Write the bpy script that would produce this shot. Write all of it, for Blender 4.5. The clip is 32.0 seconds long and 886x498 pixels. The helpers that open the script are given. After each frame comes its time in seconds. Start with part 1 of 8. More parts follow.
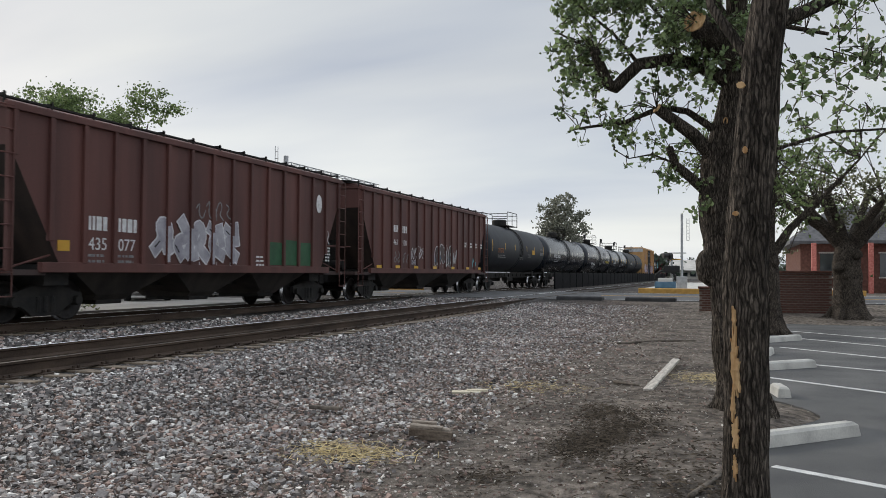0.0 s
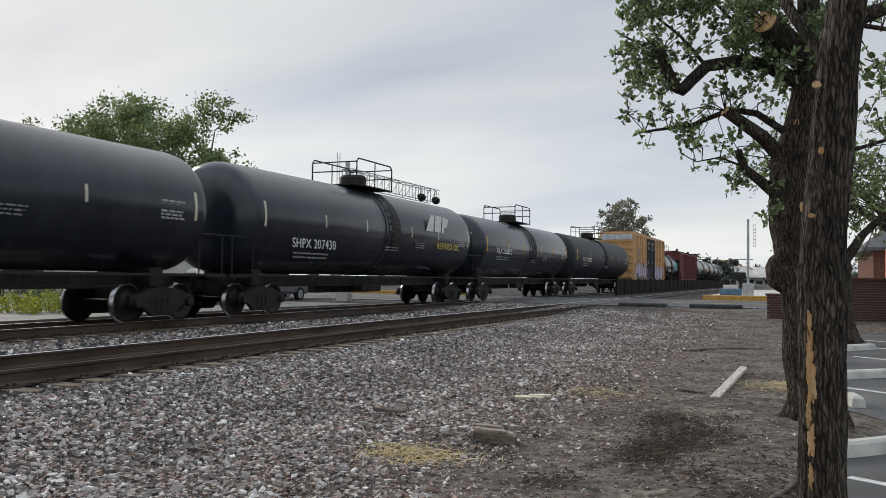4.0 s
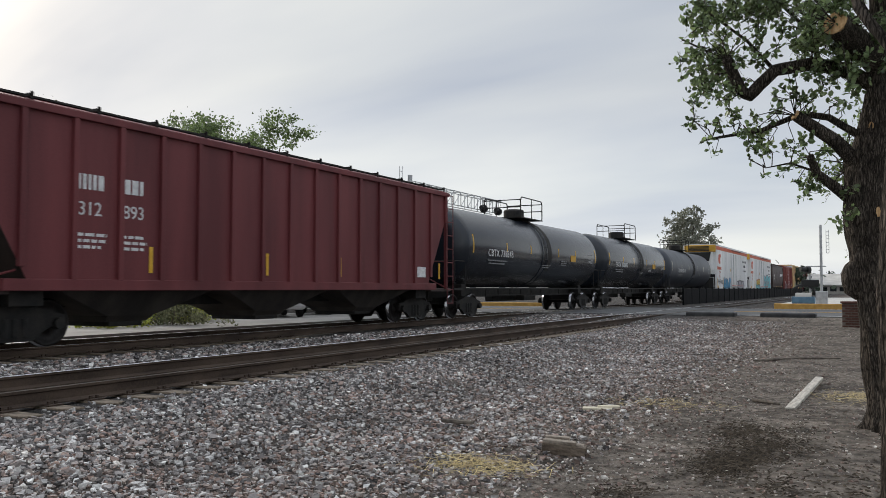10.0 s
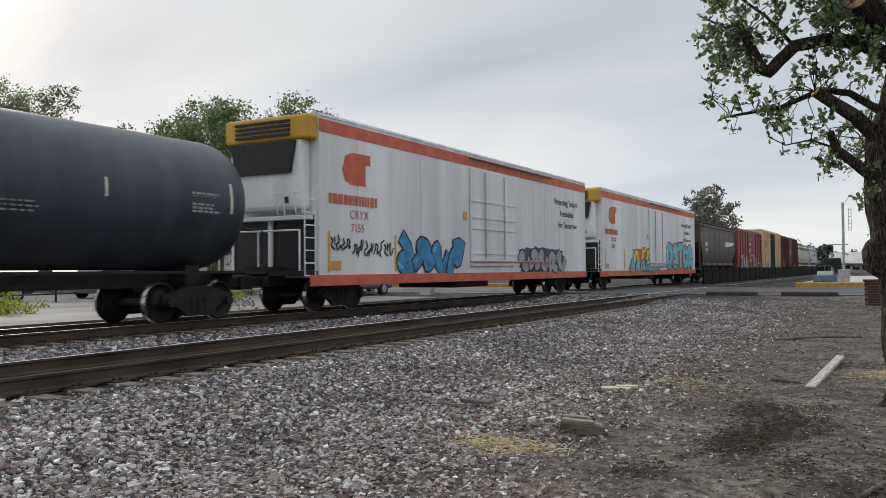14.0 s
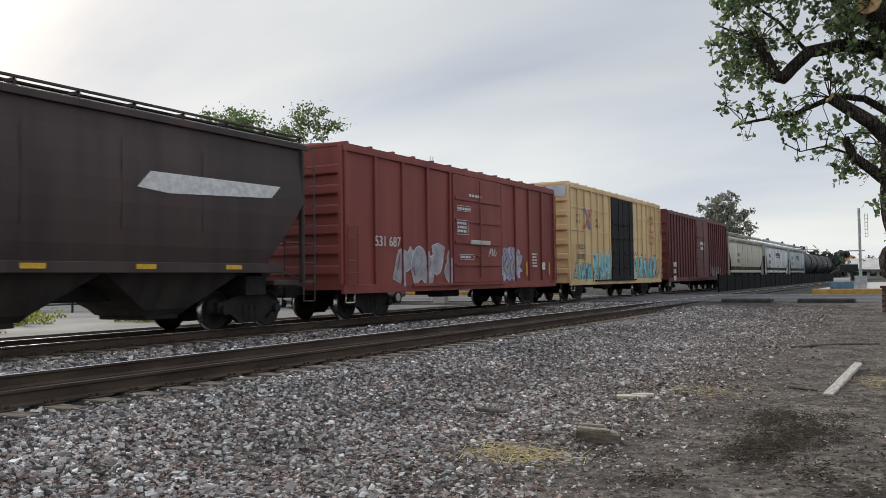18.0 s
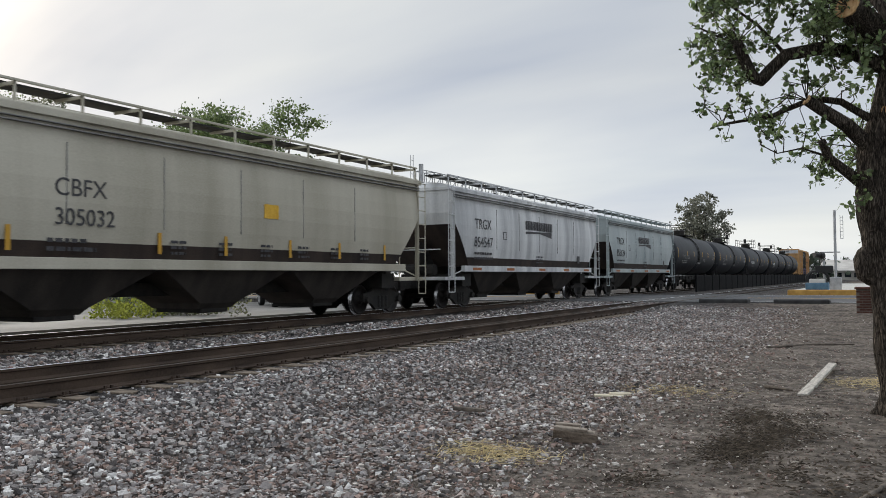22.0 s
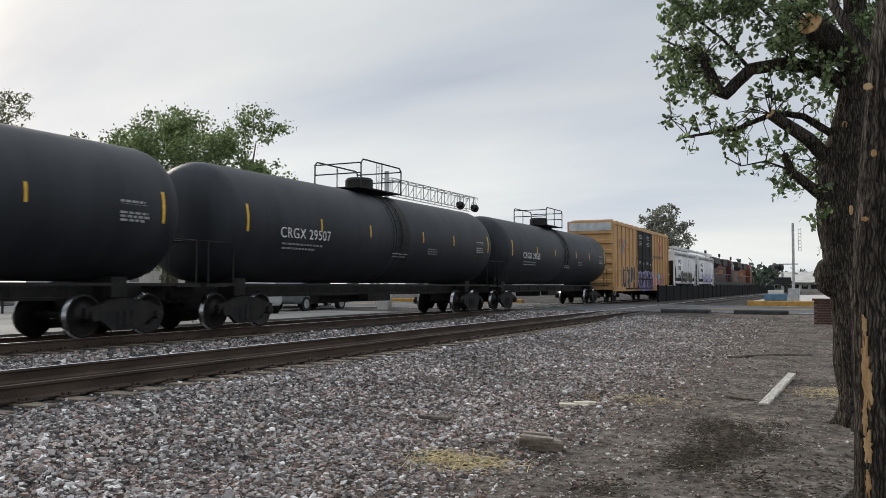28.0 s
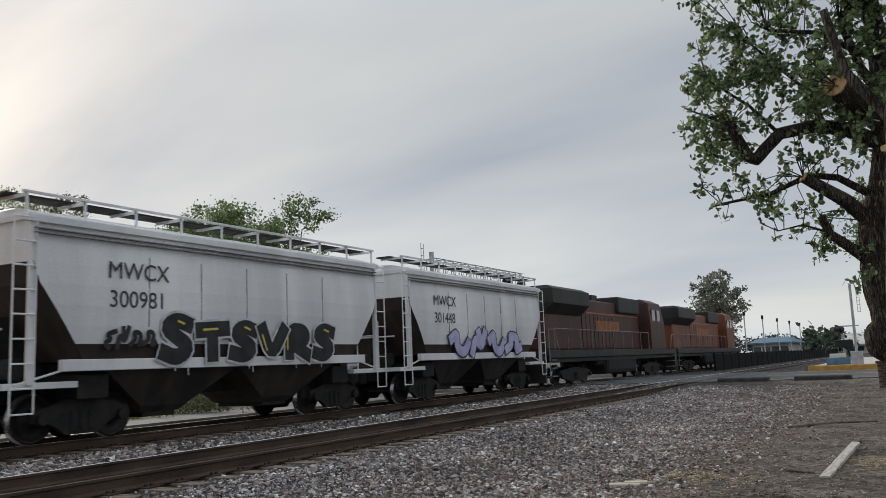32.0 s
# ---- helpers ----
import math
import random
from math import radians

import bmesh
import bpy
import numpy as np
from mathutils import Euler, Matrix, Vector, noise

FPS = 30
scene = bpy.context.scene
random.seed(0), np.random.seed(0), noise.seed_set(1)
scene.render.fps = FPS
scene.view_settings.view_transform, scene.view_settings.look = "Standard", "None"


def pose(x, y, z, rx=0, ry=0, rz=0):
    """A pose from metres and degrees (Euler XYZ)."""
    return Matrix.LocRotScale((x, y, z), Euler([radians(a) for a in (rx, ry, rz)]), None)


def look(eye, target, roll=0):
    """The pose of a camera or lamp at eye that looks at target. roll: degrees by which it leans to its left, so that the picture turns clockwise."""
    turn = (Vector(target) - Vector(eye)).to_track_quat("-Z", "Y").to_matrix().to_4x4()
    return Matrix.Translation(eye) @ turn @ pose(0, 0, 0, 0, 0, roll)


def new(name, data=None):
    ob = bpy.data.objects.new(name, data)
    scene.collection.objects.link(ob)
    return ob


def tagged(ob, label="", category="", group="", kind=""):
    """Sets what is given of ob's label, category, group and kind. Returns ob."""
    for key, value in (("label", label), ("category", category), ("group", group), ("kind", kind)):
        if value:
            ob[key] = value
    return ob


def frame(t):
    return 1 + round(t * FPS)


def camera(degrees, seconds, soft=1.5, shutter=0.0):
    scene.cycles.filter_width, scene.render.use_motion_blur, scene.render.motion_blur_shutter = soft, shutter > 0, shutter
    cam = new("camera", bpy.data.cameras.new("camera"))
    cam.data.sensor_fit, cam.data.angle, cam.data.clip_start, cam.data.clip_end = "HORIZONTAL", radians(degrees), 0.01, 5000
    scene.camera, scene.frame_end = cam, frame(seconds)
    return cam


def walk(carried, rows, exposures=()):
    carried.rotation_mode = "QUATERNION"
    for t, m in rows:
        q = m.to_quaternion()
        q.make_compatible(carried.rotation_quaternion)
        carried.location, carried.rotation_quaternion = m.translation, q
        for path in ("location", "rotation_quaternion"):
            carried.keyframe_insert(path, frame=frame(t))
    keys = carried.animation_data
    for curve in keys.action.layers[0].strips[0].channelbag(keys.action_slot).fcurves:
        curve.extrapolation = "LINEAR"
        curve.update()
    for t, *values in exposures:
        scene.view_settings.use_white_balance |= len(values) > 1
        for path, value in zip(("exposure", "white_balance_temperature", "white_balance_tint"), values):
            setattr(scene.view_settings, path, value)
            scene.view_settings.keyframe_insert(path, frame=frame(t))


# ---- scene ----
cam = camera(56.0, 32.0, soft=0.8, shutter=0.10)
PATH = [
    (0, (0.030, 0.108, 1.616), (-1.605, 4.831, 1.755), 0.37),
    (0.5, (0.021, 0.082, 1.606), (-1.762, 4.752, 1.726), 0.71),
    (1, (0.013, 0.083, 1.606), (-1.861, 4.717, 1.740), 0.44),
    (1.5, (0.006, 0.082, 1.603), (-1.884, 4.708, 1.764), 0.28),
    (2, (-0.008, 0.074, 1.599), (-1.875, 4.710, 1.766), 0.47),
    (2.5, (-0.018, 0.077, 1.596), (-1.858, 4.723, 1.761), 0.73),
    (4.5, (0.004, 0.056, 1.594), (-2.060, 4.607, 1.781), 0.43),
    (5, (0.016, 0.041, 1.594), (-2.163, 4.536, 1.803), 0.22),
    (5.5, (0.019, 0.023, 1.596), (-2.253, 4.472, 1.809), 0.49),
    (6, (0.017, 0.014, 1.596), (-2.292, 4.444, 1.806), 0.64),
    (6.5, (0.013, 0.009, 1.593), (-2.295, 4.440, 1.797), 0.57),
    (7, (0.002, 0.005, 1.596), (-2.278, 4.449, 1.834), 0.94),
    (7.5, (-0.007, 0.005, 1.591), (-2.220, 4.481, 1.851), 1.62),
    (8, (-0.016, 0.015, 1.596), (-2.177, 4.518, 1.841), 1.49),
    (8.5, (-0.021, 0.012, 1.595), (-2.170, 4.520, 1.845), 1.11),
    (9, (-0.021, 0.015, 1.594), (-2.197, 4.510, 1.833), 0.65),
    (9.5, (-0.017, 0.013, 1.595), (-2.251, 4.480, 1.830), 0.31),
    (10, (-0.019, -0.002, 1.597), (-2.321, 4.430, 1.834), 0.00),
    (10.5, (-0.010, -0.014, 1.595), (-2.363, 4.393, 1.812), -0.34),
    (11, (-0.007, -0.011, 1.595), (-2.367, 4.392, 1.808), -0.42),
    (11.5, (-0.003, -0.008, 1.596), (-2.355, 4.400, 1.786), -0.36),
    (12, (0.003, -0.014, 1.594), (-2.380, 4.379, 1.760), -0.27),
    (12.5, (0.012, -0.021, 1.594), (-2.400, 4.356, 1.745), -0.38),
    (13, (0.007, -0.016, 1.595), (-2.400, 4.364, 1.725), -0.45),
    (13.5, (0.006, -0.016, 1.591), (-2.394, 4.369, 1.706), -0.33),
    (14, (0.004, -0.012, 1.590), (-2.399, 4.371, 1.718), -0.48),
    (14.5, (-0.000, -0.018, 1.593), (-2.410, 4.361, 1.741), -0.52),
    (16.5, (-0.002, -0.020, 1.593), (-2.456, 4.335, 1.721), -0.93),
    (17, (0.006, -0.023, 1.593), (-2.456, 4.328, 1.725), -1.03),
    (17.5, (0.005, -0.023, 1.597), (-2.470, 4.319, 1.750), -0.86),
    (18, (0.004, -0.029, 1.594), (-2.468, 4.314, 1.773), -0.78),
    (18.5, (0.003, -0.037, 1.594), (-2.471, 4.304, 1.781), -0.68),
    (19, (0.004, -0.042, 1.596), (-2.474, 4.296, 1.804), -0.63),
    (19.5, (-0.002, -0.032, 1.597), (-2.464, 4.314, 1.817), -0.77),
    (20, (0.001, -0.029, 1.596), (-2.454, 4.322, 1.798), -0.79),
    (20.5, (0.001, -0.015, 1.596), (-2.438, 4.346, 1.778), -0.69),
    (21, (0.006, -0.007, 1.594), (-2.410, 4.367, 1.771), -0.72),
    (21.5, (0.003, -0.005, 1.598), (-2.383, 4.386, 1.776), -0.57),
    (22, (0.004, -0.004, 1.594), (-2.363, 4.397, 1.764), -0.42),
    (22.5, (0.001, -0.008, 1.597), (-2.358, 4.397, 1.769), -0.30),
    (23, (-0.003, -0.005, 1.590), (-2.331, 4.415, 1.788), -0.33),
    (23.5, (-0.004, 0.009, 1.597), (-2.304, 4.443, 1.804), -0.32),
    (24, (-0.011, -0.002, 1.598), (-2.260, 4.459, 1.813), -0.25),
    (24.5, (-0.021, 0.013, 1.594), (-2.211, 4.503, 1.801), -0.15),
    (25, (-0.034, 0.016, 1.593), (-2.169, 4.534, 1.776), 0.29),
    (25.5, (-0.044, 0.028, 1.589), (-2.158, 4.557, 1.760), 0.40),
    (27.5, (-0.042, 0.013, 1.591), (-2.205, 4.515, 1.806), 0.34),
    (28, (-0.040, 0.002, 1.592), (-2.216, 4.499, 1.809), 0.14),
    (28.5, (-0.035, 0.007, 1.592), (-2.213, 4.502, 1.819), 0.08),
    (29, (-0.035, 0.015, 1.593), (-2.236, 4.498, 1.836), -0.22),
    (29.5, (-0.028, 0.008, 1.598), (-2.226, 4.490, 1.881), -0.63),
    (30, (-0.032, 0.021, 1.607), (-2.238, 4.492, 1.987), -0.91),
    (30.5, (-0.019, 0.046, 1.618), (-2.268, 4.480, 2.155), -1.01),
    (31, (0.029, 0.061, 1.626), (-2.269, 4.456, 2.266), -1.54),
    (31.5, (0.086, 0.101, 1.629), (-2.217, 4.485, 2.325), -2.21),
    (32, (0.113, 0.087, 1.627), (-2.295, 4.414, 2.316), -2.39),
]
walk(cam, [(t, look(eye, target, roll)) for t, eye, target, roll in PATH], [(0.0, 0.0), (30.0, 0.0), (31.0, -0.28), (32.0, -0.28)])
# ---------------------------------------------------------------- world and light
world = bpy.data.worlds.new("sky")
scene.world = world
world.use_nodes = True
wn, wl = world.node_tree.nodes, world.node_tree.links
wn.clear()
w_out = wn.new("ShaderNodeOutputWorld")
w_bg = wn.new("ShaderNodeBackground")
w_sky = wn.new("ShaderNodeTexSky")
w_sky.sky_type = "NISHITA"
w_sky.sun_disc = False
SUN_EL, SUN_AZ = radians(24), radians(-62)
w_sky.sun_elevation, w_sky.sun_rotation = SUN_EL, SUN_AZ
w_sky.dust_density = 2.0
w_co = wn.new("ShaderNodeTexCoord")
# clouds lie on a level sheet overhead, drawn out into long streaks
w_sp = wn.new("ShaderNodeSeparateXYZ")
wl.new(w_co.outputs["Generated"], w_sp.inputs[0])
w_lift = wn.new("ShaderNodeMath")
w_lift.operation = "MAXIMUM"
w_lift.inputs[1].default_value = 0.0
w_lift2 = wn.new("ShaderNodeMath")
w_lift2.inputs[1].default_value = 0.34
wl.new(w_sp.outputs["Z"], w_lift.inputs[0])
wl.new(w_lift.outputs[0], w_lift2.inputs[0])
w_flat = wn.new("ShaderNodeCombineXYZ")
for axis in ("X", "Y"):
    w_div = wn.new("ShaderNodeMath")
    w_div.operation = "DIVIDE"
    wl.new(w_sp.outputs[axis], w_div.inputs[0])
    wl.new(w_lift2.outputs[0], w_div.inputs[1])
    wl.new(w_div.outputs[0], w_flat.inputs[axis])
w_map = wn.new("ShaderNodeMapping")
w_map.inputs["Rotation"].default_value = (0, 0, radians(16))
w_map.inputs["Scale"].default_value = (0.30, 1.0, 1.0)
w_map.inputs["Location"].default_value = (0.35, 0.2, 0.0)
w_no = wn.new("ShaderNodeTexNoise")
w_no.inputs["Scale"].default_value = 1.1
w_no.inputs["Detail"].default_value = 6
w_no.inputs["Roughness"].default_value = 0.5
w_no.inputs["Distortion"].default_value = 0.4
w_rp = wn.new("ShaderNodeValToRGB")
w_rp.color_ramp.elements[0].position, w_rp.color_ramp.elements[1].position = 0.30, 0.62
w_rp.color_ramp.elements[0].color, w_rp.color_ramp.elements[1].color = (0.72, 0.72, 0.72, 1), (1, 1, 1, 1)
w_mul = wn.new("ShaderNodeVectorMath")
w_mul.operation = "SCALE"
w_mul.inputs["Scale"].default_value = 0.10
w_cl = wn.new("ShaderNodeTexNoise")
w_cl.inputs["Scale"].default_value = 1.5
w_cl.inputs["Detail"].default_value = 5
w_cl.inputs["Roughness"].default_value = 0.45
w_cl.inputs["Distortion"].default_value = 0.3
w_cr = wn.new("ShaderNodeValToRGB")
w_cr.color_ramp.elements[0].position, w_cr.color_ramp.elements[1].position = 0.36, 0.66
w_cr.color_ramp.elements[0].color, w_cr.color_ramp.elements[1].color = (0.455, 0.505, 0.60, 1), (0.79, 0.805, 0.78, 1)
w_mix = wn.new("ShaderNodeMixRGB")
wl.new(w_flat.outputs["Vector"], w_map.inputs["Vector"])
wl.new(w_map.outputs["Vector"], w_no.inputs["Vector"])
wl.new(w_map.outputs["Vector"], w_cl.inputs["Vector"])
wl.new(w_no.outputs["Fac"], w_rp.inputs["Fac"])
wl.new(w_cl.outputs["Fac"], w_cr.inputs["Fac"])
wl.new(w_sky.outputs["Color"], w_mul.inputs[0])
wl.new(w_rp.outputs["Color"], w_mix.inputs["Fac"])
wl.new(w_mul.outputs["Vector"], w_mix.inputs["Color1"])
wl.new(w_cr.outputs["Color"], w_mix.inputs["Color2"])
w_hz = wn.new("ShaderNodeMapRange")
w_hz.inputs["From Min"].default_value, w_hz.inputs["From Max"].default_value = 0.02, 0.24
w_hz.inputs["To Min"].default_value, w_hz.inputs["To Max"].default_value = 1.20, 0.94
w_dot = wn.new("ShaderNodeVectorMath")
w_dot.operation = "DOT_PRODUCT"
w_dot.inputs[1].default_value = (math.sin(SUN_AZ), math.cos(SUN_AZ), 0.25)
w_glow = wn.new("ShaderNodeMapRange")
w_glow.inputs["From Min"].default_value, w_glow.inputs["From Max"].default_value = 0.55, 1.0
w_glow.inputs["To Min"].default_value, w_glow.inputs["To Max"].default_value = 0.99, 1.04
w_zen = wn.new("ShaderNodeMapRange")
w_zen.inputs["From Min"].default_value, w_zen.inputs["From Max"].default_value = 0.38, 0.95
w_zen.inputs["To Min"].default_value, w_zen.inputs["To Max"].default_value = 1.0, 2.1
w_top = wn.new("ShaderNodeMath")
w_top.operation = "MULTIPLY"
wl.new(w_sp.outputs["Z"], w_zen.inputs["Value"])
wl.new(w_hz.outputs["Result"], w_top.inputs[0])
wl.new(w_zen.outputs["Result"], w_top.inputs[1])
w_both = wn.new("ShaderNodeMath")
w_both.operation = "MULTIPLY"
wl.new(w_co.outputs["Generated"], w_dot.inputs[0])
wl.new(w_dot.outputs["Value"], w_glow.inputs["Value"])
wl.new(w_top.outputs[0], w_both.inputs[0])
wl.new(w_glow.outputs["Result"], w_both.inputs[1])
w_br = wn.new("ShaderNodeVectorMath")
w_br.operation = "SCALE"
wl.new(w_sp.outputs["Z"], w_hz.inputs["Value"])
wl.new(w_mix.outputs["Color"], w_br.inputs[0])
wl.new(w_both.outputs[0], w_br.inputs["Scale"])
wl.new(w_br.outputs["Vector"], w_bg.inputs["Color"])
w_bg.inputs["Strength"].default_value = 1.05
wl.new(w_bg.outputs["Background"], w_out.inputs["Surface"])
sun = new("sun", bpy.data.lights.new("sun", "SUN"))
sun.data.energy, sun.data.angle, sun.data.color = 1.8, radians(12), (1.0, 0.93, 0.82)
sun_dir = Vector((math.sin(SUN_AZ) * math.cos(SUN_EL), math.cos(SUN_AZ) * math.cos(SUN_EL), math.sin(SUN_EL)))
sun.matrix_world = look(sun_dir * 50, (0, 0, 0))

# ---------------------------------------------------------------- materials
def mat(name, c1, c2, scale=4.0, rough=0.7, metal=0.0, bump=0.15, fine=40.0, streak=None, spec=0.4, per=0.0, trans=0.0):
    """Two-scale noise over two colours, with fine relief. streak: stretches the large noise along z, as rain does."""
    m = bpy.data.materials.new(name)
    m.use_nodes = True
    n, l = m.node_tree.nodes, m.node_tree.links
    b = n["Principled BSDF"]
    co = n.new("ShaderNodeTexCoord")
    mp = n.new("ShaderNodeMapping")
    mp.inputs["Scale"].default_value = streak or (1, 1, 1)
    n1, n2 = n.new("ShaderNodeTexNoise"), n.new("ShaderNodeTexNoise")
    n1.inputs["Scale"].default_value, n1.inputs["Detail"].default_value = scale, 5
    n2.inputs["Scale"].default_value, n2.inputs["Detail"].default_value = fine, 3
    add = n.new("ShaderNodeMath")
    add.operation = "MULTIPLY_ADD"
    add.inputs[1].default_value, add.inputs[2].default_value = 0.35, -0.17
    add2 = n.new("ShaderNodeMath")
    add2.operation = "ADD"
    rp = n.new("ShaderNodeValToRGB")
    rp.color_ramp.elements[0].position, rp.color_ramp.elements[1].position = 0.33, 0.68
    rp.color_ramp.elements[0].color, rp.color_ramp.elements[1].color = (*c1, 1), (*c2, 1)
    l.new(co.outputs["Object"], mp.inputs["Vector"])
    l.new(mp.outputs["Vector"], n1.inputs["Vector"])
    l.new(co.outputs["Object"], n2.inputs["Vector"])
    l.new(n2.outputs["Fac"], add.inputs[0])
    l.new(n1.outputs["Fac"], add2.inputs[0])
    l.new(add.outputs[0], add2.inputs[1])
    l.new(add2.outputs[0], rp.inputs["Fac"])
    col = rp.outputs["Color"]
    if per:
        geo = n.new("ShaderNodeNewGeometry")
        mr = n.new("ShaderNodeMapRange")
        mr.inputs["To Min"].default_value, mr.inputs["To Max"].default_value = 1 - per, 1 + per
        hs = n.new("ShaderNodeHueSaturation")
        l.new(geo.outputs["Random Per Island"], mr.inputs["Value"])
        l.new(mr.outputs["Result"], hs.inputs["Value"])
        l.new(col, hs.inputs["Color"])
        col = hs.outputs["Color"]
    l.new(col, b.inputs["Base Color"])
    if trans:
        tr, mx = n.new("ShaderNodeBsdfTranslucent"), n.new("ShaderNodeMixShader")
        mx.inputs[0].default_value = trans
        l.new(col, tr.inputs["Color"])
        l.new(b.outputs[0], mx.inputs[1])
        l.new(tr.outputs[0], mx.inputs[2])
        l.new(mx.outputs[0], n["Material Output"].inputs["Surface"])
    b.inputs["Roughness"].default_value, b.inputs["Metallic"].default_value = rough, metal
    b.inputs["Specular IOR Level"].default_value = spec
    bp = n.new("ShaderNodeBump")
    bp.inputs["Strength"].default_value, bp.inputs["Distance"].default_value = bump, 0.02
    l.new(n2.outputs["Fac"], bp.inputs["Height"])
    l.new(bp.outputs["Normal"], b.inputs["Normal"])
    return m


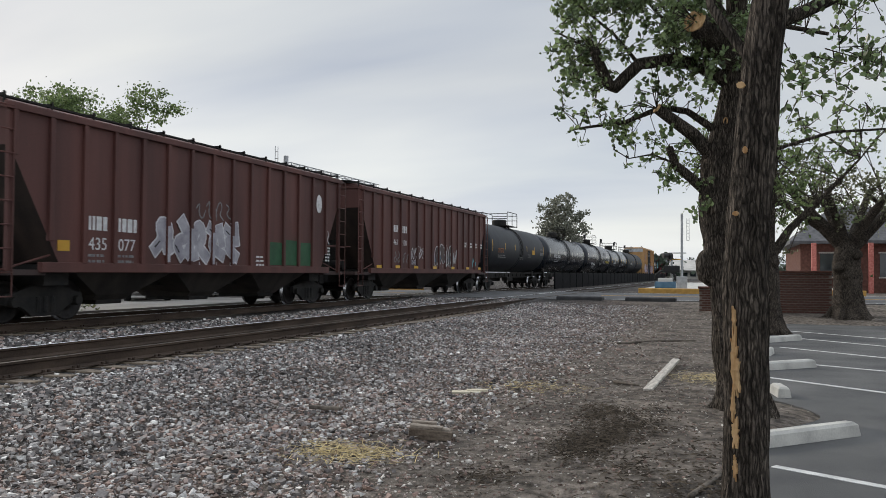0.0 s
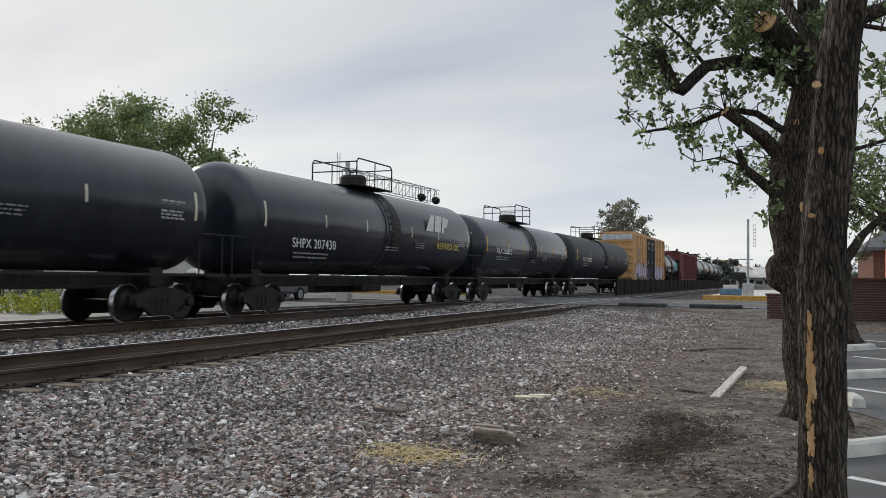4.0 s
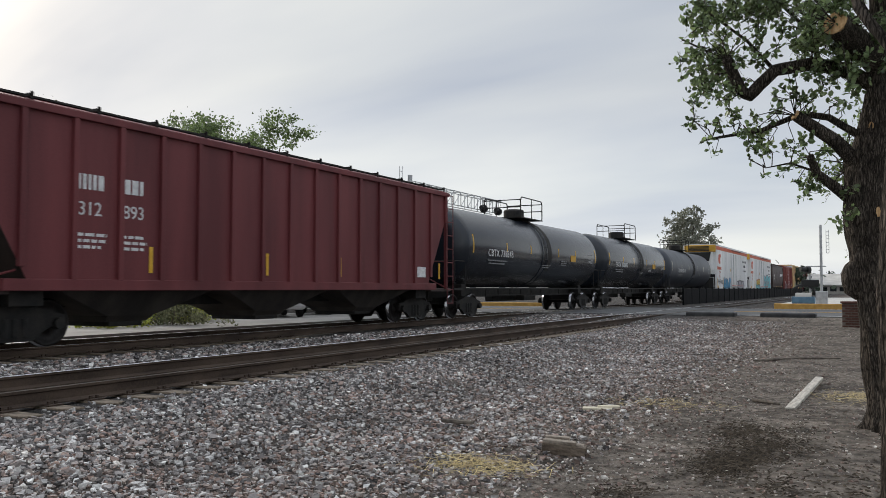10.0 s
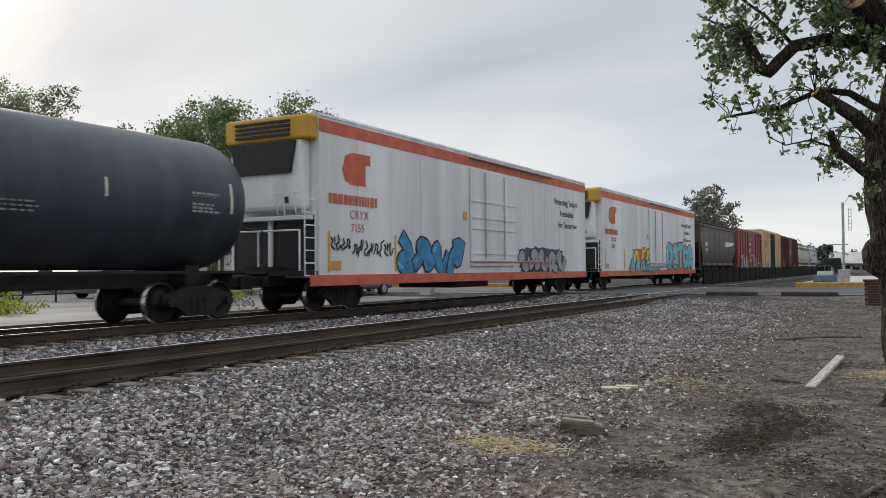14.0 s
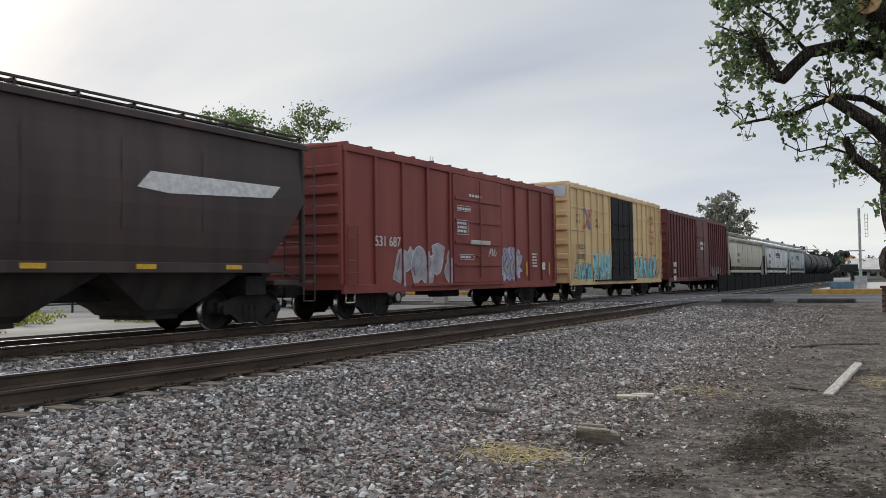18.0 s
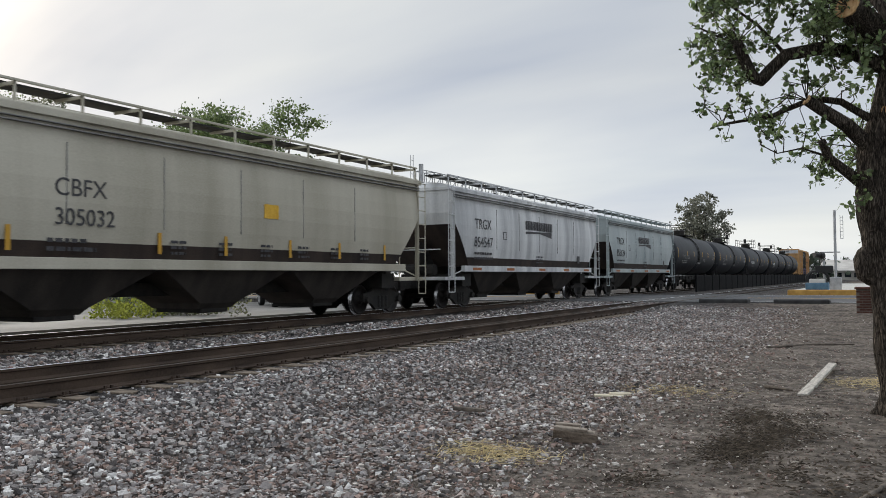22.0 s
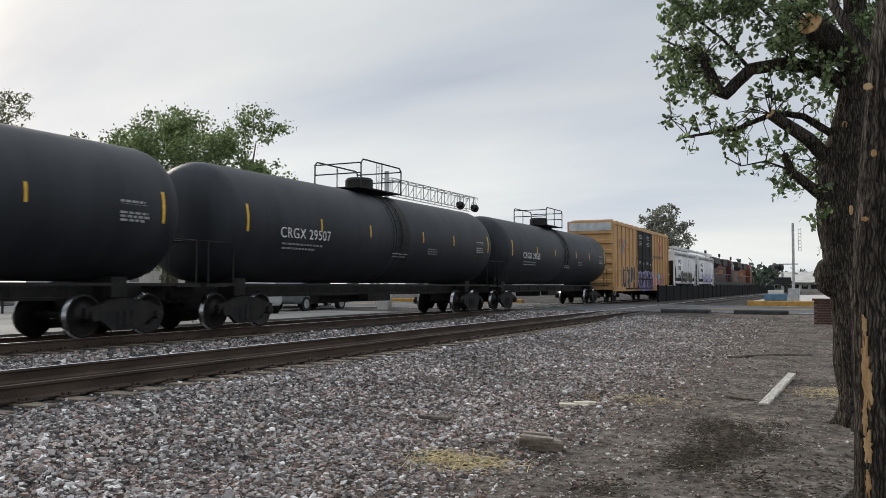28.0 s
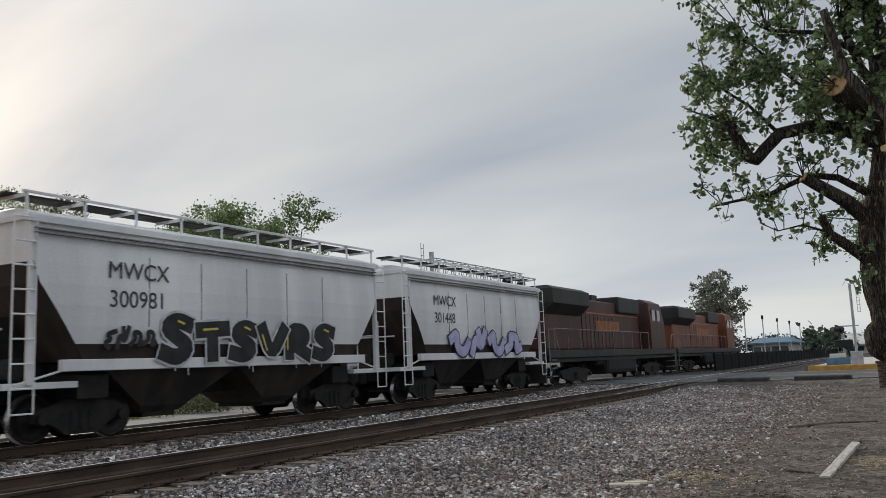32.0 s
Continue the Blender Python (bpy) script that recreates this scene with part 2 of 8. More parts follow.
RAIN = (1.0, 1.0, 0.12)
M = {
    "black_tank": mat("black_tank_paint", (0.013, 0.0155, 0.020), (0.026, 0.030, 0.037), 1.6, 0.58, 0, 0.04, 60, RAIN, 0.35),
    "grey_tank": mat("grey_tank_paint", (0.028, 0.034, 0.046), (0.062, 0.071, 0.090), 1.4, 0.46, 0, 0.04, 60, RAIN, 0.45),
    "shine_tank": mat("glossy_black_paint", (0.010, 0.0135, 0.020), (0.022, 0.027, 0.037), 1.6, 0.24, 0, 0.03, 60, RAIN, 0.5),
    "under": mat("grimy_underframe", (0.008, 0.008, 0.008), (0.024, 0.021, 0.018), 5, 0.75, 0, 0.2),
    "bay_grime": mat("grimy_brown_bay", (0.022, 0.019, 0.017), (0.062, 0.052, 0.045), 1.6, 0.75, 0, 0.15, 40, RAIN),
    "slope_sheet": mat("rusty_shaded_slope_sheet", (0.018, 0.013, 0.011), (0.052, 0.036, 0.029), 1.6, 0.8, 0, 0.15, 40, RAIN),
    "seam_and_shadow": mat("grey_weld_seam_and_shadow", (0.17, 0.17, 0.17), (0.30, 0.30, 0.29), 3, 0.7, 0, 0.1, 40, RAIN),
    "wheel": mat("wheel_steel", (0.010, 0.009, 0.009), (0.026, 0.022, 0.020), 8, 0.55, 0.3, 0.1),
    "tread": mat("polished_tread", (0.35, 0.35, 0.36), (0.5, 0.5, 0.52), 8, 0.25, 1.0, 0.02),
    "brown": mat("brown_freight_paint", (0.074, 0.031, 0.027), (0.135, 0.054, 0.045), 1.2, 0.62, 0, 0.06, 45, RAIN),
    "dark_brown": mat("dark_brown_freight_paint", (0.042, 0.029, 0.028), (0.078, 0.051, 0.047), 1.2, 0.55, 0, 0.06, 45, RAIN),
    "maroon": mat("maroon_freight_paint", (0.106, 0.022, 0.025), (0.175, 0.040, 0.043), 1.2, 0.6, 0, 0.06, 45, RAIN),
    "red": mat("red_oxide_paint", (0.195, 0.043, 0.038), (0.275, 0.068, 0.055), 1.2, 0.6, 0, 0.06, 45, RAIN),
    "box_red": mat("deep_red_brown_paint", (0.090, 0.020, 0.023), (0.132, 0.034, 0.034), 1.2, 0.6, 0, 0.06, 45, RAIN),
    "ochre": mat("ochre_boxcar_paint", (0.43, 0.245, 0.100), (0.58, 0.35, 0.155), 1.2, 0.6, 0, 0.06, 45, RAIN),
    "cream": mat("faded_cream_paint", (0.598, 0.414, 0.207), (0.759, 0.564, 0.310), 1.2, 0.6, 0, 0.06, 45, RAIN),
    "door_black": mat("black_door_paint", (0.008, 0.008, 0.010), (0.017, 0.017, 0.019), 2.0, 0.7, 0, 0.08, 45, RAIN, 0.2),
    "white": mat("weathered_white_paint", (0.62, 0.62, 0.625), (0.86, 0.86, 0.855), 0.9, 0.55, 0, 0.04, 30, RAIN),
    "pale_grey": mat("pale_grey_hopper_paint", (0.413, 0.425, 0.438), (0.750, 0.762, 0.762), 0.8, 0.55, 0, 0.04, 30, (2.2, 2.2, 0.10)),
    "tan_grey": mat("tan_grey_hopper_paint", (0.375, 0.350, 0.275), (0.550, 0.525, 0.438), 0.8, 0.55, 0, 0.04, 30, RAIN),
    "blue_grey": mat("blue_grey_hopper_paint", (0.275, 0.325, 0.338), (0.475, 0.525, 0.525), 0.8, 0.55, 0, 0.04, 30, RAIN),
    "roof_pale": mat("galvanised_roof", (0.40, 0.42, 0.44), (0.62, 0.64, 0.66), 2.0, 0.5, 0.3, 0.05),
    "orange_stripe": mat("orange_stripe_paint", (0.52, 0.10, 0.055), (0.66, 0.16, 0.08), 2, 0.6, 0, 0.04),
    "unit_yellow": mat("refrigeration_unit_yellow", (0.50, 0.27, 0.03), (0.62, 0.36, 0.05), 2, 0.6),
    "letter_white": mat("white_lettering", (0.55, 0.55, 0.55), (0.8, 0.8, 0.8), 9, 0.6, 0, 0.02),
    "letter_dim": mat("dull_grey_lettering", (0.13, 0.13, 0.13), (0.26, 0.26, 0.26), 9, 0.6, 0, 0.02),
    "letter_table": mat("grey_white_stencil", (0.24, 0.24, 0.24), (0.42, 0.42, 0.42), 9, 0.6, 0, 0.02),
    "letter_dark": mat("dark_lettering", (0.03, 0.03, 0.035), (0.08, 0.08, 0.085), 9, 0.6, 0, 0.02),
    "letter_red": mat("faded_red_lettering", (0.40, 0.10, 0.08), (0.58, 0.22, 0.18), 9, 0.6, 0, 0.02),
    "letter_orange": mat("dull_orange_lettering", (0.30, 0.10, 0.03), (0.42, 0.16, 0.05), 9, 0.6, 0, 0.02),
    "yellow": mat("reflective_yellow", (0.62, 0.34, 0.02), (0.78, 0.48, 0.05), 9, 0.45),
    "reflect_white": mat("reflective_white", (0.5, 0.48, 0.36), (0.66, 0.63, 0.5), 9, 0.4),
    "cyan": mat("cyan_spray", (0.09, 0.38, 0.45), (0.26, 0.62, 0.68), 3, 0.6),
    "blue": mat("blue_spray", (0.03, 0.18, 0.36), (0.07, 0.32, 0.52), 3, 0.6),
    "violet": mat("violet_spray", (0.13, 0.11, 0.30), (0.33, 0.31, 0.55), 2, 0.6),
    "lilac": mat("lilac_spray", (0.34, 0.32, 0.55), (0.55, 0.53, 0.72), 2, 0.6),
    "deep_violet": mat("deep_violet_spray", (0.020, 0.016, 0.05), (0.05, 0.04, 0.10), 2, 0.6),
    "pink": mat("pink_spray", (0.55, 0.20, 0.22), (0.68, 0.35, 0.36), 3, 0.6),
    "spray_white": mat("white_spray", (0.45, 0.45, 0.46), (0.7, 0.7, 0.72), 3, 0.6),
    "spray_silver": mat("silver_spray", (0.26, 0.25, 0.29), (0.45, 0.44, 0.48), 3, 0.5),
    "spray_black": mat("black_spray", (0.010, 0.010, 0.012), (0.03, 0.03, 0.03), 3, 0.6),
    "spray_yellow": mat("yellow_spray", (0.62, 0.46, 0.05), (0.75, 0.6, 0.12), 3, 0.6),
    "green": mat("green_patch_paint", (0.02, 0.075, 0.035), (0.03, 0.11, 0.05), 3, 0.6),
    "loco_orange": mat("locomotive_orange", (0.10, 0.032, 0.016), (0.22, 0.062, 0.024), 1.2, 0.55, 0, 0.05, 40, RAIN),
    "loco_red": mat("locomotive_dark_red", (0.035, 0.015, 0.014), (0.095, 0.028, 0.024), 1.2, 0.55, 0, 0.05, 40, RAIN),
    "loco_dark": mat("sooty_green_black", (0.014, 0.014, 0.013), (0.035, 0.032, 0.028), 1.2, 0.6, 0, 0.05, 40, RAIN),
    "glass": mat("dark_glass", (0.02, 0.025, 0.03), (0.03, 0.035, 0.04), 2, 0.06, 0, 0.0, 10, None, 0.8),
    "rail_side": mat("rusty_rail_side", (0.040, 0.027, 0.020), (0.095, 0.066, 0.048), 3, 0.8, 0.2, 0.2, 40, (1, 0.3, 1)),
    # near-white base: the sky's gleam on worn steel is put into the colour
    "rail_top": mat("worn_gleaming_rail_top", (0.80, 0.80, 0.82), (0.92, 0.92, 0.94), 6, 0.40, 0.25, 0.02),
    "rail_dull": mat("brown_film_on_rail", (0.060, 0.047, 0.038), (0.125, 0.10, 0.08), 5, 0.8, 0.1, 0.1, 40, (1, 0.2, 1)),
    "tie": mat("weathered_tie_wood", (0.085, 0.066, 0.050), (0.27, 0.215, 0.16), 6, 0.85, 0, 0.5, 30, (0.4, 3, 3)),
    "lot_asphalt": mat("grey_worn_lot_asphalt", (0.052, 0.053, 0.055), (0.122, 0.121, 0.118), 0.6, 0.85, 0, 0.35, 90),
    "asphalt": mat("worn_asphalt", (0.053, 0.054, 0.057), (0.112, 0.114, 0.117), 0.7, 0.85, 0, 0.35, 90),
    "lot": mat("pale_worn_paving", (0.165, 0.157, 0.145), (0.30, 0.285, 0.262), 0.4, 0.85, 0, 0.3, 30),
    "road_white": mat("worn_road_paint", (0.42, 0.42, 0.41), (0.70, 0.70, 0.68), 5, 0.7, 0, 0.1),
    "concrete": mat("pale_concrete", (0.391, 0.380, 0.356), (0.598, 0.586, 0.540), 3, 0.85, 0, 0.3, 50),
    "panel_dark": mat("rubber_crossing_panel", (0.03, 0.03, 0.032), (0.06, 0.06, 0.06), 3, 0.7, 0, 0.3),
    "kerb_yellow": mat("yellow_kerb_paint", (0.40, 0.22, 0.05), (0.58, 0.34, 0.09), 3, 0.7, 0, 0.2),
    "fence_black": mat("black_fence_metal", (0.006, 0.006, 0.007), (0.012, 0.012, 0.013), 3, 0.9, 0, 0.1, 40, None, 0.15),
    "bark_far": mat("grey_bark", (0.084, 0.073, 0.063), (0.196, 0.168, 0.140), 6, 0.95, 0, 0.6, 20, (1.6, 1.6, 0.3), 0.1),
    "cut_wood": mat("fresh_cut_wood", (0.40, 0.22, 0.09), (0.62, 0.42, 0.22), 8, 0.8, 0, 0.3, 40, (4, 4, 0.4)),
    "leaf": mat("green_leaf", (0.095, 0.150, 0.062), (0.25, 0.315, 0.14), 6, 0.36, 0, 0.05, 30, None, 0.6, 0.6, 0.42),
    "leaf_far": mat("mid_green_leaf", (0.10, 0.145, 0.055), (0.235, 0.30, 0.12), 2, 0.5, 0, 0.05, 30, None, 0.5, 0.55, 0.4),
    "leaf_grey": mat("grey_green_leaf", (0.15, 0.155, 0.12), (0.29, 0.295, 0.235), 2, 0.5, 0, 0.05, 30, None, 0.4, 0.45, 0.4),
    "leaf_olive": mat("olive_grey_leaf", (0.095, 0.105, 0.055), (0.22, 0.225, 0.13), 2, 0.5, 0, 0.05, 30, None, 0.4, 0.5, 0.45),
    "bush": mat("bright_bush_leaf", (0.20, 0.235, 0.035), (0.38, 0.40, 0.075), 2, 0.6, 0, 0.05, 30, None, 0.3, 0.4, 0.4),
    "straw": mat("dry_straw", (0.390, 0.300, 0.150), (0.630, 0.510, 0.270), 5, 0.9, 0, 0.1, 30, None, 0.2, 0.3),
    "plank": mat("grey_weathered_plank", (0.338, 0.312, 0.273), (0.598, 0.559, 0.494), 7, 0.9, 0, 0.4, 40, (4, 0.6, 4)),
    # block sides coloured dark as in shade, torn top coloured pale as lit
    "block": mat("shaded_old_timber_block", (0.075, 0.056, 0.042), (0.20, 0.158, 0.122), 7, 0.9, 0, 0.6, 40, (0.6, 4, 4)),
    "split": mat("lit_torn_grey_grain", (0.16, 0.128, 0.10), (0.40, 0.345, 0.285), 7, 0.9, 0, 0.6, 40, (0.6, 5, 5)),
    "pale_chip": mat("fresh_pale_wood", (0.52, 0.46, 0.34), (0.74, 0.68, 0.54), 7, 0.9, 0, 0.4, 40, (0.6, 4, 4)),
    "debris": mat("dark_leaf_litter", (0.039, 0.031, 0.023), (0.091, 0.073, 0.055), 7, 0.95, 0, 0.3, 40, None, 0.1, 0.5),
    "brick": mat("red_brick", (0.085, 0.040, 0.032), (0.14, 0.070, 0.055), 6, 0.9, 0, 0.4, 50, None, 0.2, 0.25),
    "mortar": mat("mortar", (0.16, 0.14, 0.12), (0.24, 0.21, 0.18), 6, 0.9),
    "roof_dark": mat("dark_shingle_roof", (0.07, 0.07, 0.075), (0.13, 0.13, 0.135), 3, 0.9, 0, 0.5, 20),
    "steel": mat("galvanised_steel", (0.36, 0.37, 0.38), (0.54, 0.55, 0.56), 4, 0.45, 0.4),
    "signal_black": mat("black_signal_housing", (0.012, 0.012, 0.013), (0.02, 0.02, 0.02), 4, 0.5),
    "cabinet_blue": mat("faded_blue_enclosure", (0.06, 0.13, 0.20), (0.11, 0.20, 0.28), 4, 0.6),
    "car_silver": mat("silver_car_paint", (0.16, 0.17, 0.18), (0.22, 0.23, 0.24), 4, 0.3, 0.3, 0.01),
    "car_white": mat("white_car_paint", (0.5, 0.5, 0.5), (0.62, 0.62, 0.62), 4, 0.3, 0, 0.01),
    "car_blue": mat("dark_blue_car_paint", (0.02, 0.03, 0.07), (0.03, 0.045, 0.10), 4, 0.3, 0.2, 0.01),
    "tyre": mat("tyre_rubber", (0.010, 0.010, 0.011), (0.02, 0.02, 0.02), 6, 0.8),
    "wall_pale": mat("pale_far_wall", (0.42, 0.40, 0.37), (0.58, 0.56, 0.52), 0.5, 0.9),
    "hill": mat("hazy_far_trees", (0.05, 0.07, 0.05), (0.09, 0.11, 0.08), 0.2, 0.95),
}


def stone_material(name, tones):
    """Crushed rock: each stone takes a tone of its own, mottled and rough."""
    m = bpy.data.materials.new(name)
    m.use_nodes = True
    n, l = m.node_tree.nodes, m.node_tree.links
    b = n["Principled BSDF"]
    geo, rp = n.new("ShaderNodeNewGeometry"), n.new("ShaderNodeValToRGB")
    el = rp.color_ramp.elements
    el[0].position, el[1].position = tones[0][0], tones[-1][0]
    el[0].color, el[1].color = (*tones[0][1], 1), (*tones[-1][1], 1)
    for at, c in tones[1:-1]:
        el.new(at).color = (*c, 1)
    l.new(geo.outputs["Random Per Island"], rp.inputs["Fac"])
    co, n1, n2 = n.new("ShaderNodeTexCoord"), n.new("ShaderNodeTexNoise"), n.new("ShaderNodeTexNoise")
    n1.inputs["Scale"].default_value, n1.inputs["Detail"].default_value = 0.7, 5
    n2.inputs["Scale"].default_value, n2.inputs["Detail"].default_value = 55, 4
    mul = n.new("ShaderNodeMath")
    mul.operation = "MULTIPLY"
    for nd, lo, hi, slot in ((n1, 0.66, 1.34, 0), (n2, 0.75, 1.25, 1)):
        l.new(co.outputs["Object"], nd.inputs["Vector"])
        mr = n.new("ShaderNodeMapRange")
        mr.inputs["From Min"].default_value, mr.inputs["From Max"].default_value = 0.3, 0.7
        mr.inputs["To Min"].default_value, mr.inputs["To Max"].default_value = lo, hi
        l.new(nd.outputs["Fac"], mr.inputs["Value"])
        l.new(mr.outputs["Result"], mul.inputs[slot])
    hs = n.new("ShaderNodeHueSaturation")
    l.new(rp.outputs["Color"], hs.inputs["Color"])
    l.new(mul.outputs[0], hs.inputs["Value"])
    l.new(hs.outputs["Color"], b.inputs["Base Color"])
    b.inputs["Roughness"].default_value, b.inputs["Specular IOR Level"].default_value = 0.8, 0.3
    bp = n.new("ShaderNodeBump")
    bp.inputs["Strength"].default_value, bp.inputs["Distance"].default_value = 0.4, 0.01
    l.new(n2.outputs["Fac"], bp.inputs["Height"])
    l.new(bp.outputs["Normal"], b.inputs["Normal"])
    return m


M["stone"] = stone_material("ballast_stone", [(0.0, (0.07, 0.066, 0.066)), (0.22, (0.195, 0.176, 0.168)), (0.42, (0.295, 0.268, 0.255)), (0.56, (0.355, 0.252, 0.208)), (0.70, (0.38, 0.367, 0.362)), (0.86, (0.49, 0.462, 0.438)), (0.94, (0.60, 0.585, 0.565)), (1.0, (0.85, 0.83, 0.79))])
M["stone_brown"] = stone_material("brown_gravel", [(0.0, (0.09, 0.065, 0.055)), (0.25, (0.21, 0.155, 0.13)), (0.5, (0.31, 0.215, 0.18)), (0.68, (0.33, 0.29, 0.265)), (0.85, (0.42, 0.36, 0.32)), (1.0, (0.72, 0.69, 0.64))])


def ground_material():
    """Grey ballast by the tracks, brown gravel beside it, then bare dirt."""
    m = bpy.data.materials.new("ballast_and_dirt_ground")
    m.use_nodes = True
    n, l = m.node_tree.nodes, m.node_tree.links
    b = n["Principled BSDF"]
    co, sp = n.new("ShaderNodeTexCoord"), n.new("ShaderNodeSeparateXYZ")
    n1, n2, n3 = (n.new("ShaderNodeTexNoise") for _ in range(3))
    for nd, s, dt in ((n1, 0.55, 6), (n2, 9, 8), (n3, 42, 4)):
        nd.inputs["Scale"].default_value, nd.inputs["Detail"].default_value = s, dt
        l.new(co.outputs["Object"], nd.inputs["Vector"])
    l.new(co.outputs["Object"], sp.inputs[0])
    wob = n.new("ShaderNodeMath")
    wob.operation = "MULTIPLY_ADD"
    wob.inputs[1].default_value = 3.2
    l.new(n1.outputs["Fac"], wob.inputs[0])
    l.new(sp.outputs["X"], wob.inputs[2])
    rng = n.new("ShaderNodeMapRange")
    rng.inputs["From Min"].default_value, rng.inputs["From Max"].default_value = -5.2, -0.6
    l.new(wob.outputs[0], rng.inputs["Value"])
    rp = n.new("ShaderNodeValToRGB")
    # track end coloured extra dark to paint the shade in gaps between stones
    rp.color_ramp.elements[0].color, rp.color_ramp.elements[1].color = (0.080, 0.073, 0.069, 1), (0.168, 0.145, 0.124, 1)
    e = rp.color_ramp.elements.new(0.5)
    e.color = (0.120, 0.097, 0.082, 1)
    l.new(rng.outputs["Result"], rp.inputs["Fac"])
    mr = n.new("ShaderNodeMapRange")
    mr.inputs["From Min"].default_value, mr.inputs["From Max"].default_value = 0.3, 0.7
    mr.inputs["To Min"].default_value, mr.inputs["To Max"].default_value = 0.35, 1.65
    l.new(n2.outputs["Fac"], mr.inputs["Value"])
    hs = n.new("ShaderNodeHueSaturation")
    l.new(rp.outputs["Color"], hs.inputs["Color"])
    l.new(mr.outputs["Result"], hs.inputs["Value"])
    n4 = n.new("ShaderNodeTexNoise")
    n4.inputs["Scale"].default_value, n4.inputs["Detail"].default_value = 1.3, 5
    l.new(co.outputs["Object"], n4.inputs["Vector"])
    m4 = n.new("ShaderNodeMapRange")
    m4.inputs["From Min"].default_value, m4.inputs["From Max"].default_value = 0.34, 0.66
    m4.inputs["To Min"].default_value, m4.inputs["To Max"].default_value = 0.62, 1.32
    l.new(n4.outputs["Fac"], m4.inputs["Value"])
    h2 = n.new("ShaderNodeHueSaturation")
    l.new(hs.outputs["Color"], h2.inputs["Color"])
    l.new(m4.outputs["Result"], h2.inputs["Value"])
    l.new(h2.outputs["Color"], b.inputs["Base Color"])
    b.inputs["Roughness"].default_value = 0.95
    b.inputs["Specular IOR Level"].default_value = 0.15
    bp = n.new("ShaderNodeBump")
    bp.inputs["Strength"].default_value, bp.inputs["Distance"].default_value = 1.0, 0.06
    ad = n.new("ShaderNodeMath")
    l.new(n2.outputs["Fac"], ad.inputs[0])
    l.new(n3.outputs["Fac"], ad.inputs[1])
    l.new(ad.outputs[0], bp.inputs["Height"])
    l.new(bp.outputs["Normal"], b.inputs["Normal"])
    return m


M["ground"] = ground_material()


def bark_material():
    """Braided upright ridges of grey-brown bark with dark furrows between them."""
    m = bpy.data.materials.new("furrowed_bark")
    m.use_nodes = True
    n, l = m.node_tree.nodes, m.node_tree.links
    b = n["Principled BSDF"]
    co, mp = n.new("ShaderNodeTexCoord"), n.new("ShaderNodeMapping")
    wp = n.new("ShaderNodeTexNoise")
    wp.inputs["Scale"].default_value, wp.inputs["Detail"].default_value = 7, 3
    l.new(co.outputs["Object"], wp.inputs["Vector"])
    bend = n.new("ShaderNodeMixRGB")
    bend.blend_type = "ADD"
    bend.inputs["Fac"].default_value = 0.055
    l.new(co.outputs["Object"], bend.inputs["Color1"])
    l.new(wp.outputs["Color"], bend.inputs["Color2"])
    mp.inputs["Scale"].default_value = (1, 1, 0.13)
    l.new(bend.outputs["Color"], mp.inputs["Vector"])
    vo = n.new("ShaderNodeTexVoronoi")
    vo.feature = "DISTANCE_TO_EDGE"
    vo.inputs["Scale"].default_value = 48
    l.new(mp.outputs["Vector"], vo.inputs["Vector"])
    wa = n.new("ShaderNodeTexNoise")
    wa.inputs["Scale"].default_value, wa.inputs["Detail"].default_value = 60, 6
    wa.inputs["Roughness"].default_value = 0.65
    l.new(mp.outputs["Vector"], wa.inputs["Vector"])
    ridge = n.new("ShaderNodeMapRange")
    ridge.inputs["From Min"].default_value, ridge.inputs["From Max"].default_value = 0.0, 0.22
    l.new(vo.outputs["Distance"], ridge.inputs["Value"])
    ht = n.new("ShaderNodeMath")
    ht.operation = "MULTIPLY_ADD"
    ht.inputs[1].default_value = 1.0
    l.new(wa.outputs["Fac"], ht.inputs[0])
    half = n.new("ShaderNodeMath")
    half.operation = "MULTIPLY"
    half.inputs[1].default_value = 0.30
    l.new(ridge.outputs["Result"], half.inputs[0])
    l.new(half.outputs[0], ht.inputs[2])
    gr = n.new("ShaderNodeTexNoise")
    gr.inputs["Scale"].default_value, gr.inputs["Detail"].default_value = 4, 5
    l.new(co.outputs["Object"], gr.inputs["Vector"])
    rp = n.new("ShaderNodeValToRGB")
    rp.color_ramp.elements[0].position, rp.color_ramp.elements[1].position = 0.45, 1.0
    rp.color_ramp.elements[0].color, rp.color_ramp.elements[1].color = (0.020, 0.017, 0.014, 1), (0.24, 0.20, 0.165, 1)
    el = rp.color_ramp.elements.new(0.72)
    el.color = (0.080, 0.066, 0.054, 1)
    l.new(ht.outputs[0], rp.inputs["Fac"])
    mr = n.new("ShaderNodeMapRange")
    mr.inputs["From Min"].default_value, mr.inputs["From Max"].default_value = 0.3, 0.7
    mr.inputs["To Min"].default_value, mr.inputs["To Max"].default_value = 0.55, 1.35
    l.new(gr.outputs["Fac"], mr.inputs["Value"])
    hs = n.new("ShaderNodeHueSaturation")
    l.new(rp.outputs["Color"], hs.inputs["Color"])
    l.new(mr.outputs["Result"], hs.inputs["Value"])
    l.new(hs.outputs["Color"], b.inputs["Base Color"])
    b.inputs["Roughness"].default_value, b.inputs["Specular IOR Level"].default_value = 0.9, 0.15
    bp = n.new("ShaderNodeBump")
    bp.inputs["Strength"].default_value, bp.inputs["Distance"].default_value = 1.0, 0.035
    l.new(ht.outputs[0], bp.inputs["Height"])
    l.new(bp.outputs["Normal"], b.inputs["Normal"])
    return m


M["bark"] = bark_material()

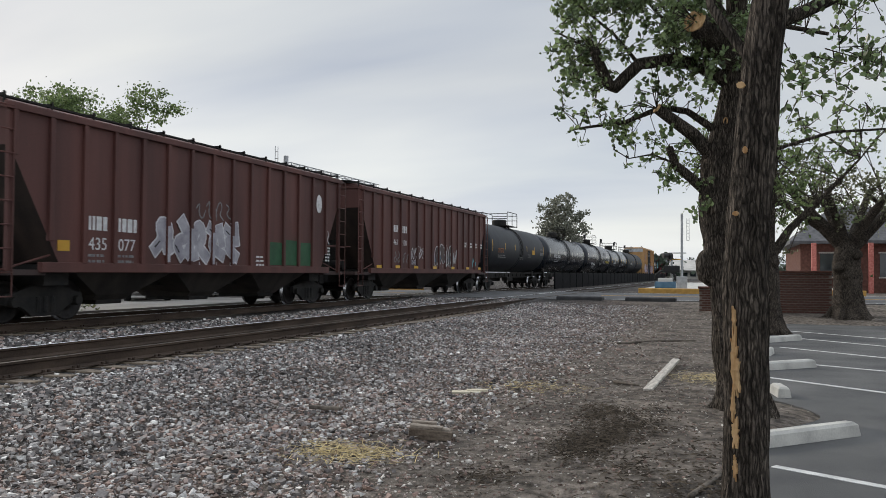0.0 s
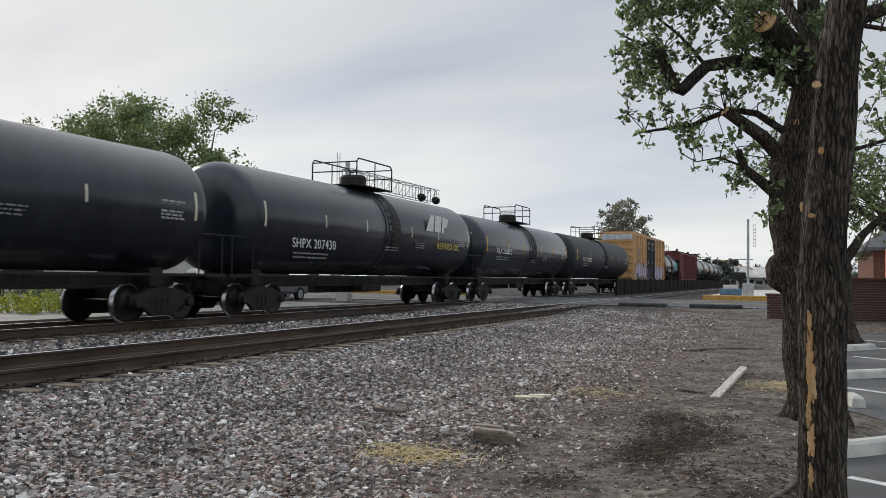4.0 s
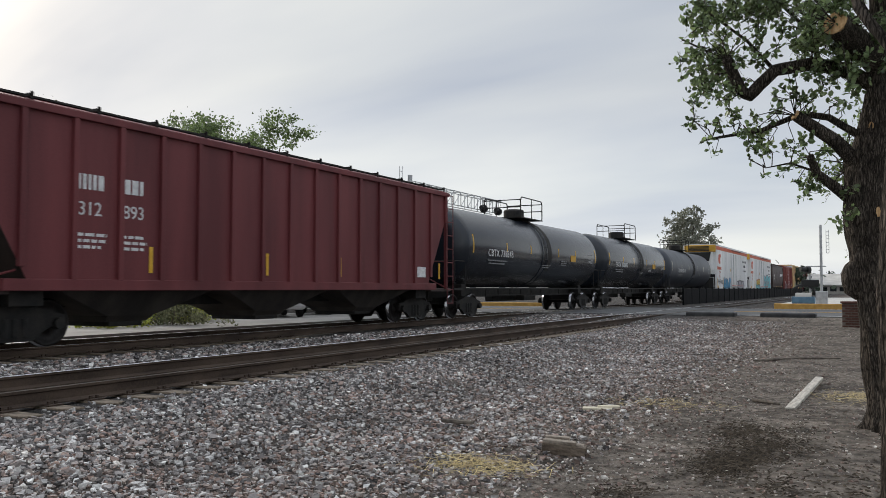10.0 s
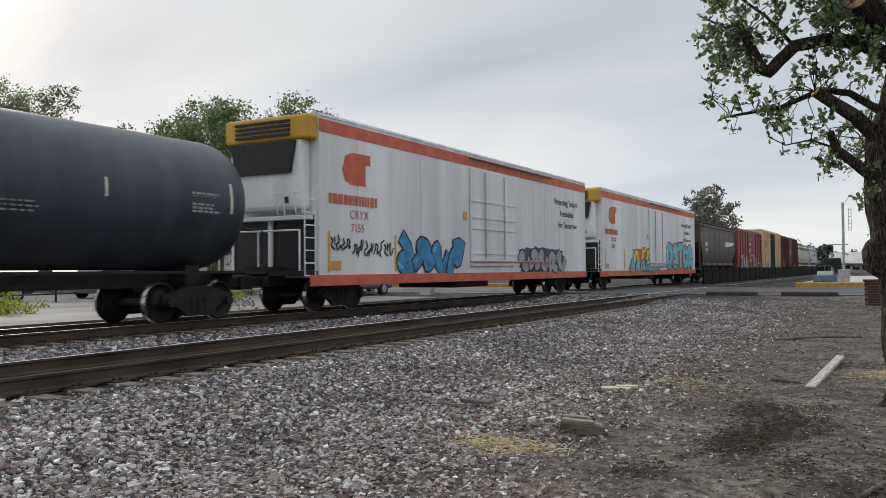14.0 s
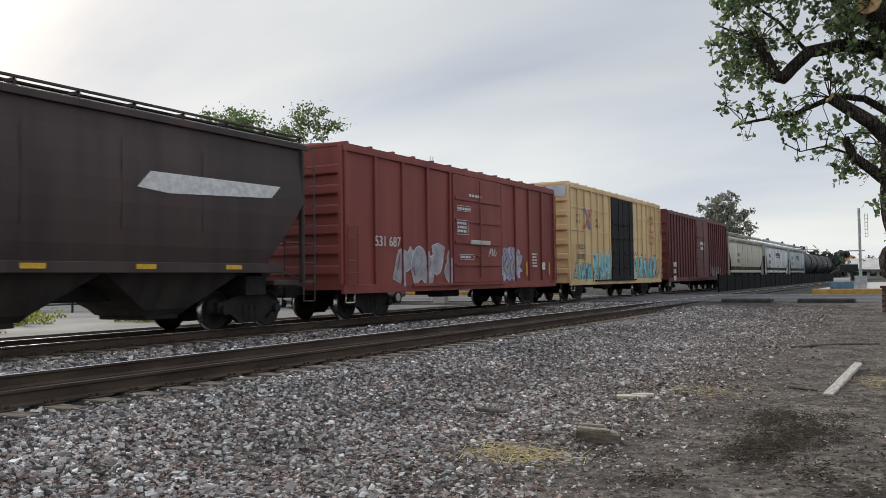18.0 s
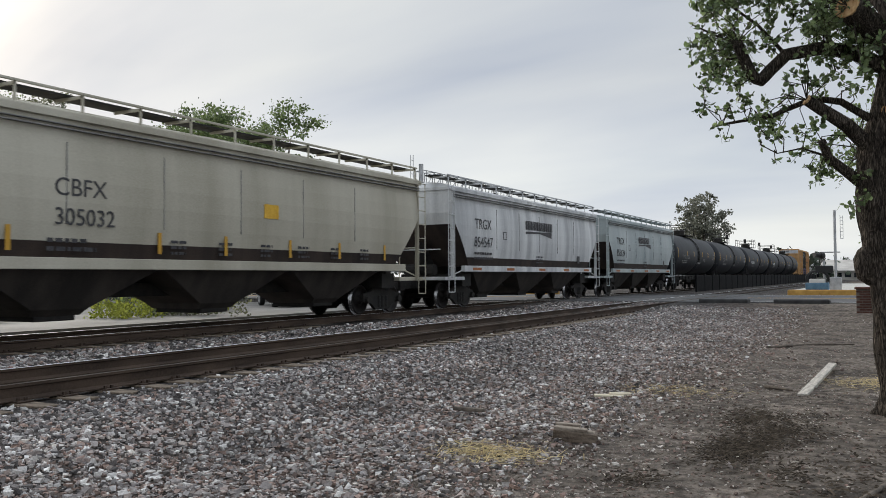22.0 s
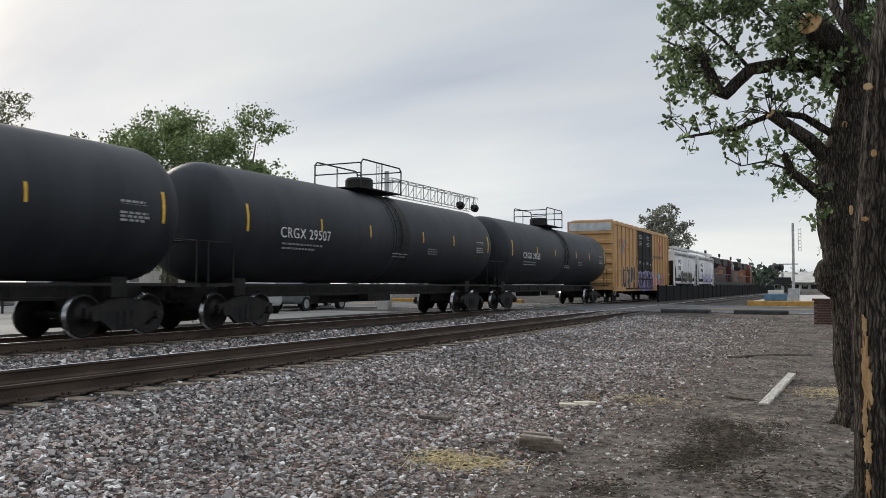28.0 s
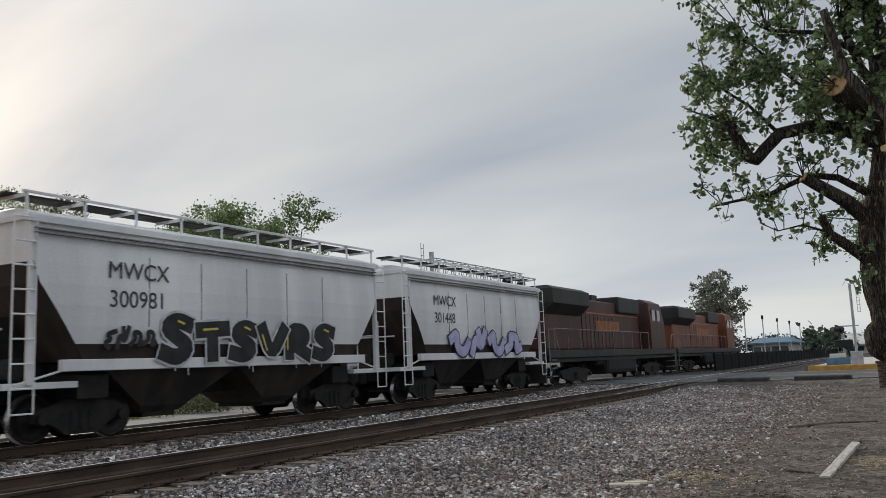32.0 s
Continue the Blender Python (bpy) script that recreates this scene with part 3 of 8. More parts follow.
# ---------------------------------------------------------------- mesh helpers
def mesh_of(name, bm, material, smooth=False):
    me = bpy.data.meshes.new(name)
    bmesh.ops.recalc_face_normals(bm, faces=bm.faces)
    bm.to_mesh(me)
    bm.free()
    me.materials.append(M[material])
    if smooth:
        for p in me.polygons:
            p.use_smooth = True
    return me


def part(name, bm, material, parent=None, label="", smooth=False, at=None):
    ob = new(name, mesh_of(name, bm, material, smooth) if isinstance(bm, bmesh.types.BMesh) else bm)
    ob.parent = parent
    if at:
        ob.location = at
    if label:
        tagged(ob, label=label)
    return ob


def empty(name, loc=(0, 0, 0)):
    ob = new(name)
    ob.empty_display_size = 0.2
    ob.location = loc
    return ob


def box(bm, x0, x1, y0, y1, z0, z1, bevel=0.0):
    r = bmesh.ops.create_cube(bm, size=1.0, matrix=Matrix.Translation(((x0 + x1) / 2, (y0 + y1) / 2, (z0 + z1) / 2)) @ Matrix.Diagonal((x1 - x0, y1 - y0, z1 - z0, 1)))
    if bevel:
        edges = list({e for v in r["verts"] for e in v.link_edges})
        bmesh.ops.bevel(bm, geom=edges, offset=bevel, segments=2, affect="EDGES", profile=0.5)
    return bm


def boxes(rows, bevel=0.0):
    bm = bmesh.new()
    for r in rows:
        box(bm, *r, bevel=bevel)
    return bm


def rod(bm, a, b, r, r2=None, seg=6):
    a, b = Vector(a), Vector(b)
    d = b - a
    if d.length < 1e-6:
        return bm
    m = Matrix.Translation((a + b) / 2) @ d.to_track_quat("Z", "Y").to_matrix().to_4x4()
    bmesh.ops.create_cone(bm, cap_ends=True, segments=seg, radius1=r, radius2=r if r2 is None else r2, depth=d.length, matrix=m)
    return bm


def rods(pairs, r, seg=6):
    bm = bmesh.new()
    for a, b in pairs:
        rod(bm, a, b, r, seg=seg)
    return bm


def path_rod(points, r, seg=6):
    return rods(list(zip(points[:-1], points[1:])), r, seg)


def rings(rows, cap=True):
    """A body from level rings: (z, y0, y1, half width), bottom to top."""
    bm = bmesh.new()
    last = None
    for z, y0, y1, w in rows:
        ring = [bm.verts.new(p) for p in ((w, y0, z), (w, y1, z), (-w, y1, z), (-w, y0, z))]
        if last:
            for i in range(4):
                bm.faces.new((last[i], last[(i + 1) % 4], ring[(i + 1) % 4], ring[i]))
        elif cap:
            bm.faces.new(ring)
        last = ring
    if cap:
        bm.faces.new(last)
    return bm


def lathe_y(profile, seg=40, zc=0.0):
    """A body of turn round the y axis: (y, radius)."""
    bm = bmesh.new()
    loops = []
    for y, r in profile:
        loops.append([bm.verts.new((r * math.cos(2 * math.pi * i / seg), y, zc + r * math.sin(2 * math.pi * i / seg))) for i in range(seg)])
    for a, b in zip(loops[:-1], loops[1:]):
        for i in range(seg):
            bm.faces.new((a[i], a[(i + 1) % seg], b[(i + 1) % seg], b[i]))
    bm.faces.new(loops[0])
    bm.faces.new(loops[-1][::-1])
    return bm


def plate(points, thick, axis="x", at=0.0):
    """A flat polygon of (y, z) points as a thin plate that faces +x."""
    bm = bmesh.new()
    f = bm.faces.new([bm.verts.new((at, y, z)) for y, z in points])
    r = bmesh.ops.extrude_face_region(bm, geom=[f])
    for v in r["geom"]:
        if isinstance(v, bmesh.types.BMVert):
            v.co.x += thick
    return bm


def words(text, parent, x, y, z, size, material, label="", width=1.0, name="lettering"):
    cu = bpy.data.curves.new(name, "FONT")
    cu.body, cu.size, cu.extrude = text, size, 0.003
    cu.space_character = width
    cu.materials.append(M[material])
    ob = new(name, cu)
    ob.parent = parent
    ob.matrix_basis = pose(x, y, z, 90, 0, 90)
    if label:
        tagged(ob, label=label)
    return ob


def bars(parent, x, y, z, length, rows, height, gap, material, name="stencil_print"):
    """Writing too small to read: rows of short bars."""
    bm = bmesh.new()
    for i in range(rows):
        p = y
        end = y + length * random.uniform(0.75, 1.0)
        while p < end:
            w = random.uniform(0.06, 0.22)
            box(bm, x, x + 0.004, p, min(p + w, end), z - i * (height + gap) - height, z - i * (height + gap))
            p += w + 0.045
    return tagged(part(name, bm, material, parent), kind="stuff")


# hooks, bolts and loops of the kind that sprayed pieces are knotted from; none is a letter
GLYPHS = [
    [[(0.08, 0.05), (0.45, 0.98), (0.58, 0.35), (0.98, 0.80)]],
    [[(0.0, 0.62), (0.34, 1.0), (0.28, 0.28), (0.72, 0.0), (0.98, 0.52)]],
    [[(0.95, 1.0), (0.25, 0.78), (0.68, 0.50), (0.10, 0.28), (0.55, 0.0)]],
    [[(0.08, 0.0), (0.22, 0.75), (0.62, 0.18), (0.80, 1.0)], [(0.40, 1.0), (0.52, 0.62)]],
    [[(0.02, 0.92), (0.52, 0.72), (0.08, 0.38), (0.95, 0.05)], [(0.70, 1.0), (0.88, 0.45)]],
    [[(0.22, 0.0), (0.02, 0.50), (0.40, 1.0), (0.74, 0.62), (0.42, 0.30), (0.98, 0.0)]],
    [[(0.55, 0.0), (0.05, 0.36), (0.86, 0.56), (0.36, 1.0)], [(0.75, 0.08), (0.98, 0.32)]],
    [[(0.0, 0.18), (0.42, 0.50), (0.15, 0.95), (0.84, 0.82), (0.62, 0.08), (1.0, 0.32)]],
]


def strokes(lines, width, at, rnd):
    """Fat marks along polylines, as thin plates that face +x, each a shade above the last."""
    bm = bmesh.new()
    k = 0
    for pts in lines:
        for (ay, az), (by, bz) in zip(pts[:-1], pts[1:]):
            d = Vector((by - ay, bz - az))
            if d.length < 1e-4:
                continue
            d.normalize()
            o = Vector((-d.y, d.x)) * width / 2
            a, b = Vector((ay, az)) - d * width * 0.42, Vector((by, bz)) + d * width * 0.42
            ws = [rnd.uniform(0.8, 1.15) for _ in range(4)]
            quad = [a - o * ws[0], b - o * ws[1], b + d * width * 0.12, b + o * ws[2], a + o * ws[3], a - d * width * 0.12]
            x = at + 0.00045 * (k % 4)
            k += 1
            f = bm.faces.new([bm.verts.new((x, q.x, q.y)) for q in quad])
            r = bmesh.ops.extrude_face_region(bm, geom=[f])
            for v in r["geom"]:
                if isinstance(v, bmesh.types.BMVert):
                    v.co.x -= 0.0015
    return bm


LETTERS = {
    "R": [[(0.08, 0.0), (0.05, 1.0), (0.65, 0.98), (0.78, 0.72), (0.55, 0.5), (0.15, 0.47), (0.9, 0.0)]],
    "O": [[(0.45, 1.0), (0.08, 0.8), (0.05, 0.25), (0.4, 0.0), (0.82, 0.22), (0.86, 0.75), (0.45, 1.0)]],
    "D": [[(0.08, 0.0), (0.06, 1.0), (0.6, 0.95), (0.9, 0.55), (0.62, 0.04), (0.08, 0.0)]],
    "S": [[(0.85, 0.86), (0.45, 1.0), (0.1, 0.78), (0.42, 0.54), (0.86, 0.3), (0.5, 0.0), (0.05, 0.14)]],
    "T": [[(0.0, 0.92), (0.95, 0.96)], [(0.48, 0.95), (0.46, 0.0)]],
    "V": [[(0.0, 1.0), (0.42, 0.0), (0.92, 1.0)]],
}


def ribbon(bm, pts, width, at):
    """A painted stroke that faces +x: rounded corners, one connected strip."""
    p = [Vector(q) for q in pts]
    for _ in range(2 if len(p) > 2 else 0):
        soft = [p[0]]
        for a, b in zip(p[:-1], p[1:]):
            soft += [a.lerp(b, 0.25), a.lerp(b, 0.75)]
        p = soft + [p[-1]]
    p[0] = p[0] + (p[0] - p[1]).normalized() * width * 0.3
    p[-1] = p[-1] + (p[-1] - p[-2]).normalized() * width * 0.3
    rows = []
    for i, q in enumerate(p):
        d = (p[min(i + 1, len(p) - 1)] - p[max(i - 1, 0)])
        d = d.normalized() if d.length > 1e-6 else Vector((1, 0))
        o = Vector((-d.y, d.x)) * width / 2
        x = at + 0.00012 * i
        rows.append((bm.verts.new((x, q.x - o.x, q.y - o.y)), bm.verts.new((x, q.x + o.x, q.y + o.y))))
    for a, b in zip(rows[:-1], rows[1:]):
        bm.faces.new((a[0], b[0], b[1], a[1]))
    return bm


def letter_lines(glyph, cy, cz, w, h, slant, rnd):
    return [[(cy + (u - 0.47) * w + slant * (v - 0.5) * h + rnd.uniform(-0.03, 0.03) * w, cz + (v - 0.5) * h + rnd.uniform(-0.03, 0.03) * h) for u, v in line] for line in glyph]


def scrawl(parent, x, y0, y1, z0, z1, n, material, seed, width=0.045):
    """A thin tag: one quick mark after the other."""
    rnd = random.Random(seed)
    w, h = (y1 - y0) / n, z1 - z0
    for k in range(n):
        bm = bmesh.new()
        hk = h * rnd.uniform(0.7, 1.0)
        for i, line in enumerate(letter_lines(rnd.choice(GLYPHS), y0 + w * (k + 0.5), z0 + hk / 2, w * 0.95, hk, 0.15, rnd)):
            ribbon(bm, line, width, x + 0.003 + 0.004 * (k % 2) + 0.0012 * i)
        part("scrawl_mark", bm, material, parent)


PROUD = {}


def graffiti(parent, x, y0, y1, z0, z1, letters, fill, edge, seed, shine="spray_white", text="", cloud="", rim=1.30):
    """A sprayed piece: fat outlined letters that lean on one another, a spiky cloud behind, thin highlights and drips."""
    rnd = random.Random(seed)
    letters = len(text) or letters
    w, h = (y1 - y0) / letters, z1 - z0
    if cloud:
        n = 12 * letters
        ring = []
        for i in range(n):
            a = 2 * math.pi * i / n
            q = 1 / max(abs(math.cos(a)), abs(math.sin(a)))
            r = (0.25 + 0.75 * q) * rnd.uniform(0.90, 1.0 if i % 3 else 1.18)
            ring.append(((y0 + y1) / 2 + math.cos(a) * r * (y1 - y0) * 0.5, (z0 + z1) / 2 + math.sin(a) * r * h * 0.60))
        part("graffiti_cloud", plate(ring, 0.002, at=x), cloud, parent)
    fat = min(w * 0.40, h * 0.33)
    posts, post_x, rails, rail_x = PROUD.get(parent.name, ((), 0, (), 0))
    if abs(x - post_x) < 0.12:
        for y in posts:
            if y0 < y < y1:
                part("painted_post", boxes([(post_x, post_x + 0.002, y - 0.052, y + 0.052, z0 + rnd.uniform(0.0, 0.1) * h, z1 - rnd.uniform(0.05, 0.3) * h)]), fill if rnd.random() < 0.6 else edge, parent)
        for z in rails:
            if z0 < z < z1 - 0.1 * h:
                part("painted_rail", boxes([(rail_x, rail_x + 0.002, y0, y1, z - 0.04, z + 0.04)]), fill, parent)
    for k in range(letters):
        glyph = LETTERS[text[k]] if text else rnd.choice(GLYPHS)
        hk = h * rnd.uniform(0.80, 0.98)
        lines = letter_lines(glyph, y0 + w * (k + 0.5), z0 + fat * 0.4 + hk / 2, w * 0.92, hk - fat * 0.5, rnd.uniform(-0.05, 0.12), rnd)
        lift = 0.006 + 0.010 * (k % 2)
        rims, body = bmesh.new(), bmesh.new()
        for i, line in enumerate(lines):
            ribbon(rims, line, fat * rim, x + lift + 0.0006 * i)
            ribbon(body, line, fat, x + lift + 0.005 + 0.0006 * i)
        part("graffiti_outline", rims, edge, parent)
        part("graffiti_fill", body, fill, parent)
        (ay, az), (by, bz) = lines[0][0], lines[0][1]
        part("graffiti_highlight", ribbon(bmesh.new(), [(ay + (by - ay) * 0.25 - fat * 0.22, az + (bz - az) * 0.25), (ay + (by - ay) * 0.75 - fat * 0.22, az + (bz - az) * 0.75)], fat * 0.14, x + lift + 0.0085), shine, parent)
        drip = rnd.uniform(y0, y1)
        part("paint_drip", ribbon(bmesh.new(), [(drip, z0 + 0.05), (drip + 0.01, z0 - rnd.uniform(0.02, 0.13) * h)], 0.03, x + 0.003), edge, parent)

# ---------------------------------------------------------------- ground, tracks, road
RAIL = 0.475
NEAR_X, FAR_X = -9.13, -15.1
ROAD_Y0, ROAD_Y1, ROAD_Z = 37.5, 50.5, 0.45


def ramp(v, a, b):
    k = min(max((v - a) / (b - a), 0), 1)
    return k * k * (3 - 2 * k)


def lot_edge(y):
    """Where the broken edge of the asphalt meets the dirt: it swings out round the foot of the tree."""
    e = 0.22 + 0.30 * ramp(y, 12.5, 26)
    e += 0.75 * math.exp(-((y - 10.6) / 1.1) ** 2)
    return e + 0.10 * noise.noise(Vector((y * 0.8, 1.7, 0))) + 0.05 * noise.noise(Vector((y * 3.1, 4.2, 0)))


def ground_z(x, y):
    z = 0.29 * ramp(x, -4.6, -7.0) - 0.035 * ramp(x, -7.1, -7.9)
    z += 0.05 * ramp(x, -16.8, -17.6)
    up = ramp(y, 27, 37.2)
    z = z + (0.425 - z) * up if x < 9 else z + (0.40 - z) * up
    if y > ROAD_Y0 - 0.1:
        z = ROAD_Z - 0.04
    if -5 < x < 1.4 and y < 36:
        z += 0.05 * noise.noise(Vector((x * 0.5, y * 0.4, 3))) + (0.03 * noise.noise(Vector((x * 2.2, y * 1.6, 9))) + 0.022 * noise.noise(Vector((x * 5.5, y * 4.0, 5)))) * ramp(x, -4.8, -2.5)
        z += 0.07 * math.exp(-((x + 0.4) ** 2 / 0.9 + (y - 9.5) ** 2 / 14))
    if y < 30:
        k = ramp(lot_edge(y) - x, -0.12, 0.35)
        z = -0.03 + (z + 0.03) * k if x < 2 else -0.03
    return z


def sheet(name, xs, ys, fz, material):
    verts = [(x, y, fz(x, y)) for y in ys for x in xs]
    nx = len(xs)
    faces = [(j * nx + i, j * nx + i + 1, (j + 1) * nx + i + 1, (j + 1) * nx + i) for j in range(len(ys) - 1) for i in range(nx - 1)]
    me = bpy.data.meshes.new(name)
    me.from_pydata(verts, [], faces)
    me.materials.append(M[material])
    for p in me.polygons:
        p.use_smooth = True
    return new(name, me)


xs = [-900, -400, -200, -100, -60, -40, -30, -24, -20] + [-18 + 0.25 * i for i in range(0, 52)] + [-5 + 0.1 * i for i in range(0, 55)] + [0.5 + 0.25 * i for i in range(0, 11)] + [3.5, 5, 8, 9.5, 14, 25, 60, 150, 400, 900]
ys = [-400, -150, -60, -20, -8, -3] + [0.25 * i for i in range(0, 16)] + [4 + 0.1 * i for i in range(0, 110)] + [15 + 0.6 * i for i in range(0, 40)] + [40, 45, 52, 60, 80, 120, 200, 400, 800, 1800]
tagged(sheet("ground", xs, ys, ground_z, "ground"), "bare dirt and crushed rock beside the railway", "ground", kind="structure")

tagged(part("road", boxes([(-120, 150, ROAD_Y0, ROAD_Y1, 0.30, ROAD_Z)]), "asphalt"), "grey worn asphalt road over the level crossing", "road", kind="structure")
def lot_slab():
    bm = bmesh.new()
    rim = [bm.verts.new((lot_edge(-20 + 0.2 * i), -20 + 0.2 * i, 0)) for i in range(253)] + [bm.verts.new((60, 30.4, 0)), bm.verts.new((60, -20, 0))]
    f = bm.faces.new(rim)
    r = bmesh.ops.extrude_face_region(bm, geom=[f])
    for v in r["geom"]:
        if isinstance(v, bmesh.types.BMVert):
            v.co.z -= 0.3
    return bm


tagged(part("pavement", lot_slab(), "lot_asphalt"), "grey worn asphalt parking lot", "parking lot", kind="structure")
tagged(part("pavement", boxes([(-70, -18.2, -60, 37.4, 0.1, 0.385)]), "lot"), "pale dusty paved lot behind the tracks", "pavement", kind="structure")
for y in (37.75, 43.9, 44.15, 50.2):
    c = "road_white" if y in (37.75, 50.2) else "kerb_yellow"
    tagged(part("road_line", boxes([(-60, -17.5, y, y + 0.12, ROAD_Z, ROAD_Z + 0.004), (-6.4, 60, y, y + 0.12, ROAD_Z, ROAD_Z + 0.004)]), c), "painted line on the road", "road marking", kind="structure")


def rail_mesh(y0, y1, top="rail_top"):
    prof = [(-0.075, 0), (0.075, 0), (0.075, 0.012), (0.012, 0.04), (0.010, 0.135), (0.036, 0.150), (0.036, 0.180), (-0.036, 0.180), (-0.036, 0.150), (-0.010, 0.135), (-0.012, 0.04), (-0.075, 0.012)]
    bm = bmesh.new()
    ends = [[bm.verts.new((x, y, z)) for x, z in prof] for y in (y0, y1)]
    for i in range(len(prof)):
        j = (i + 1) % len(prof)
        bm.faces.new((ends[0][i], ends[0][j], ends[1][j], ends[1][i]))
    bm.faces.new(ends[0])
    bm.faces.new(ends[1][::-1])
    me = mesh_of("rail", bm, "rail_side")
    me.materials.append(M[top])
    for p in me.polygons:
        if p.normal.z > 0.95 and p.center.z > 0.17:
            p.material_index = 1
    return me


rail_me = rail_mesh(-60, 760)
dull_rail_me = rail_mesh(-60, 760, "rail_dull")
tie_me = mesh_of("tie", boxes([(-1.3, 1.3, -0.115, 0.115, -0.17, 0.0)], 0.012), "tie")
plate_me = mesh_of("tie_plate", boxes([(-0.18, 0.18, -0.095, 0.095, 0, 0.016), (-0.12, -0.09, -0.06, -0.03, 0.016, 0.05), (0.09, 0.12, 0.03, 0.06, 0.016, 0.05), (0.09, 0.12, -0.06, -0.03, 0.016, 0.05)]), "rail_side")
for cx, label in ((NEAR_X, "empty near track with rusty steel rails"), (FAR_X, "far track with steel rails under the train")):
    tr = tagged(empty("railway_track", (cx, 0, RAIL - 0.18)), label, "railway track", kind="structure")
    for side in (-0.753, 0.753):
        part("rail", dull_rail_me if cx == NEAR_X and side > 0 else rail_me, "", tr, at=(side, 0, 0))
    for k in range(0, 74 if cx == NEAR_X else 40):
        y = -3 + 0.55 * k + random.uniform(-0.03, 0.03)
        if y > 37:
            break
        part("tie", tie_me, "", tr, at=(random.uniform(-0.05, 0.05), y, -0.014))
        part("tie_plate", plate_me, "", tr, at=(0.753, y, -0.012))
    for x0, x1 in ((-1.75, -0.84), (-0.66, 0.66), (0.84, 1.75)):
        for k in range(4):
            y0 = ROAD_Y0 - 0.6 + k * 3.6
            part("crossing_panel", boxes([(x0, x1, y0, y0 + 3.57, -0.1, 0.172)], 0.01), "lot_asphalt", tr)

for x0, x1 in ((-7.3, -5.3), (-4.3, -2.2)):
    tagged(part("crossing_edge_pad", boxes([(x0, x1, 36.6, 37.45, 0.30, 0.60)], 0.06), "panel_dark"), "dark rubber pad at the edge of the crossing", "crossing pad", group="crossing pads")

# far side of the crossing
isl = tagged(empty("traffic_island", (0, 0, ROAD_Z)), "raised concrete island with a yellow painted kerb", "traffic island", kind="structure")
part("kerb", boxes([(-5.2, 7.0, 50.7, 50.95, -0.1, 0.30)], 0.05), "kerb_yellow", isl)
part("paving", boxes([(-5.1, 7.0, 50.95, 90, -0.1, 0.26)]), "concrete", isl)
tagged(part("kerb", boxes([(9.5, 60, 50.7, 51.0, 0.3, 0.68)], 0.04), "kerb_yellow"), "yellow painted kerb along the road", "kerb", kind="structure")
tagged(part("kerb", boxes([(-60, -19, 51.0, 51.3, 0.3, 0.68)], 0.04), "kerb_yellow"), "yellow painted kerb behind the tracks", "kerb", kind="structure")

fence = tagged(empty("track_fence", (-12.3, 61, 0.42)), "low black metal fence between the two tracks", "fence")
panel_me = mesh_of("fence_panel", boxes([(-0.03, 0.03, 0.05, 2.95, 0.02, 1.18)], 0.008), "fence_black")
post_me = mesh_of("post", boxes([(-0.06, 0.06, -0.05, 0.05, 0, 1.26)], 0.008), "fence_black")
for k in range(36):
    part("fence_panel", panel_me, "", fence, at=(0, 3 * k, 0))
    part("post", post_me, "", fence, at=(0, 3 * k, 0))

# crossing signal, its mast and the blue enclosure
mast = tagged(empty("crossing_signal", (-2.75, 51.6, 0.7)), "tall grey crossing mast with black signal heads", "railway signal")
part("pole", rods([((0, 0, 0), (0, 0, 4.5))], 0.075, 10), "steel", mast)
part("crossarm", rods([((-0.75, 0, 2.15), (0.25, 0, 2.15))], 0.035), "steel", mast)
part("base_box", boxes([(-0.3, 0.3, -0.25, 0.25, 0, 0.75)], 0.03), "steel", mast)
for sx in (-0.65,):
    hd = rods([((sx - 0.12, -0.1, 1.95), (sx + 0.02, 0.02, 1.95))], 0.21, 20)
    part("signal_head", hd, "signal_black", mast, "round black signal head with hood")
    part("hood", rods([((sx - 0.42, -0.34, 2.0), (sx - 0.1, -0.08, 1.97))], 0.14, 14), "signal_black", mast)
part("ladder", rods([((0.28, 0, 2.9), (0.28, 0, 4.2)), ((0.42, 0, 2.9), (0.42, 0, 4.2))] + [((0.28, 0, 2.9 + 0.2 * i), (0.42, 0, 2.9 + 0.2 * i)) for i in range(7)], 0.015), "steel", mast)
enc = tagged(empty("crossing_gate", (-3.8, 53.0, 0.71)), "blue-grey crossing gate machine with black counterweight arms", "crossing gate")
part("body", boxes([(-0.62, 0.62, -0.4, 0.4, 0, 0.42)], 0.06), "cabinet_blue", enc)
part("hood", rods([((-0.42, -0.12, 0.40), (0.42, -0.12, 0.40))], 0.24, 20), "wall_pale", enc, "pale rounded hood of the gate machine")
for k, x in enumerate((-0.62, 0.62)):
    part("counterweight_arm", path_rod([(x, 0.1, 0.5), (x * 0.9, 0, 0.85), (x * 0.45, -0.05, 1.05), (0.05, -0.05, 1.08)], 0.07, 8), "signal_black", enc)
part("counterweight", boxes([(-0.1, 0.85, -0.12, 0.12, 0.98, 1.40)], 0.04), "signal_black", enc)
part("mast", rods([((0.35, 0.25, 0), (0.35, 0.25, 1.7))], 0.07, 10), "steel", enc)
for k, (x, y) in enumerate(((-0.7, 54.5), (0.1, 56.0), (0.9, 58.0))):
    b = tagged(empty("bollard", (x, y, 0.70)), "slim white post on the traffic island", "bollard", group="white posts")
    part("post", rods([((0, 0, 0), (0, 0, 1.6 + 0.3 * (k == 0)))], 0.05, 8), "wall_pale", b)
    part("cap", rods([((0, 0, 1.6 + 0.3 * (k == 0)), (0, 0, 1.66 + 0.3 * (k == 0)))], 0.06, 8), "steel", b)

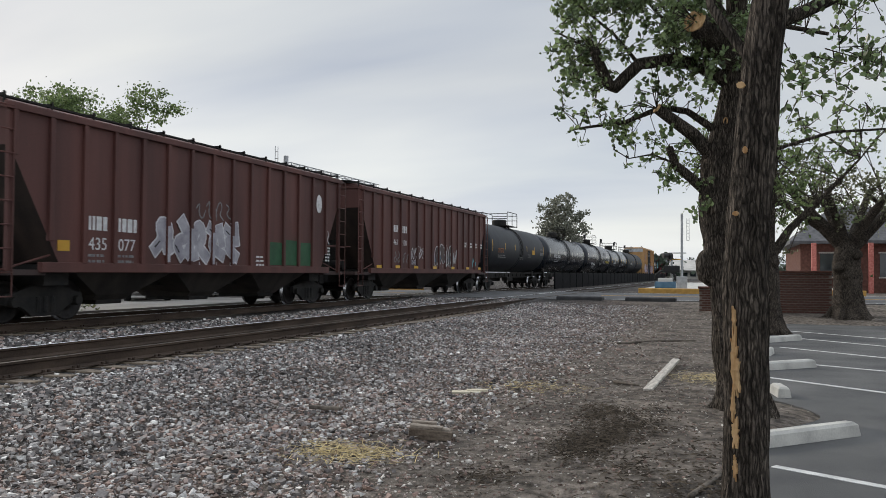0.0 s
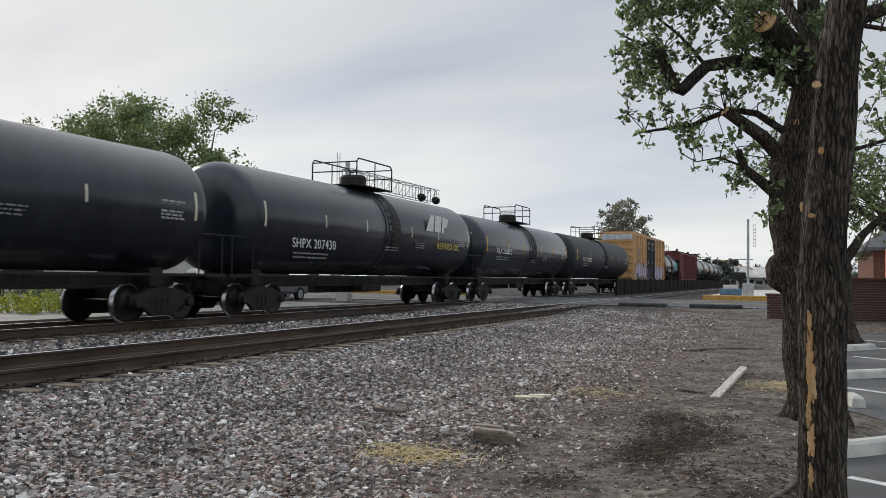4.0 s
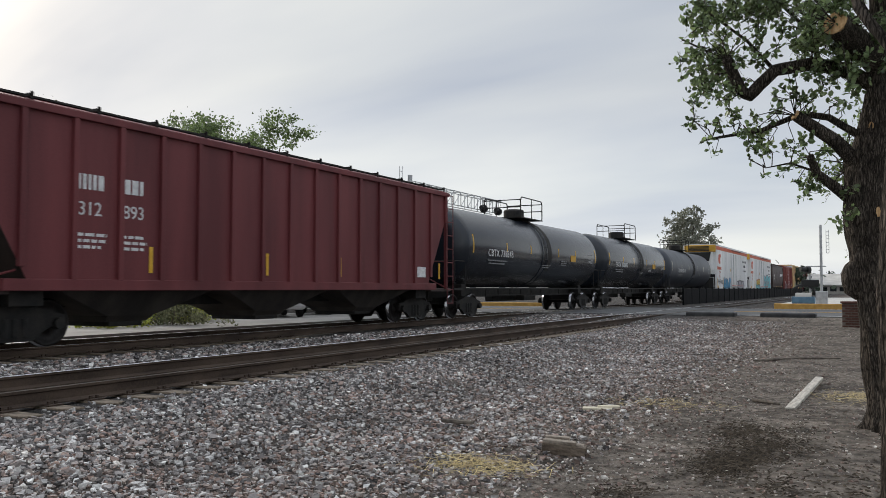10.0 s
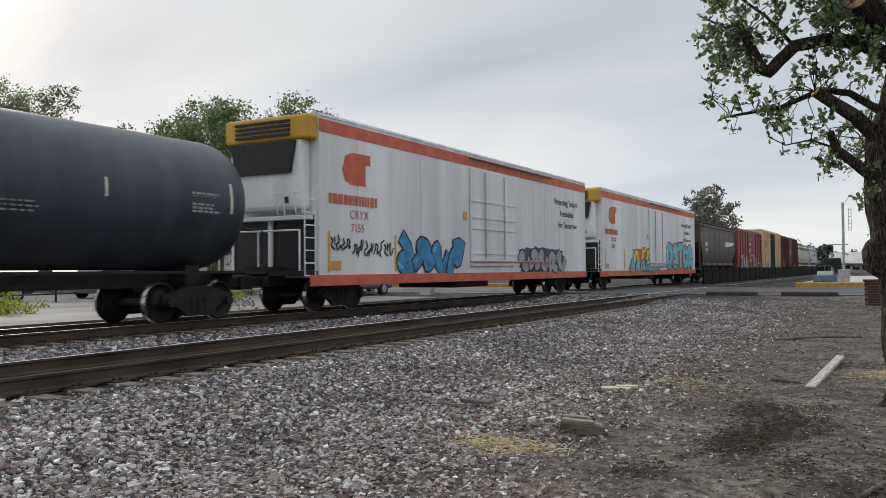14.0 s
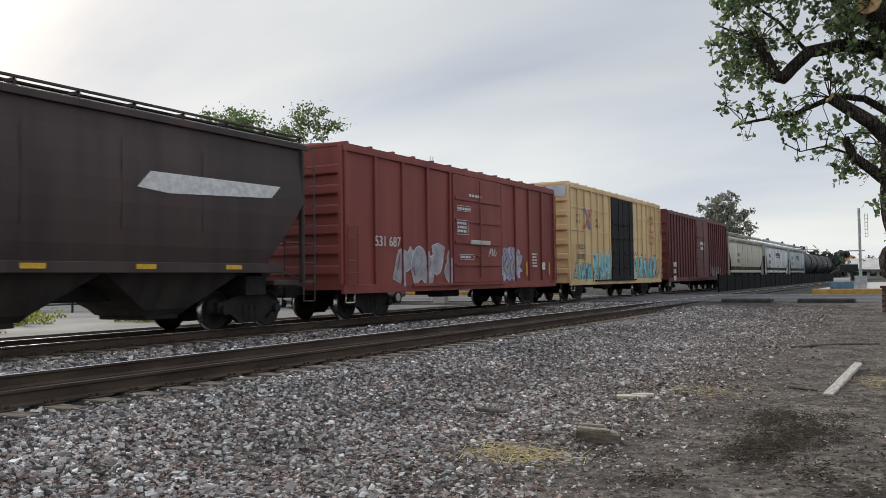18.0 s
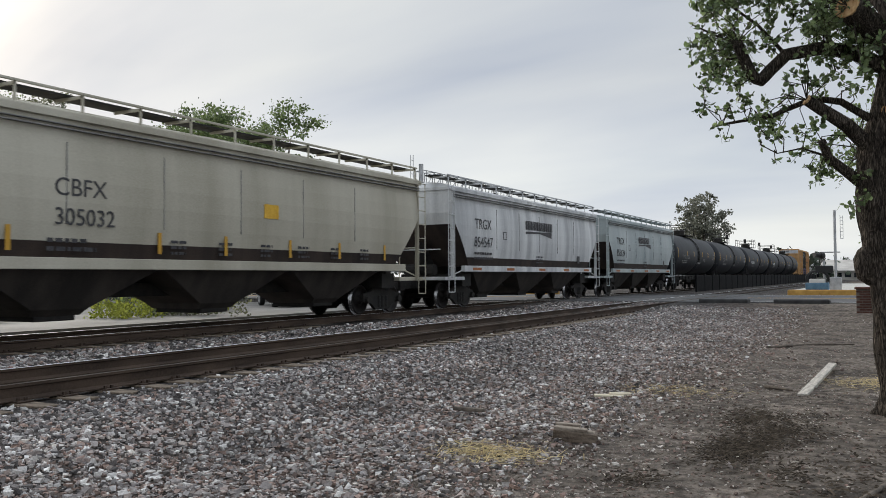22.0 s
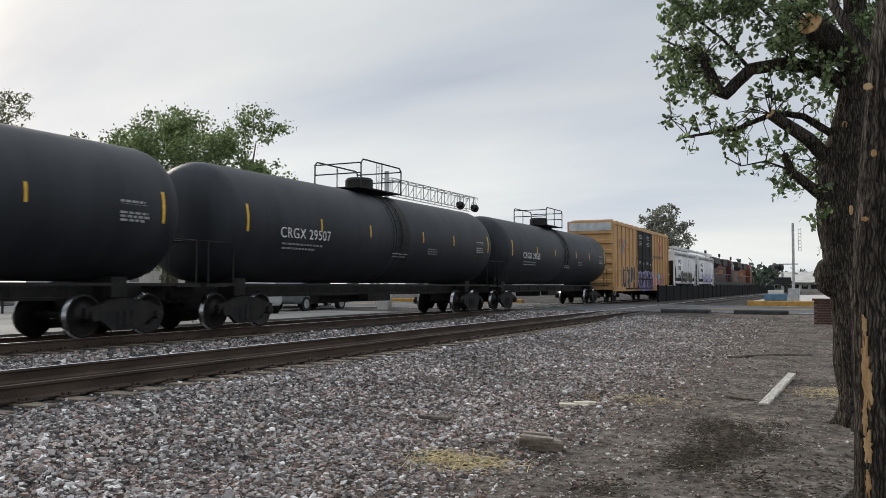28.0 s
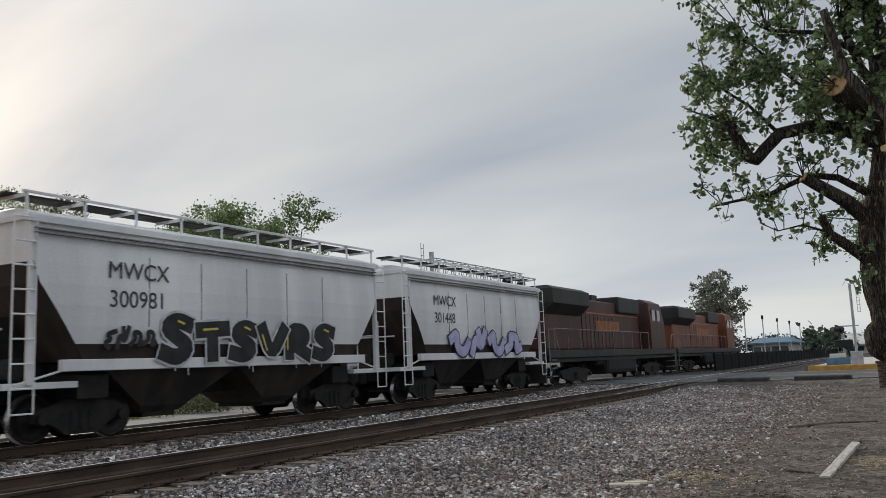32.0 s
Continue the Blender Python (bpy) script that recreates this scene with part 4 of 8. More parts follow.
# signal bridge behind the train
gan = tagged(empty("signal_bridge", (-24, 42.0, 0.4)), "galvanised lattice signal bridge with black signal heads", "signal bridge")
part("mast", rods([((0, 0, 0), (0, 0, 7.8))], 0.14, 10), "steel", gan)
part("ladder", rods([((-0.35, -0.3, 0), (-0.35, -0.3, 8.3)), ((-0.35, -0.6, 0), (-0.35, -0.6, 8.3))] + [((-0.35, -0.3, 0.4 * i), (-0.35, -0.6, 0.4 * i)) for i in range(21)], 0.022, 5), "steel", gan)
tr_pairs = []
for z in (6.5, 7.4):
    for x in (-0.35, 0.35):
        tr_pairs.append(((x, 0, z), (x, 12.5, z)))
for i in range(13):
    tr_pairs += [((0.35, i, 6.5), (0.35, i, 7.4)), ((-0.35, i, 6.5), (-0.35, i, 7.4)), ((0.35, i, 6.5), (0.35, min(i + 1, 12.5), 7.4)), ((-0.35, i, 7.4), (0.35, i, 7.4))]
part("lattice_arm", rods(tr_pairs, 0.03, 5), "steel", gan)
for y in (9.2, 11.6):
    part("signal_head", rods([((0.5, y - 0.1, 6.6), (0.5, y + 0.1, 6.6))], 0.27, 16), "signal_black", gan, "round black signal head")
    part("hood", rods([((0.5, y - 0.4, 6.65), (0.5, y - 0.1, 6.65))], 0.16, 10), "signal_black", gan)
    part("hanger", rods([((0.4, y, 6.6), (0.4, y, 7.4))], 0.035, 5), "steel", gan)

# ---------------------------------------------------------------- railway cars
S = 1.042
SPEED = 16.25


def lathe_x(profile, seg=28):
    bm = bmesh.new()
    loops = [[bm.verts.new((x, r * math.cos(2 * math.pi * i / seg), r * math.sin(2 * math.pi * i / seg))) for i in range(seg)] for x, r in profile]
    for a, b in zip(loops[:-1], loops[1:]):
        for i in range(seg):
            bm.faces.new((a[i], a[(i + 1) % seg], b[(i + 1) % seg], b[i]))
    bm.faces.new(loops[0])
    bm.faces.new(loops[-1][::-1])
    return bm


def make_wheelset():
    r = 0.457
    half = [(0.66, 0.08), (0.68, r + 0.028), (0.715, r + 0.028), (0.725, r), (0.81, r - 0.006), (0.815, r - 0.06), (0.765, r - 0.075), (0.76, 0.15), (0.84, 0.13), (0.85, 0.07), (1.0, 0.07), (1.0, 0.02)]
    prof = [(-x, q) for x, q in reversed(half)] + [(-0.66, 0.08), (0.66, 0.08)] + half
    me = mesh_of("wheelset", lathe_x(prof), "wheel", True)
    me.materials.append(M["tread"])
    for p in me.polygons:
        rad = math.hypot(p.center.y, p.center.z)
        if rad > r - 0.03 and 0.70 < abs(p.center.x) < 0.815:
            p.material_index = 1
    return me


def make_truck(base):
    bm = bmesh.new()
    for s in (-1, 1):
        x = s * 1.0
        pts = [(-base / 2 - 0.18, 0.40), (-base / 2 - 0.18, 0.62), (-base / 2 + 0.15, 0.68), (-0.35, 0.80), (0.35, 0.80), (base / 2 - 0.15, 0.68), (base / 2 + 0.18, 0.62), (base / 2 + 0.18, 0.40), (base / 2 - 0.12, 0.40), (base / 2 - 0.32, 0.30), (0.36, 0.14), (-0.36, 0.14), (-base / 2 + 0.32, 0.30), (-base / 2 + 0.12, 0.40)]
        f = bm.faces.new([bm.verts.new((x - 0.06, y, z)) for y, z in pts])
        r = bmesh.ops.extrude_face_region(bm, geom=[f])
        for v in r["geom"]:
            if isinstance(v, bmesh.types.BMVert):
                v.co.x += 0.12
        for y in (-0.2, 0, 0.2):
            rod(bm, (x + s * 0.03, y, 0.22), (x + s * 0.03, y, 0.56), 0.075, seg=8)
        for y in (-base / 2, base / 2):
            rod(bm, (x - s * 0.05, y, 0.457), (x + s * 0.16, y, 0.457), 0.11, seg=10)
    box(bm, -1.0, 1.0, -0.2, 0.2, 0.5, 0.82)
    return mesh_of("truck_frame", bm, "under")


WHEEL_ME = make_wheelset()
TRUCK_ME = make_truck(1.78)
WHEELS = []


def trucks(car, ys, frame_me=None, axles=(-0.89, 0.89)):
    for y in ys:
        t = part("truck", frame_me or TRUCK_ME, "", car, at=(0, y, 0))
        for a in axles:
            WHEELS.append((part("wheelset", WHEEL_ME, "", t, at=(0, a, 0.457)), a))


def coupler(car, y, d):
    bm = boxes([(-0.12, 0.12, min(y, y + d * 0.75), max(y, y + d * 0.75), 0.72, 0.98), (-0.2, 0.2, min(y + d * 0.5, y + d * 0.85), max(y + d * 0.5, y + d * 0.85), 0.66, 1.02)], 0.03)
    part("coupler", bm, "under", car)


def ladder(car, x, y0, y1, z0, z1, material, steps):
    pr = [((x, y0, z0), (x, y0, z1)), ((x, y1, z0), (x, y1, z1))] + [((x, y0, z0 + (z1 - z0) * i / steps), (x, y1, z0 + (z1 - z0) * i / steps)) for i in range(steps + 1)]
    part("ladder", rods(pr, 0.018, 5), material, car)


CARS = []


def car_len(c0, c1):
    return (c1 - c0) * S



def begin(name, c0, c1, label, category):
    """A car whose body reaches from c0 to c1 along the train."""
    car = tagged(empty(name), label, category, group="cars of the freight train")
    CARS.append((car, c0 * S))
    return car, (c1 - c0) * S


def reflectors(car, x, ys, z0, z1, material="yellow", wide=0.10):
    for y in ys:
        part("reflector", boxes([(x, x + 0.006, y, y + wide, z0, z1)]), material, car)


def tank_car(c0, c1, label, paint="black_tank", R=1.53, at=0.145, low=0.5, mark="", mark2=True, ref="yellow", patch=None, tone="letter_white"):
    car, L = begin("tank_car", c0, c1, label, "tank car")
    zc = 1.18 + R
    R += 0.05
    zc = 1.18 + R
    e = 0.42
    prof = [(e, 0.05), (e + 0.01, R * 0.35), (e + 0.08, R * 0.62), (e + 0.20, R * 0.82), (e + 0.40, R * 0.945), (e + 0.56, R * 0.985), (e + 0.74, R)]
    prof += [(L * 0.5 - 0.08, R), (L * 0.5, R - 0.012), (L * 0.5 + 0.08, R)]
    prof += [(L - a, r) for a, r in reversed(prof[:7])]
    part("tank_shell", lathe_y(prof, 56, zc), paint, car, smooth=True)
    for y in (L * 0.5 - 0.25, L * 0.5 + 0.25):
        part("tank_band", lathe_y([(y - 0.05, R + 0.001), (y - 0.045, R + 0.012), (y + 0.045, R + 0.012), (y + 0.05, R + 0.001)], 56, zc), paint, car, smooth=True)
    top = zc + R
    part("manway_dome", lathe_z([(0.0, top - 0.08), (0.48, top - 0.08), (0.48, top + 0.42), (0.42, top + 0.50), (0.05, top + 0.52)], L * 0.5), "under", car, "dark round manway dome")
    part("valve_platform", boxes([(-0.9, 0.9, L * 0.5 - 1.35, L * 0.5 + 1.35, top + 0.02, top + 0.06)]), "under", car)
    zt = top + 0.95
    y0, y1 = L * 0.5 - 1.35, L * 0.5 + 1.35
    for x in (-0.9, 0.9):
        part("railing_hoop", path_rod([(x, y0, top), (x, y0, zt - 0.12), (x, y0 + 0.12, zt), (x, y1 - 0.12, zt), (x, y1, zt - 0.12), (x, y1, top)], 0.026, 6), "under", car)
        part("railing_post", rods([((x, L * 0.5, top), (x, L * 0.5, zt))], 0.02, 6), "under", car)
    for y in (y0, y1):
        for z in (zt - 0.12, top + 0.5):
            part("railing_bar", rods([((-0.9, y, z), (0.9, y, z))], 0.022, 6), "under", car)
    pts = [(R * math.cos(a) + 0.06 * math.cos(a), L * 0.5 - 0.2, zc + (R + 0.06) * math.sin(a)) for a in [radians(-20 + 10 * i) for i in range(11)]]
    bm = path_rod(pts, 0.02, 5)
    for a, b in zip(pts, [(p[0], p[1] + 0.42, p[2]) for p in pts]):
        rod(bm, a, b, 0.016, seg=5)
    for a, b in zip(pts[:-1], pts[1:]):
        rod(bm, (a[0], a[1] + 0.42, a[2]), (b[0], b[1] + 0.42, b[2]), 0.02, seg=5)
    part("ladder", bm, "under", car)
    part("side_sill", boxes([(1.28, 1.36, 0.4, L - 0.4, 1.09, 1.15), (-1.36, -1.28, 0.4, L - 0.4, 1.09, 1.15)]), "under", car)
    part("centre_sill", boxes([(-0.3, 0.3, 0.0, L, 0.78, 1.14)]), "under", car)
    for y in (1.9, L - 1.9):
        part("saddle", boxes([(-0.85, 0.85, y - 0.22, y + 0.22, 0.82, zc - R * 0.93)], 0.03), "under", car)
    for y, d in ((0.0, 1), (L, -1)):
        part("end_platform", boxes([(-1.4, 1.4, min(y, y + d * 0.75), max(y, y + d * 0.75), 1.06, 1.14)]), "under", car)
        part("end_railing", rods([((1.36, y + d * 0.1, 1.1), (1.36, y + d * 0.1, 2.15)), ((1.36, y + d * 0.1, 2.15), (1.36, y + d * 1.0, 2.15)), ((1.36, y + d * 1.0, 2.15), (1.36, y + d * 1.0, 1.1)), ((-1.36, y + d * 0.1, 1.1), (-1.36, y + d * 0.1, 2.15)), ((-1.36, y + d * 0.1, 2.15), (1.36, y + d * 0.1, 2.15))], 0.02, 5), "under", car)
        coupler(car, y, -d)
    part("brake_piping", boxes([(-0.5, -0.1, L * 0.5 - 2.2, L * 0.5 + 0.6, 0.55, 0.85), (0.3, 0.7, L * 0.5 - 0.5, L * 0.5 + 1.0, 0.58, 0.82)], 0.04), "under", car)
    part("underframe_rail", rods([((1.1, 3.4, 0.85), (1.1, L - 3.4, 0.85)), ((-1.1, 3.4, 0.85), (-1.1, L - 3.4, 0.85))] + [((1.1, 3.4 + i * (L - 6.8) / 9, 0.85), (1.1, 3.4 + i * (L - 6.8) / 9, 1.1)) for i in range(10)], 0.02, 5), "under", car)
    trucks(car, (1.9, L - 1.9))
    for i, f in enumerate((0.07, 0.25, 0.40, 0.60, 0.74, 0.925)):
        y = L * f
        tall = 13 if i in (0, 5) else 7
        bm = lathe_arc(R + 0.006, zc, radians(3 - tall), radians(3 + tall), y, 0.085 if i in (0, 5) else 0.07)
        part("reflector", bm, ref, car)
    part("spill_streak", lathe_arc(R + 0.003, zc, radians(-30), radians(80), L * 0.5 + 0.35, 0.5, 14), "under", car, "dark spill streak below the dome")
    head = words(mark.split(" ")[-1] if mark else "GATX", car, 0.25, e + 0.03, zc + 0.42, 0.24, "letter_white")
    head.matrix_basis = pose(0.25, e + 0.03, zc + 0.42, 90, 0, 9)
    if mark:
        ob = words(mark, car, R + 0.012, L * at, zc - low + 0.16, 0.40, tone, width=1.10)
        bars(car, R - 0.03, L * at + 0.1, zc - low + 0.02, 2.0, 2, 0.05, 0.07, "letter_dim")
    if mark2:
        bars(car, R - 0.005, L * 0.62, zc - 0.30, 0.9, 3, 0.035, 0.05, "letter_dim")
        bars(car, R - 0.02, L * 0.48, zc - 0.55, 1.1, 2, 0.035, 0.06, "letter_dim")
        bars(car, R - 0.008, L * 0.862, zc + 0.16, 0.85, 6, 0.05, 0.03, "letter_table", "data_table")
    if patch:
        part("placard", boxes([(R + 0.0, R + 0.012, L * 0.70, L * 0.70 + 0.75, zc - 0.30, zc + 0.02)]), patch, car)
    return car


def lathe_arc(r, zc, a0, a1, y, w, n=6):
    bm = bmesh.new()
    rows = []
    for i in range(n + 1):
        a = a0 + (a1 - a0) * i / n
        rows.append([bm.verts.new((q * math.cos(a), yy, zc + q * math.sin(a))) for q, yy in ((r, y), (r, y + w), (r - 0.02, y + w), (r - 0.02, y))])
    for p, q in zip(rows[:-1], rows[1:]):
        for i in range(4):
            bm.faces.new((p[i], p[(i + 1) % 4], q[(i + 1) % 4], q[i]))
    bm.faces.new(rows[0])
    bm.faces.new(rows[-1][::-1])
    return bm


def lathe_z(profile, y, x=0.0, seg=24):
    bm = bmesh.new()
    loops = [[bm.verts.new((x + r * math.cos(2 * math.pi * i / seg), y + r * math.sin(2 * math.pi * i / seg), z)) for i in range(seg)] for r, z in profile if r > 0.01]
    for a, b in zip(loops[:-1], loops[1:]):
        for i in range(seg):
            bm.faces.new((a[i], a[(i + 1) % seg], b[(i + 1) % seg], b[i]))
    bm.faces.new(loops[0])
    bm.faces.new(loops[-1][::-1])
    return bm


SW_ = "letter_white"


def box_car(c0, c1, label, paint, H=5.0, door="", door_at=(0.40, 0.62), posts=16, roof="roof_pale", ends="", grid=True):
    car, L = begin("boxcar", c0, c1, label, "boxcar")
    W = 1.50
    body = rings([(0.85, 0.12, L - 0.12, W), (H - 0.16, 0.12, L - 0.12, W)])
    part("body", body, paint, car)
    part("roof", rings([(H - 0.16, 0.10, L - 0.10, W + 0.04), (H - 0.08, 0.10, L - 0.10, W + 0.04), (H, 0.16, L - 0.16, 0.25)]), roof, car, "pale ribbed metal roof")
    for i in range(13):
        y = 0.6 + i * (L - 1.2) / 12
        part("roof_rib", boxes([(-W * 0.9, W * 0.9, y - 0.05, y + 0.05, H - 0.11, H + 0.03)]), roof, car)
    part("top_chord", boxes([(W, W + 0.07, 0.10, L - 0.10, H - 0.30, H - 0.15)], 0.012), paint, car)
    part("side_sill", boxes([(W - 0.05, W + 0.06, 0.10, L - 0.10, 0.74, 1.00), (-W - 0.06, -W + 0.05, 0.10, L - 0.10, 0.74, 1.00)], 0.012), paint, car)
    d0, d1 = L * door_at[0], L * door_at[1]
    post = mesh_of("side_post", boxes([(0, 0.075, -0.06, 0.06, 1.00, H - 0.30)], 0.014), paint)
    n0 = max(2, round(posts * door_at[0]))
    n1 = max(2, round(posts * (1 - door_at[1])))
    ys = [0.2 + (d0 - 0.3) * i / n0 for i in range(n0 + 1)] + [d1 + 0.1 + (L - 0.3 - d1) * i / n1 for i in range(n1 + 1)]
    PROUD[car.name] = (ys, W + 0.0755, [H * 0.40] if grid else [], W + 0.0355)
    for y in ys:
        part("side_post", post, "", car, at=(W, y, 0))
    if grid:
        for a, b in ((0.25, d0 - 0.15), (d1 + 0.15, L - 0.25)):
            for z in (H * 0.40, H * 0.60, H * 0.79):
                part("side_rail", boxes([(W, W + 0.035, a, b, z - 0.045, z + 0.045)], 0.01), paint, car)
    dp = door or paint
    half = (d1 - d0) / 2 if door else (d1 - d0)
    for k in range(2 if door else 1):
        a = d0 + k * half
        dr = part("door", boxes([(W + 0.02, W + 0.10, a + 0.02, a + half - 0.02, 0.98, H - 0.32)], 0.02), dp, car, "sliding plug door")
        for z in (1.6, 2.35, 3.1, 3.85):
            part("door_rib", boxes([(W + 0.10, W + 0.14, a + 0.1, a + half - 0.1, z - 0.05, z + 0.05)], 0.01), dp, dr)
        part("lock_rod", rods([((W + 0.17, a + half * 0.5, 1.15), (W + 0.17, a + half * 0.5, H - 0.4)), ((W + 0.17, a + half * 0.5 - 0.3, 1.9), (W + 0.17, a + half * 0.5 + 0.3, 1.9))], 0.025, 6), dp, dr)
        if door and paint == "ochre":
            bars(car, W + 0.105, a + half * 0.16, H - 0.62, half * 0.55, 3, 0.055, 0.055, "letter_table")
            bars(car, W + 0.105, a + half * 0.16, H - 1.08, half * 0.55, 3, 0.055, 0.055, "letter_table")
            part("label_plate", boxes([(W + 0.102, W + 0.108, a + half * 0.62, a + half * 0.70, 2.62, 2.78)]), SW_, car)
            bars(car, W + 0.105, a + half * 0.12, 2.9, half * 0.3, 3, 0.04, 0.05, "letter_table")
            bars(car, W + 0.105, a + 0.25, 2.2, half * 0.25, 2, 0.035, 0.05, "letter_dim")
    part("door_track", boxes([(W + 0.06, W + 0.14, d0 - (d1 - d0) * 0.7, d1 + 0.3, 0.90, 0.98)]), dp, car)
    for y, s in ((0.12, -1), (L - 0.12, 1)):
        for i in range(6):
            z = 1.4 + i * (H - 2.2) / 5
            part("end_rib", boxes([(-W + 0.05, W - 0.05, min(y, y + s * 0.09), max(y, y + s * 0.09), z - 0.14, z + 0.14)], 0.05), ends or paint, car)
        part("end_post", boxes([(W - 0.08, W + 0.03, min(y, y + s * 0.1), max(y, y + s * 0.1), 1.0, H - 0.15), (-W - 0.03, -W + 0.08, min(y, y + s * 0.1), max(y, y + s * 0.1), 1.0, H - 0.15)], 0.012), paint, car)
        coupler(car, y - s * 0.02, s)
        if door:
            part("end_panel", boxes([(-W + 0.1, W - 0.1, min(y, y + s * 0.11), max(y, y + s * 0.11), H - 0.72, H - 0.2)], 0.01), "roof_pale", car, "pale panel at the top of the car end")
    ladder(car, W + 0.13, 0.2, 0.65, 1.0, 2.6, paint, 5)
    ladder(car, W + 0.13, L - 0.65, L - 0.2, 1.0, H - 0.4, paint, 10)
    part("step", path_rod([(W, 0.25, 1.0), (W, 0.25, 0.5), (W, 0.65, 0.5), (W, 0.65, 1.0)], 0.018, 5), "reflect_white", car)
    part("centre_sill", boxes([(-0.35, 0.35, 0.2, L - 0.2, 0.72, 1.08), (-1.2, 1.2, L * 0.36, L * 0.40, 0.8, 1.08), (-1.2, 1.2, L * 0.6, L * 0.64, 0.8, 1.08)]), "under", car)
    part("brake_gear", boxes([(0.2, 0.8, L * 0.44, L * 0.52, 0.5, 0.8), (-0.9, -0.4, L * 0.5, L * 0.58, 0.55, 0.85)], 0.04), "under", car)
    trucks(car, (2.1, L - 2.1))
    return car, L, W


def hopper_car(c0, c1, label, paint, H=4.72, style="ribbed", bays=3, posts=18, raised=True):
    car, L = begin("hopper_car", c0, c1, label, "hopper car")
    W = 1.55
    z0, z1 = (1.28 if style == "ribbed" else 1.52), H - (0.52 if style == "smooth" and raised else 0.30)
    cut = 1.9 if bays == 3 else 1.7
    hz = 3.65 if style == "ribbed" else 3.1
    if style == "ribbed":
        lv = [(z0, cut, W - 0.055), (hz, 0.55, W - 0.055), (z1, 0.55, W - 0.055)]
    else:
        lv = [(z0, cut, W - 0.10)] + [(z0 + (z1 - z0) * k, cut - (cut - 0.55) * min(1, k * (z1 - z0) / (hz - z0)), W - 0.10 + 0.14 * math.sin(math.pi * min(1, k * 0.95 + 0.05))) for k in (0.12, 0.25, 0.4, 0.55, 0.7, 0.85)] + [(z1, 0.55, W - 0.06)]
    me = mesh_of("body", rings([(z, a, L - a, w) for z, a, w in lv]), paint)
    # downward faces: dark rust tone that also holds the shade of the recess
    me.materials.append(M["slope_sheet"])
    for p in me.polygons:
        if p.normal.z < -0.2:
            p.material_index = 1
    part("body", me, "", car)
    part("roof", rings([(z1, 0.5, L - 0.5, W - 0.02), (z1 + 0.10, 0.5, L - 0.5, W - 0.02), (z1 + 0.26, 0.6, L - 0.6, 1.0), (z1 + 0.32, 0.7, L - 0.7, 0.5)]), paint, car)
    part("top_chord", boxes([(W - 0.06, W + 0.03, 0.4, L - 0.4, z1 - 0.06, z1 + 0.08), (-W - 0.03, -W + 0.06, 0.4, L - 0.4, z1 - 0.06, z1 + 0.08)], 0.012), paint, car)
    if style == "ribbed":
        PROUD[car.name] = ([0.65 + (L - 1.3) * i / (posts - 1) for i in range(posts)], W + 0.0205, [], 0)
        for i in range(posts):
            y = 0.65 + (L - 1.3) * i / (posts - 1)
            zb = z0 if cut - 0.1 < y < L - cut + 0.1 else hz - 0.02 - (hz - z0) * max(0, (min(y, L - y) - 0.55)) / (cut - 0.55)
            part("side_post", boxes([(W - 0.09, W + 0.02, y - 0.06, y + 0.06, zb, z1)], 0.014), paint, car)
    else:
        for i in range(1, 6):
            y = cut + (L - 2 * cut) * i / 6
            part("panel_seam", boxes([(W + 0.030, W + 0.041, y - 0.009, y + 0.009, z0 + 0.65, z1 - 0.50)]), "seam_and_shadow" if paint != "dark_brown" else paint, car)
    if style == "smooth" and raised:
        # two thin grey strips stand in for the shadow line under the chord
        for z in (z1 - 0.16, z1 - 0.24):
            part("eave_shadow_strip", boxes([(W - 0.04, W + 0.05, 0.56, L - 0.56, z - 0.018, z)]), "seam_and_shadow", car, "grey strip painted as the shadow below the roof edge")
    part("side_sill", boxes([(W - 0.14, W + 0.01, cut - 0.5, L - cut + 0.5, z0 - 0.20, z0 + 0.02), (-W - 0.01, -W + 0.14, cut - 0.5, L - cut + 0.5, z0 - 0.20, z0 + 0.02)], 0.012), paint, car)
    for k in range(bays):
        a = cut + 0.6 + (L - 2 * cut - 1.2) * k / bays
        b = cut + 0.6 + (L - 2 * cut - 1.2) * (k + 1) / bays
        m = (a + b) / 2
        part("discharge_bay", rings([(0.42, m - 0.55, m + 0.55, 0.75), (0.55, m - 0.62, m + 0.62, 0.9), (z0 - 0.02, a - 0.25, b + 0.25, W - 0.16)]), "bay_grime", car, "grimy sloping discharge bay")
        part("outlet_gate", boxes([(-0.75, 0.75, m - 0.45, m + 0.45, 0.32, 0.44)], 0.02), "under", car)
    for y, s in ((0.0, 1), (L, -1)):
        yy = lambda d: y + s * d
        part("end_platform", boxes([(-1.45, 1.45, min(yy(0.1), yy(1.6)), max(yy(0.1), yy(1.6)), 1.02, 1.14)], 0.01), paint if style != "ribbed" else "dark_brown", car)
        part("shear_plate", boxes([(-0.06, 0.06, min(yy(0.55), yy(1.9)), max(yy(0.55), yy(1.9)), 1.14, 2.4)]), "under", car)
        part("bolster", boxes([(-1.3, 1.3, min(yy(1.7), yy(2.4)), max(yy(1.7), yy(2.4)), 0.8, 1.25)]), "under", car)
        for x in (-W + 0.06, W - 0.06):
            part("corner_post", boxes([(x - 0.05, x + 0.05, min(yy(0.5), yy(0.62)), max(yy(0.5), yy(0.62)), 1.1, H - 0.4)], 0.01), paint, car)
        ladder(car, W + 0.02, min(yy(0.15), yy(0.6)), max(yy(0.15), yy(0.6)), 0.6, z1, paint, 8)
